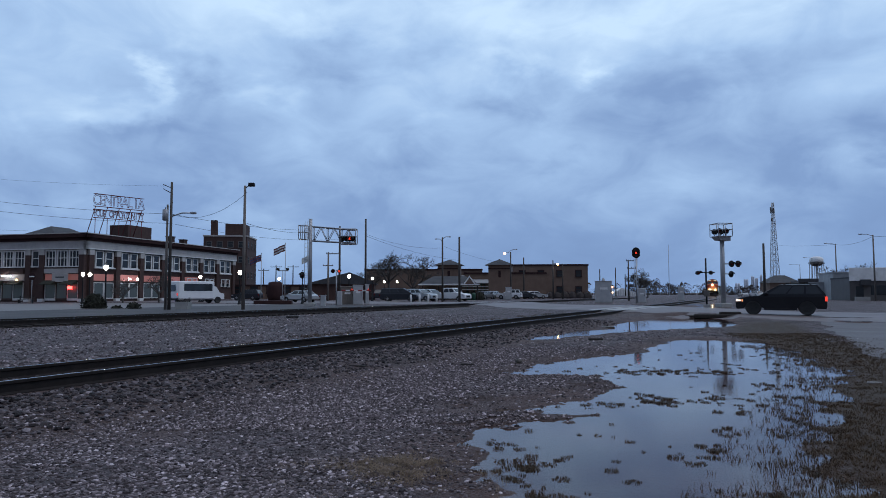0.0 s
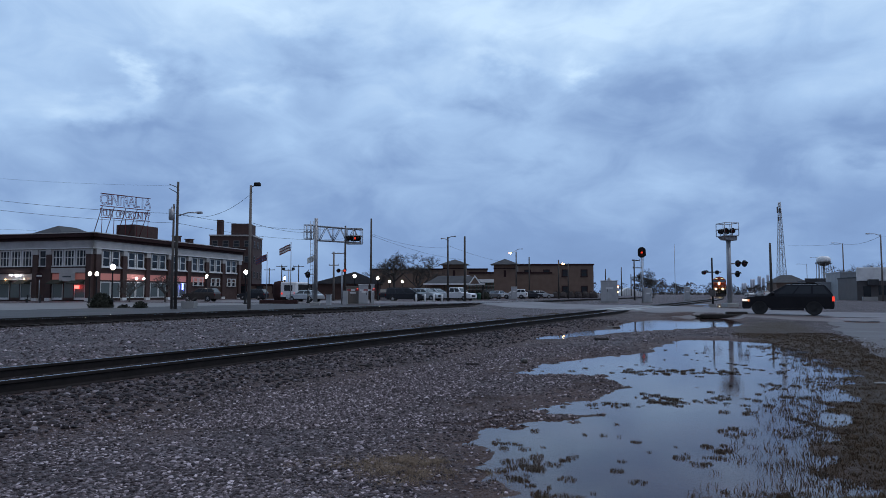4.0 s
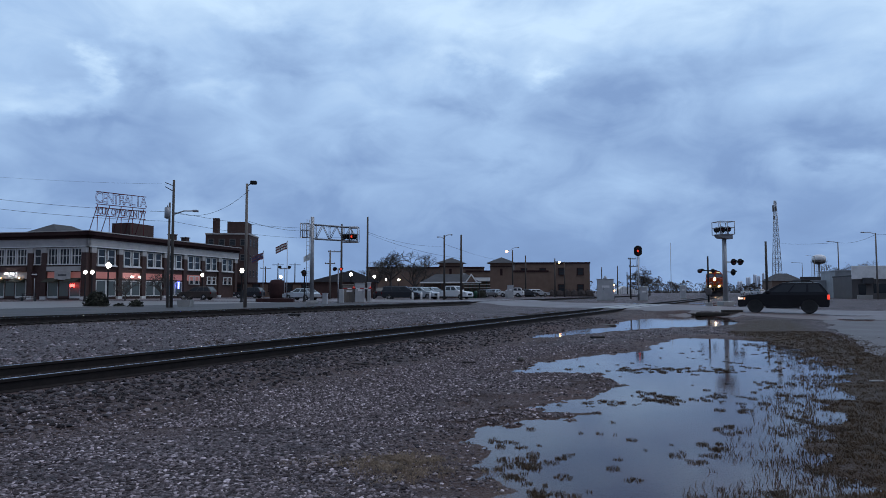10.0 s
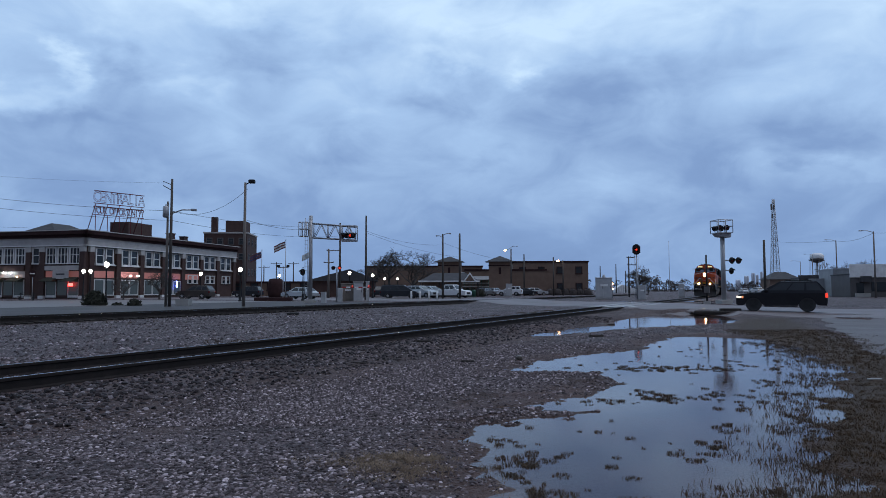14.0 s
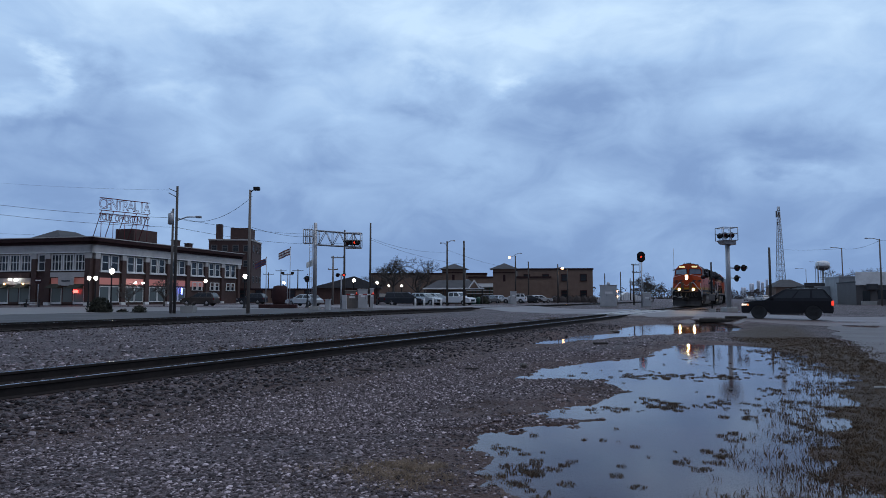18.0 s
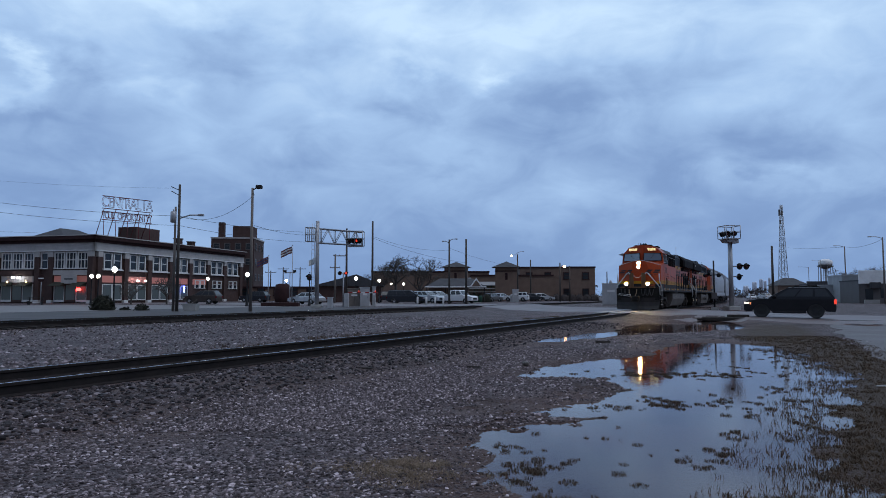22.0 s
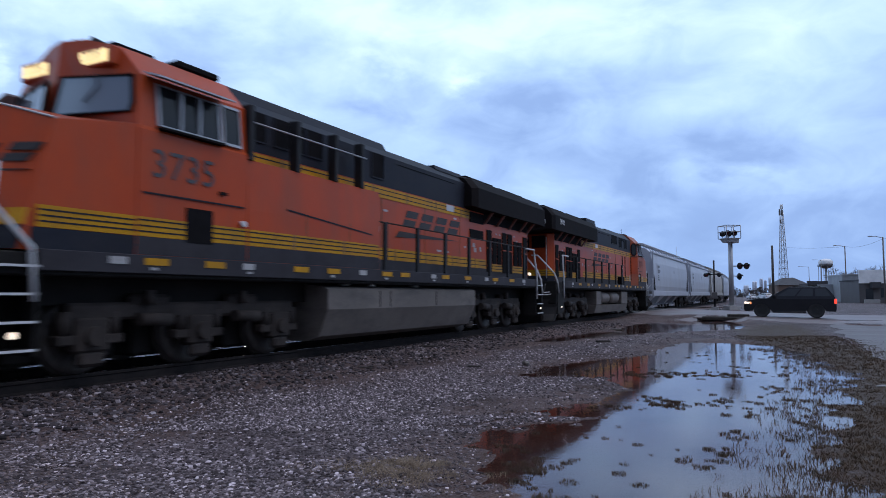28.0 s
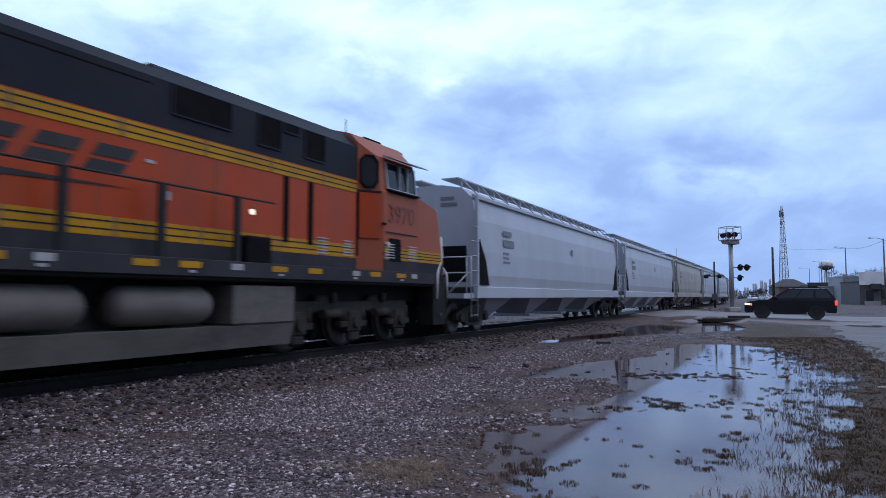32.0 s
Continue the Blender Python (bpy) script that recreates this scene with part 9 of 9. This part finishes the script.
brush("shrub", (-25.59, 51.0), 1.8, 1.2, 1.15, M["hedge"], "dark clipped shrub in a street planter", 1, 1500)
brush("shrub", (-22.17, 50.0), 0.95, 0.8, 0.55, M["hedge"], "low dark shrub in a street planter", 2, 400)
brush("shrub", (-23.88, 51.0), 0.9, 0.6, 0.22, M["hedge"], "very low dark shrub beside the track", 3, 250)
for k in range(6):
    brush("shrub", (23.1 + 1.5 * k, 138), 2.4, 1.8, 1.5, M["far_wood"], "brown leafless bush before the brick block", 20 + k, 700, 0.5)
for k in range(3):
    brush("shrub", (4.85 + 1.12 * k, 112), 1.8, 1.4, 1.5, M["hedge"], "dark bush beside the shelter", 40 + k, 500, 0.5)

# ---- small street things on the town side ----
t = thing("street_planter", pose(*(-18.58, 50.0), 0.24), "tan planter box with dry stems", "planter")
bm = B()
prism(bm, [(-0.42, 0), (0.42, 0), (0.5, 0.55), (-0.5, 0.55)], -0.4, 0.4, "y")
part("box", bm, M["concrete"], t)
bm = B()
for k in range(14):
    a = k * 2.4
    rod(bm, (0.05 * math.cos(a), 0.05 * math.sin(a), 0.5), (0.5 * math.cos(a), 0.4 * math.sin(a), 0.75 + 0.04 * (k % 5)), 0.012, 0.006, 4)
part("stems", bm, M["bark"], t)
t = thing("road_sign", pose(*(-46.28, 78.0), 0.25), "round dark road sign with a pale bar", "road sign")
bm = B()
rod(bm, (0, 0, 0), (0, 0, 3.3), 0.04, n=8)
part("post", bm, M["galv"], t)
bm = B()
lathe(bm, [(0.42, -0.02), (0.42, 0.02)], n=20, m=Matrix.Translation((0, -0.06, 3.1)) @ pose(0, 0, 0, 90))
pl = part("plate", bm, M["cornice"], t)
bm = B()
slab(bm, -0.3, 0.3, -0.09, -0.084, 3.04, 3.16)
part("bar", bm, M["white_paint"], pl)
t = thing("bench", pose(*(-48.13, 80.0), 0.25, 0, 0, 8), "dark slatted street bench", "bench")
for z, y in ((0.45, -0.1), (0.45, 0.1), (0.7, 0.25), (0.88, 0.28)):
    bm = B()
    slab(bm, -0.9, 0.9, y - 0.07, y + 0.07, z - 0.02, z + 0.03)
    part("slat", bm, M["dark_wood"], t)
for x in (-0.7, 0.7):
    bm = B()
    slab(bm, x - 0.04, x + 0.04, -0.2, 0.3, 0, 0.44)
    slab(bm, x - 0.04, x + 0.04, 0.2, 0.3, 0.44, 0.92)
    part("leg", bm, M["black_iron"], t)
bm = B()
slab(bm, -1.9, 1.9, -0.5, 0.5, 0, 0.42, 0.03)
solid("low_wall", bm, M["cornice"], "low dark brick planter wall", "wall", m=pose(*(-16.80, 70.0), 0.25, 0, 0, 3))
bm = B()
lathe(bm, [(0.91, 0), (1.09, 0.7), (1.15, 1.4), (1.09, 2.1), (0.91, 2.7), (0.36, 2.82)], n=20)
solid("old_tank", bm, M["cornice"], "dark rusty round tank on display", "tank", m=pose(*(-23.04, 97.0), 0.25))
for x in (-3.07, -2.03, -1.0, -0.03):
    bm = B()
    lathe(bm, [(0.11, 0), (0.11, 0.95), (0.07, 1.0)], n=10)
    solid("bollard", bm, M["white_paint"], "short white car park bollard", "bollard", "bollards", m=pose(x, 80, 0.25))
for x, y in ((-6.02, 86.0), (-1.80, 90.0), (2.85, 95.0), (4.53, 97.0)):
    bm = B()
    slab(bm, -0.9, 0.9, -0.1, 0.1, 0, 0.14, 0.03)
    solid("wheel_stop", bm, M["concrete"], "pale concrete wheel stop", "wheel stop", "wheel stops", m=pose(x, y, 0.25))
for x in (4.94, 5.63):
    bm = B()
    lathe(bm, [(0.26, 0), (0.3, 0.9), (0.3, 1.0), (0.2, 1.1)], n=14)
    solid("litter_bin", bm, M["green_paint"], "green litter bin beside the shelter", "bin", "litter bins", m=pose(x, 104, 0.25))
# debris by the tracks
for (x, y), w, d, h, rz, mat in (((-7.30, 34.5), 0.62, 0.3, 0.12, 12, "rubber"), ((0.58, 13.0), 0.26, 0.07, 0.04, -12, "tie"), ((-0.36, 16.5), 0.42, 0.1, 0.05, -8, "tie"), ((4.62, 19.8), 0.42, 0.16, 0.06, 3, "tie"),
                                 ((1.63, 13.6), 0.12, 0.12, 0.09, 20, "mud"), ((6.92, 27.5), 0.5, 0.2, 0.06, 0, "mud"), ((-1.43, 12.4), 0.3, 0.08, 0.03, -20, "tie"), ((6.55, 10.2), 0.20, 0.05, 0.03, -10, "concrete")):
    bm = B()
    slab(bm, -w / 2, w / 2, -d / 2, d / 2, 0, h, h * 0.3)
    solid("debris", bm, M[mat], "dark scrap of timber lying on the gravel", "debris", "scraps", m=pose(x, y, ground_z(x, y) - 0.005, 0, 0, rz))
t = thing("timber_stack", pose(*(15.66, 37.5), 0.03, 0, 0, -24), "low stack of dark wet crossing timbers", "timber")
for k in range(4):
    bm = B()
    slab(bm, -1.35, 1.35, -0.55 + 0.28 * k, -0.30 + 0.28 * k, 0.0, 0.17 + 0.02 * (k % 2), 0.015)
    part("beam", bm, M["tie"], t)

# ---- loose stones, turf and tufts ----
def scatter_stones(name, count, area, size, label, seed, keep, flat=0.6, round_ones=False, material=None):
    """Thousands of crushed stones as one mesh of small irregular solids."""
    rng = np.random.default_rng(seed)
    if round_ones:
        gold = (1 + 5 ** 0.5) / 2
        base = np.array([(a, b * gold, 0) for a in (-1, 1) for b in (-1, 1)] + [(0, a, b * gold) for a in (-1, 1) for b in (-1, 1)] + [(b * gold, 0, a) for a in (-1, 1) for b in (-1, 1)]) / 1.9
        tri = np.array([(i, j, k) for i in range(12) for j in range(i + 1, 12) for k in range(j + 1, 12)
                        if max(np.linalg.norm(base[i] - base[j]), np.linalg.norm(base[j] - base[k]), np.linalg.norm(base[i] - base[k])) < 1.1])
        for f in tri:
            if np.dot(np.cross(base[f[1]] - base[f[0]], base[f[2]] - base[f[0]]), base[f[0]]) < 0:
                f[1], f[2] = f[2], f[1]
    else:
        base = np.array([(1, 0, 0), (-1, 0, 0), (0, 1, 0), (0, -1, 0), (0, 0, 1), (0, 0, -1)], float)
        tri = np.array([(0, 2, 4), (2, 1, 4), (1, 3, 4), (3, 0, 4), (2, 0, 5), (1, 2, 5), (3, 1, 5), (0, 3, 5)])
    many = len(base)
    rough = 0.28 if round_ones else 0.35
    verts, faces, n = [], [], 0
    x0, x1, y0, y1 = area
    tries = 0
    while n < count and tries < count * 6:
        tries += 1
        # denser towards the near side
        y = y0 + (y1 - y0) * rng.random() ** 1.7
        x = x0 + (x1 - x0) * rng.random()
        if not keep(x, y):
            continue
        z = ground_z(x, y)
        if z < 0.004:
            continue
        s = size[0] + (size[1] - size[0]) * rng.random() ** 1.8
        a = rng.random() * math.tau
        sh = base * (1 + 0.35 * (rng.random((many, 3)) - 0.5)) + rough * (rng.random((many, 3)) - 0.5)
        sh *= np.array((s * (0.8 + 0.6 * rng.random()), s * (0.7 + 0.5 * rng.random()), s * flat * (0.7 + 0.6 * rng.random())))
        c, d = math.cos(a), math.sin(a)
        px, py = sh[:, 0] * c - sh[:, 1] * d + x, sh[:, 0] * d + sh[:, 1] * c + y
        verts.append(np.stack((px, py, sh[:, 2] + z + s * 0.15), 1))
        faces.append(tri + many * n)
        n += 1
    me = bpy.data.meshes.new(name)
    me.from_pydata(np.concatenate(verts).tolist(), [], np.concatenate(faces).tolist())
    me.materials.append(material or STONE_MIX)
    return tagged(new(name, me), label, "gravel", kind="stuff")


def stone_mix(name, dark):
    m = bpy.data.materials.new(name)
    m.use_nodes = True
    nt = m.node_tree
    p = nt.nodes["Principled BSDF"]
    g = nt.nodes.new("ShaderNodeNewGeometry")
    r = nt.nodes.new("ShaderNodeValToRGB")
    e = r.color_ramp.elements
    e[0].position, e[0].color = 0.0, (0.024, 0.0172, 0.0175, 1)
    e[1].position, e[1].color = 1.0, (0.61, 0.52, 0.54, 1)
    e.new(0.45).color = (0.077, 0.060, 0.062, 1)
    e.new(0.8).color = (0.182, 0.148, 0.154, 1)
    e.new(0.93).color = (0.335, 0.278, 0.29, 1)
    nt.links.new(g.outputs["Random Per Island"], r.inputs[0])
    for stop in e:
        stop.color = [c * dark for c in stop.color[:3]] + [1]
    nt.links.new(r.outputs[0], p.inputs["Base Color"])
    p.inputs["Roughness"].default_value = 0.6
    p.inputs["Specular IOR Level"].default_value = 0.14
    return m


STONE_MIX = stone_mix("mixed_crushed_stone", 1.0)
BALLAST_MIX = stone_mix("oily_track_ballast", 0.45)


def dry_gravel(x, y):
    u, v = track_uv(x, y)
    if v < 1.9 or grassy(x, y) > 0.4 or u > 34 + skew(v) * 0.8:
        return False
    patch = rough_noise(x, y, 0.55, 21.0) + 0.5 * rough_noise(x, y, 1.6, 22.0)
    if random.random() > 0.1 + 0.9 * ease(2.6, 4.4, v + 0.9 * rough_noise(x, y, 0.6, 19.0)):
        return False
    mud = ease(1.6, 0.2, pool_edge(x, y)) * 0.75
    return (patch > -0.28 or random.random() < 0.3) and random.random() > mud


def shoulder(x, y):
    u, v = track_uv(x, y)
    return (0.95 < v < 3.0 and random.random() < 1.15 - 0.3 * v) or (-0.65 < v < 0.6 and random.random() < 0.5)


def far_lot(x, y):
    u, v = track_uv(x, y)
    return -14.9 < v < -1.2 and u < 33 + skew(v)


scatter_stones("gravel", 26000, (-4.9, 1.6, 3.7, 7.9), (0.007, 0.023), "loose grey rounded stone on the yard", 1, dry_gravel, 0.5, True)
scatter_stones("grit", 42000, (-4.9, 1.6, 3.7, 8.2), (0.004, 0.011), "fine grey grit on the yard", 6, dry_gravel, 0.55)
scatter_stones("gravel", 46000, (-8.5, 4.5, 7.0, 17.0), (0.008, 0.026), "loose grey crushed stone on the yard", 4, dry_gravel)
scatter_stones("gravel", 5000, (-2.0, 13.0, 14.5, 36.0), (0.012, 0.034), "loose grey stone between the puddles", 5, dry_gravel)
scatter_stones("ballast", 21000, (-11.5, 8.5, 5.0, 32.0), (0.016, 0.046), "coarse dark track ballast along the rails", 2, shoulder, 0.7, True, BALLAST_MIX)
scatter_stones("far_gravel", 9000, (-26.0, 2.0, 12.0, 42.0), (0.02, 0.055), "pale loose stone between the tracks", 3, far_lot)


def blades(name, spots, material, label, seed, lean=0.7, thin=1.0):
    """Grass as many thin bent blades; spots: (x, y, z, height, spread, count)."""
    rng = random.Random(seed)
    verts, faces = [], []
    for x, y, z, h, sp, n in spots:
        for k in range(n):
            a, rr = rng.uniform(0, math.tau), sp * math.sqrt(rng.random())
            bx, by = x + rr * math.cos(a), y + rr * math.sin(a)
            hh = h * rng.uniform(0.45, 1.1)
            w = (0.0022 + 0.0025 * rng.random()) * thin
            lx, ly = rng.uniform(-lean, lean) * hh, rng.uniform(-lean, lean) * hh
            ca, sa = math.cos(a * 3), math.sin(a * 3)
            i = len(verts)
            verts += [(bx - w * ca, by - w * sa, z - 0.01), (bx + w * ca, by + w * sa, z - 0.01), (bx + lx * 0.35 + w * 0.7 * ca, by + ly * 0.35 + w * 0.7 * sa, z + hh * 0.6),
                      (bx + lx * 0.35 - w * 0.7 * ca, by + ly * 0.35 - w * 0.7 * sa, z + hh * 0.6), (bx + lx, by + ly, z + hh)]
            faces += [(i, i + 1, i + 2, i + 3), (i + 3, i + 2, i + 4)]
    me = bpy.data.meshes.new(name)
    me.from_pydata(verts, [], faces)
    me.materials.append(material)
    return tagged(new(name, me), label, "grass", kind="stuff")


rnd = random.Random(31)
spots, wet, dry = [], [], []
while len(spots) < 21000:
    y = 3.8 + 19 * rnd.random() ** 1.6
    x = 0.5 + 14 * rnd.random()
    if grassy(x, y) > 0.1:
        z = ground_z(x, y)
        if z < 0.0 and rnd.random() < 0.8:
            continue
        spots.append((x, y, max(z, 0.0), 0.03 if y < 12 else 0.045, 0.06, 10 if y < 9 else 6))
for k in range(950):
    x, y = (rnd.gauss(-0.28, 0.2), rnd.gauss(5.5, 0.15)) if k % 3 else (rnd.gauss(-0.5, 0.4), rnd.gauss(5.3, 0.22))
    if rough_noise(x, y, 2.6, 60.0) > -0.1:
        dry.append((x, y, ground_z(x, y), 0.022 + 0.018 * rnd.random(), 0.07, 9))
blades("dry_tuft", dry, M["pale_blade"], "pale dry grass tuft in the gravel", 9, 2.0, 0.5)
blades("turf", spots, M["blade"], "matted dead brown turf on the verge", 7, 1.8)
# tufts standing in shallow water: dense on the verge side, a band across the pool and the near shore
weeds = []
for k in range(420):
    q = by_track(rnd.uniform(12, 42), -1.7 - 1.6 * rnd.random() ** 1.6)
    if rough_noise(q.x, q.y, 0.35, 50.0) > 0.02:
        weeds.append((q.x, q.y, ground_z(q.x, q.y), rnd.uniform(0.05, 0.12), rnd.uniform(0.08, 0.22), rnd.randint(12, 30)))
for k in range(60):
    q = by_track(rnd.uniform(10, 36), rnd.uniform(-13.8, -9.0))
    weeds.append((q.x, q.y, ground_z(q.x, q.y), rnd.uniform(0.05, 0.15), rnd.uniform(0.05, 0.15), rnd.randint(6, 16)))
blades("weeds", weeds, M["dark_blade"], "dead brown weeds along the track", 12, 1.0, 1.6)
tries = 0
while len(wet) < 1700 and tries < 60000:
    tries += 1
    y = 4.2 + 14 * rnd.random() ** 1.5
    x = -0.3 + 9 * rnd.random()
    u, v = track_uv(x, y)
    e = max(pool_edge(x, y), 0.75 * (v - verge_line(u)))
    if e > 0.25 or grassy(x, y) > 0.6:
        continue
    verge = ease(-1.35, 0.0, v - verge_line(u)) * 0.8
    band = math.exp(-((y - 8.7 - 0.12 * x) / 0.35) ** 2) * (0.42 * max(0.0, 0.45 + 1.5 * rough_noise(x, y, 1.9, 44.0)) if 1.7 < x < 3.9 else 0.03) + 0.3 * math.exp(-((y - 12.2) / 0.4) ** 2 - ((x - 4.2) / 0.8) ** 2)
    near = 0.28 * math.exp(-((x - 0.6) / 0.5) ** 2 - ((y - 5.4) / 0.8) ** 2) * max(0.0, 0.5 + 1.6 * rough_noise(x, y, 2.1, 45.0))
    stray = 0.02 * max(0.0, 0.3 + rough_noise(x, y, 0.8, 40.0))
    if rnd.random() < max(verge * max(0.0, 0.6 + rough_noise(x, y, 1.4, 41.0)), band, near, stray):
        if verge > 0.2 and rnd.random() < 0.9:
            wet.append((x, y, 0.0, 0.035 + 0.03 * rnd.random(), 0.05, rnd.randint(3, 7)))
        else:
            big = rnd.random() ** 2.0
            wet.append((x, y, 0.0, 0.012 + 0.018 * rnd.random(), 0.025 + 0.06 * big, 14 + int(90 * big)))
blades("tufts", wet, M["dark_blade"], "dark grass tufts standing in the shallow puddle", 8, 1.3, 0.75)

# ---- what moves ----
FRONT = [(0.0, 205.0), (6.0, 163.0), (13.0, 114.0), (19.0, 71.3), (24.0, 34.0), (25.5, 22.5), (27.5, 7.2), (28.0, 3.4), (29.0, -3.9), (30.5, -14.9), (32.0, -25.8)]


def front_at(t):
    """Metres along the track of the leading coupler, by a smooth curve through FRONT."""
    ts, us = [p[0] for p in FRONT], [p[1] for p in FRONT]
    k = max(0, min(len(ts) - 2, sum(1 for q in ts[1:] if q < t)))
    slope = []
    for i in range(len(ts)):
        a, b = max(0, i - 1), min(len(ts) - 1, i + 1)
        slope.append((us[b] - us[a]) / (ts[b] - ts[a]))
    h = ts[k + 1] - ts[k]
    x = (t - ts[k]) / h
    return ((2 * x ** 3 - 3 * x ** 2 + 1) * us[k] + (x ** 3 - 2 * x ** 2 + x) * h * slope[k]
            + (-2 * x ** 3 + 3 * x ** 2) * us[k + 1] + (x ** 3 - x ** 2) * h * slope[k + 1])


def rolling_pose(uc, half, flip):
    a, b = on_track(uc - half), on_track(uc + half)
    d, c = b - a, (a + b) / 2
    return pose(c.x, c.y, c.z, 0, 0, math.degrees(math.atan2(-d.x, d.y)) + (180 if flip else 0))


def motions():
    times = [0.5 * k for k in range(65)]
    quick = [k / 15 for k in range(481)]
    for car, centre, length, flip in TRAIN:
        walk(car, [(t, rolling_pose(front_at(t) + centre, length / 2 - 4.5, flip)) for t in times])
    flipped = {o for car, c, n, flip in TRAIN if flip for o in car.children_recursive}
    near = {o for car, c, n, flip in TRAIN[:4] for o in car.children_recursive}
    for w, y, r in SPINNING:
        if w in near:
            sign = -1 if w in flipped else 1
            walk(w, [(t, pose(0, y, r, sign * math.degrees((front_at(t) - front_at(0)) / -r), 0, 0)) for t in quick])
    stops = [(0.0, -0.3517, 78.0), (1.0, -0.3142, 80.5), (2.0, -0.2767, 83.0), (3.0, -0.2433, 86.0), (5.5, -0.1800, 98.0), (7.0, -0.1567, 117.0), (9.0, -0.1350, 148.0), (12.0, -0.1250, 185.0), (32.0, -0.1250, 186.0)]
    path = [(t, Vector((*sight(k, d), 0.28))) for t, k, d in stops]
    rows = []
    for i, (t, p) in enumerate(path):
        a, b = path[max(0, i - 1)][1], path[min(len(path) - 1, i + 1)][1]
        rows.append((t, pose(p.x, p.y, p.z, 0, 0, math.degrees(math.atan2(b.y - a.y, b.x - a.x)))))
    walk(bus, rows)
    walk(clouds, [(0.0, pose(0, 0, 0)), (32.0, pose(0, 0, 0, 0, 0, 13.5))])


motions()
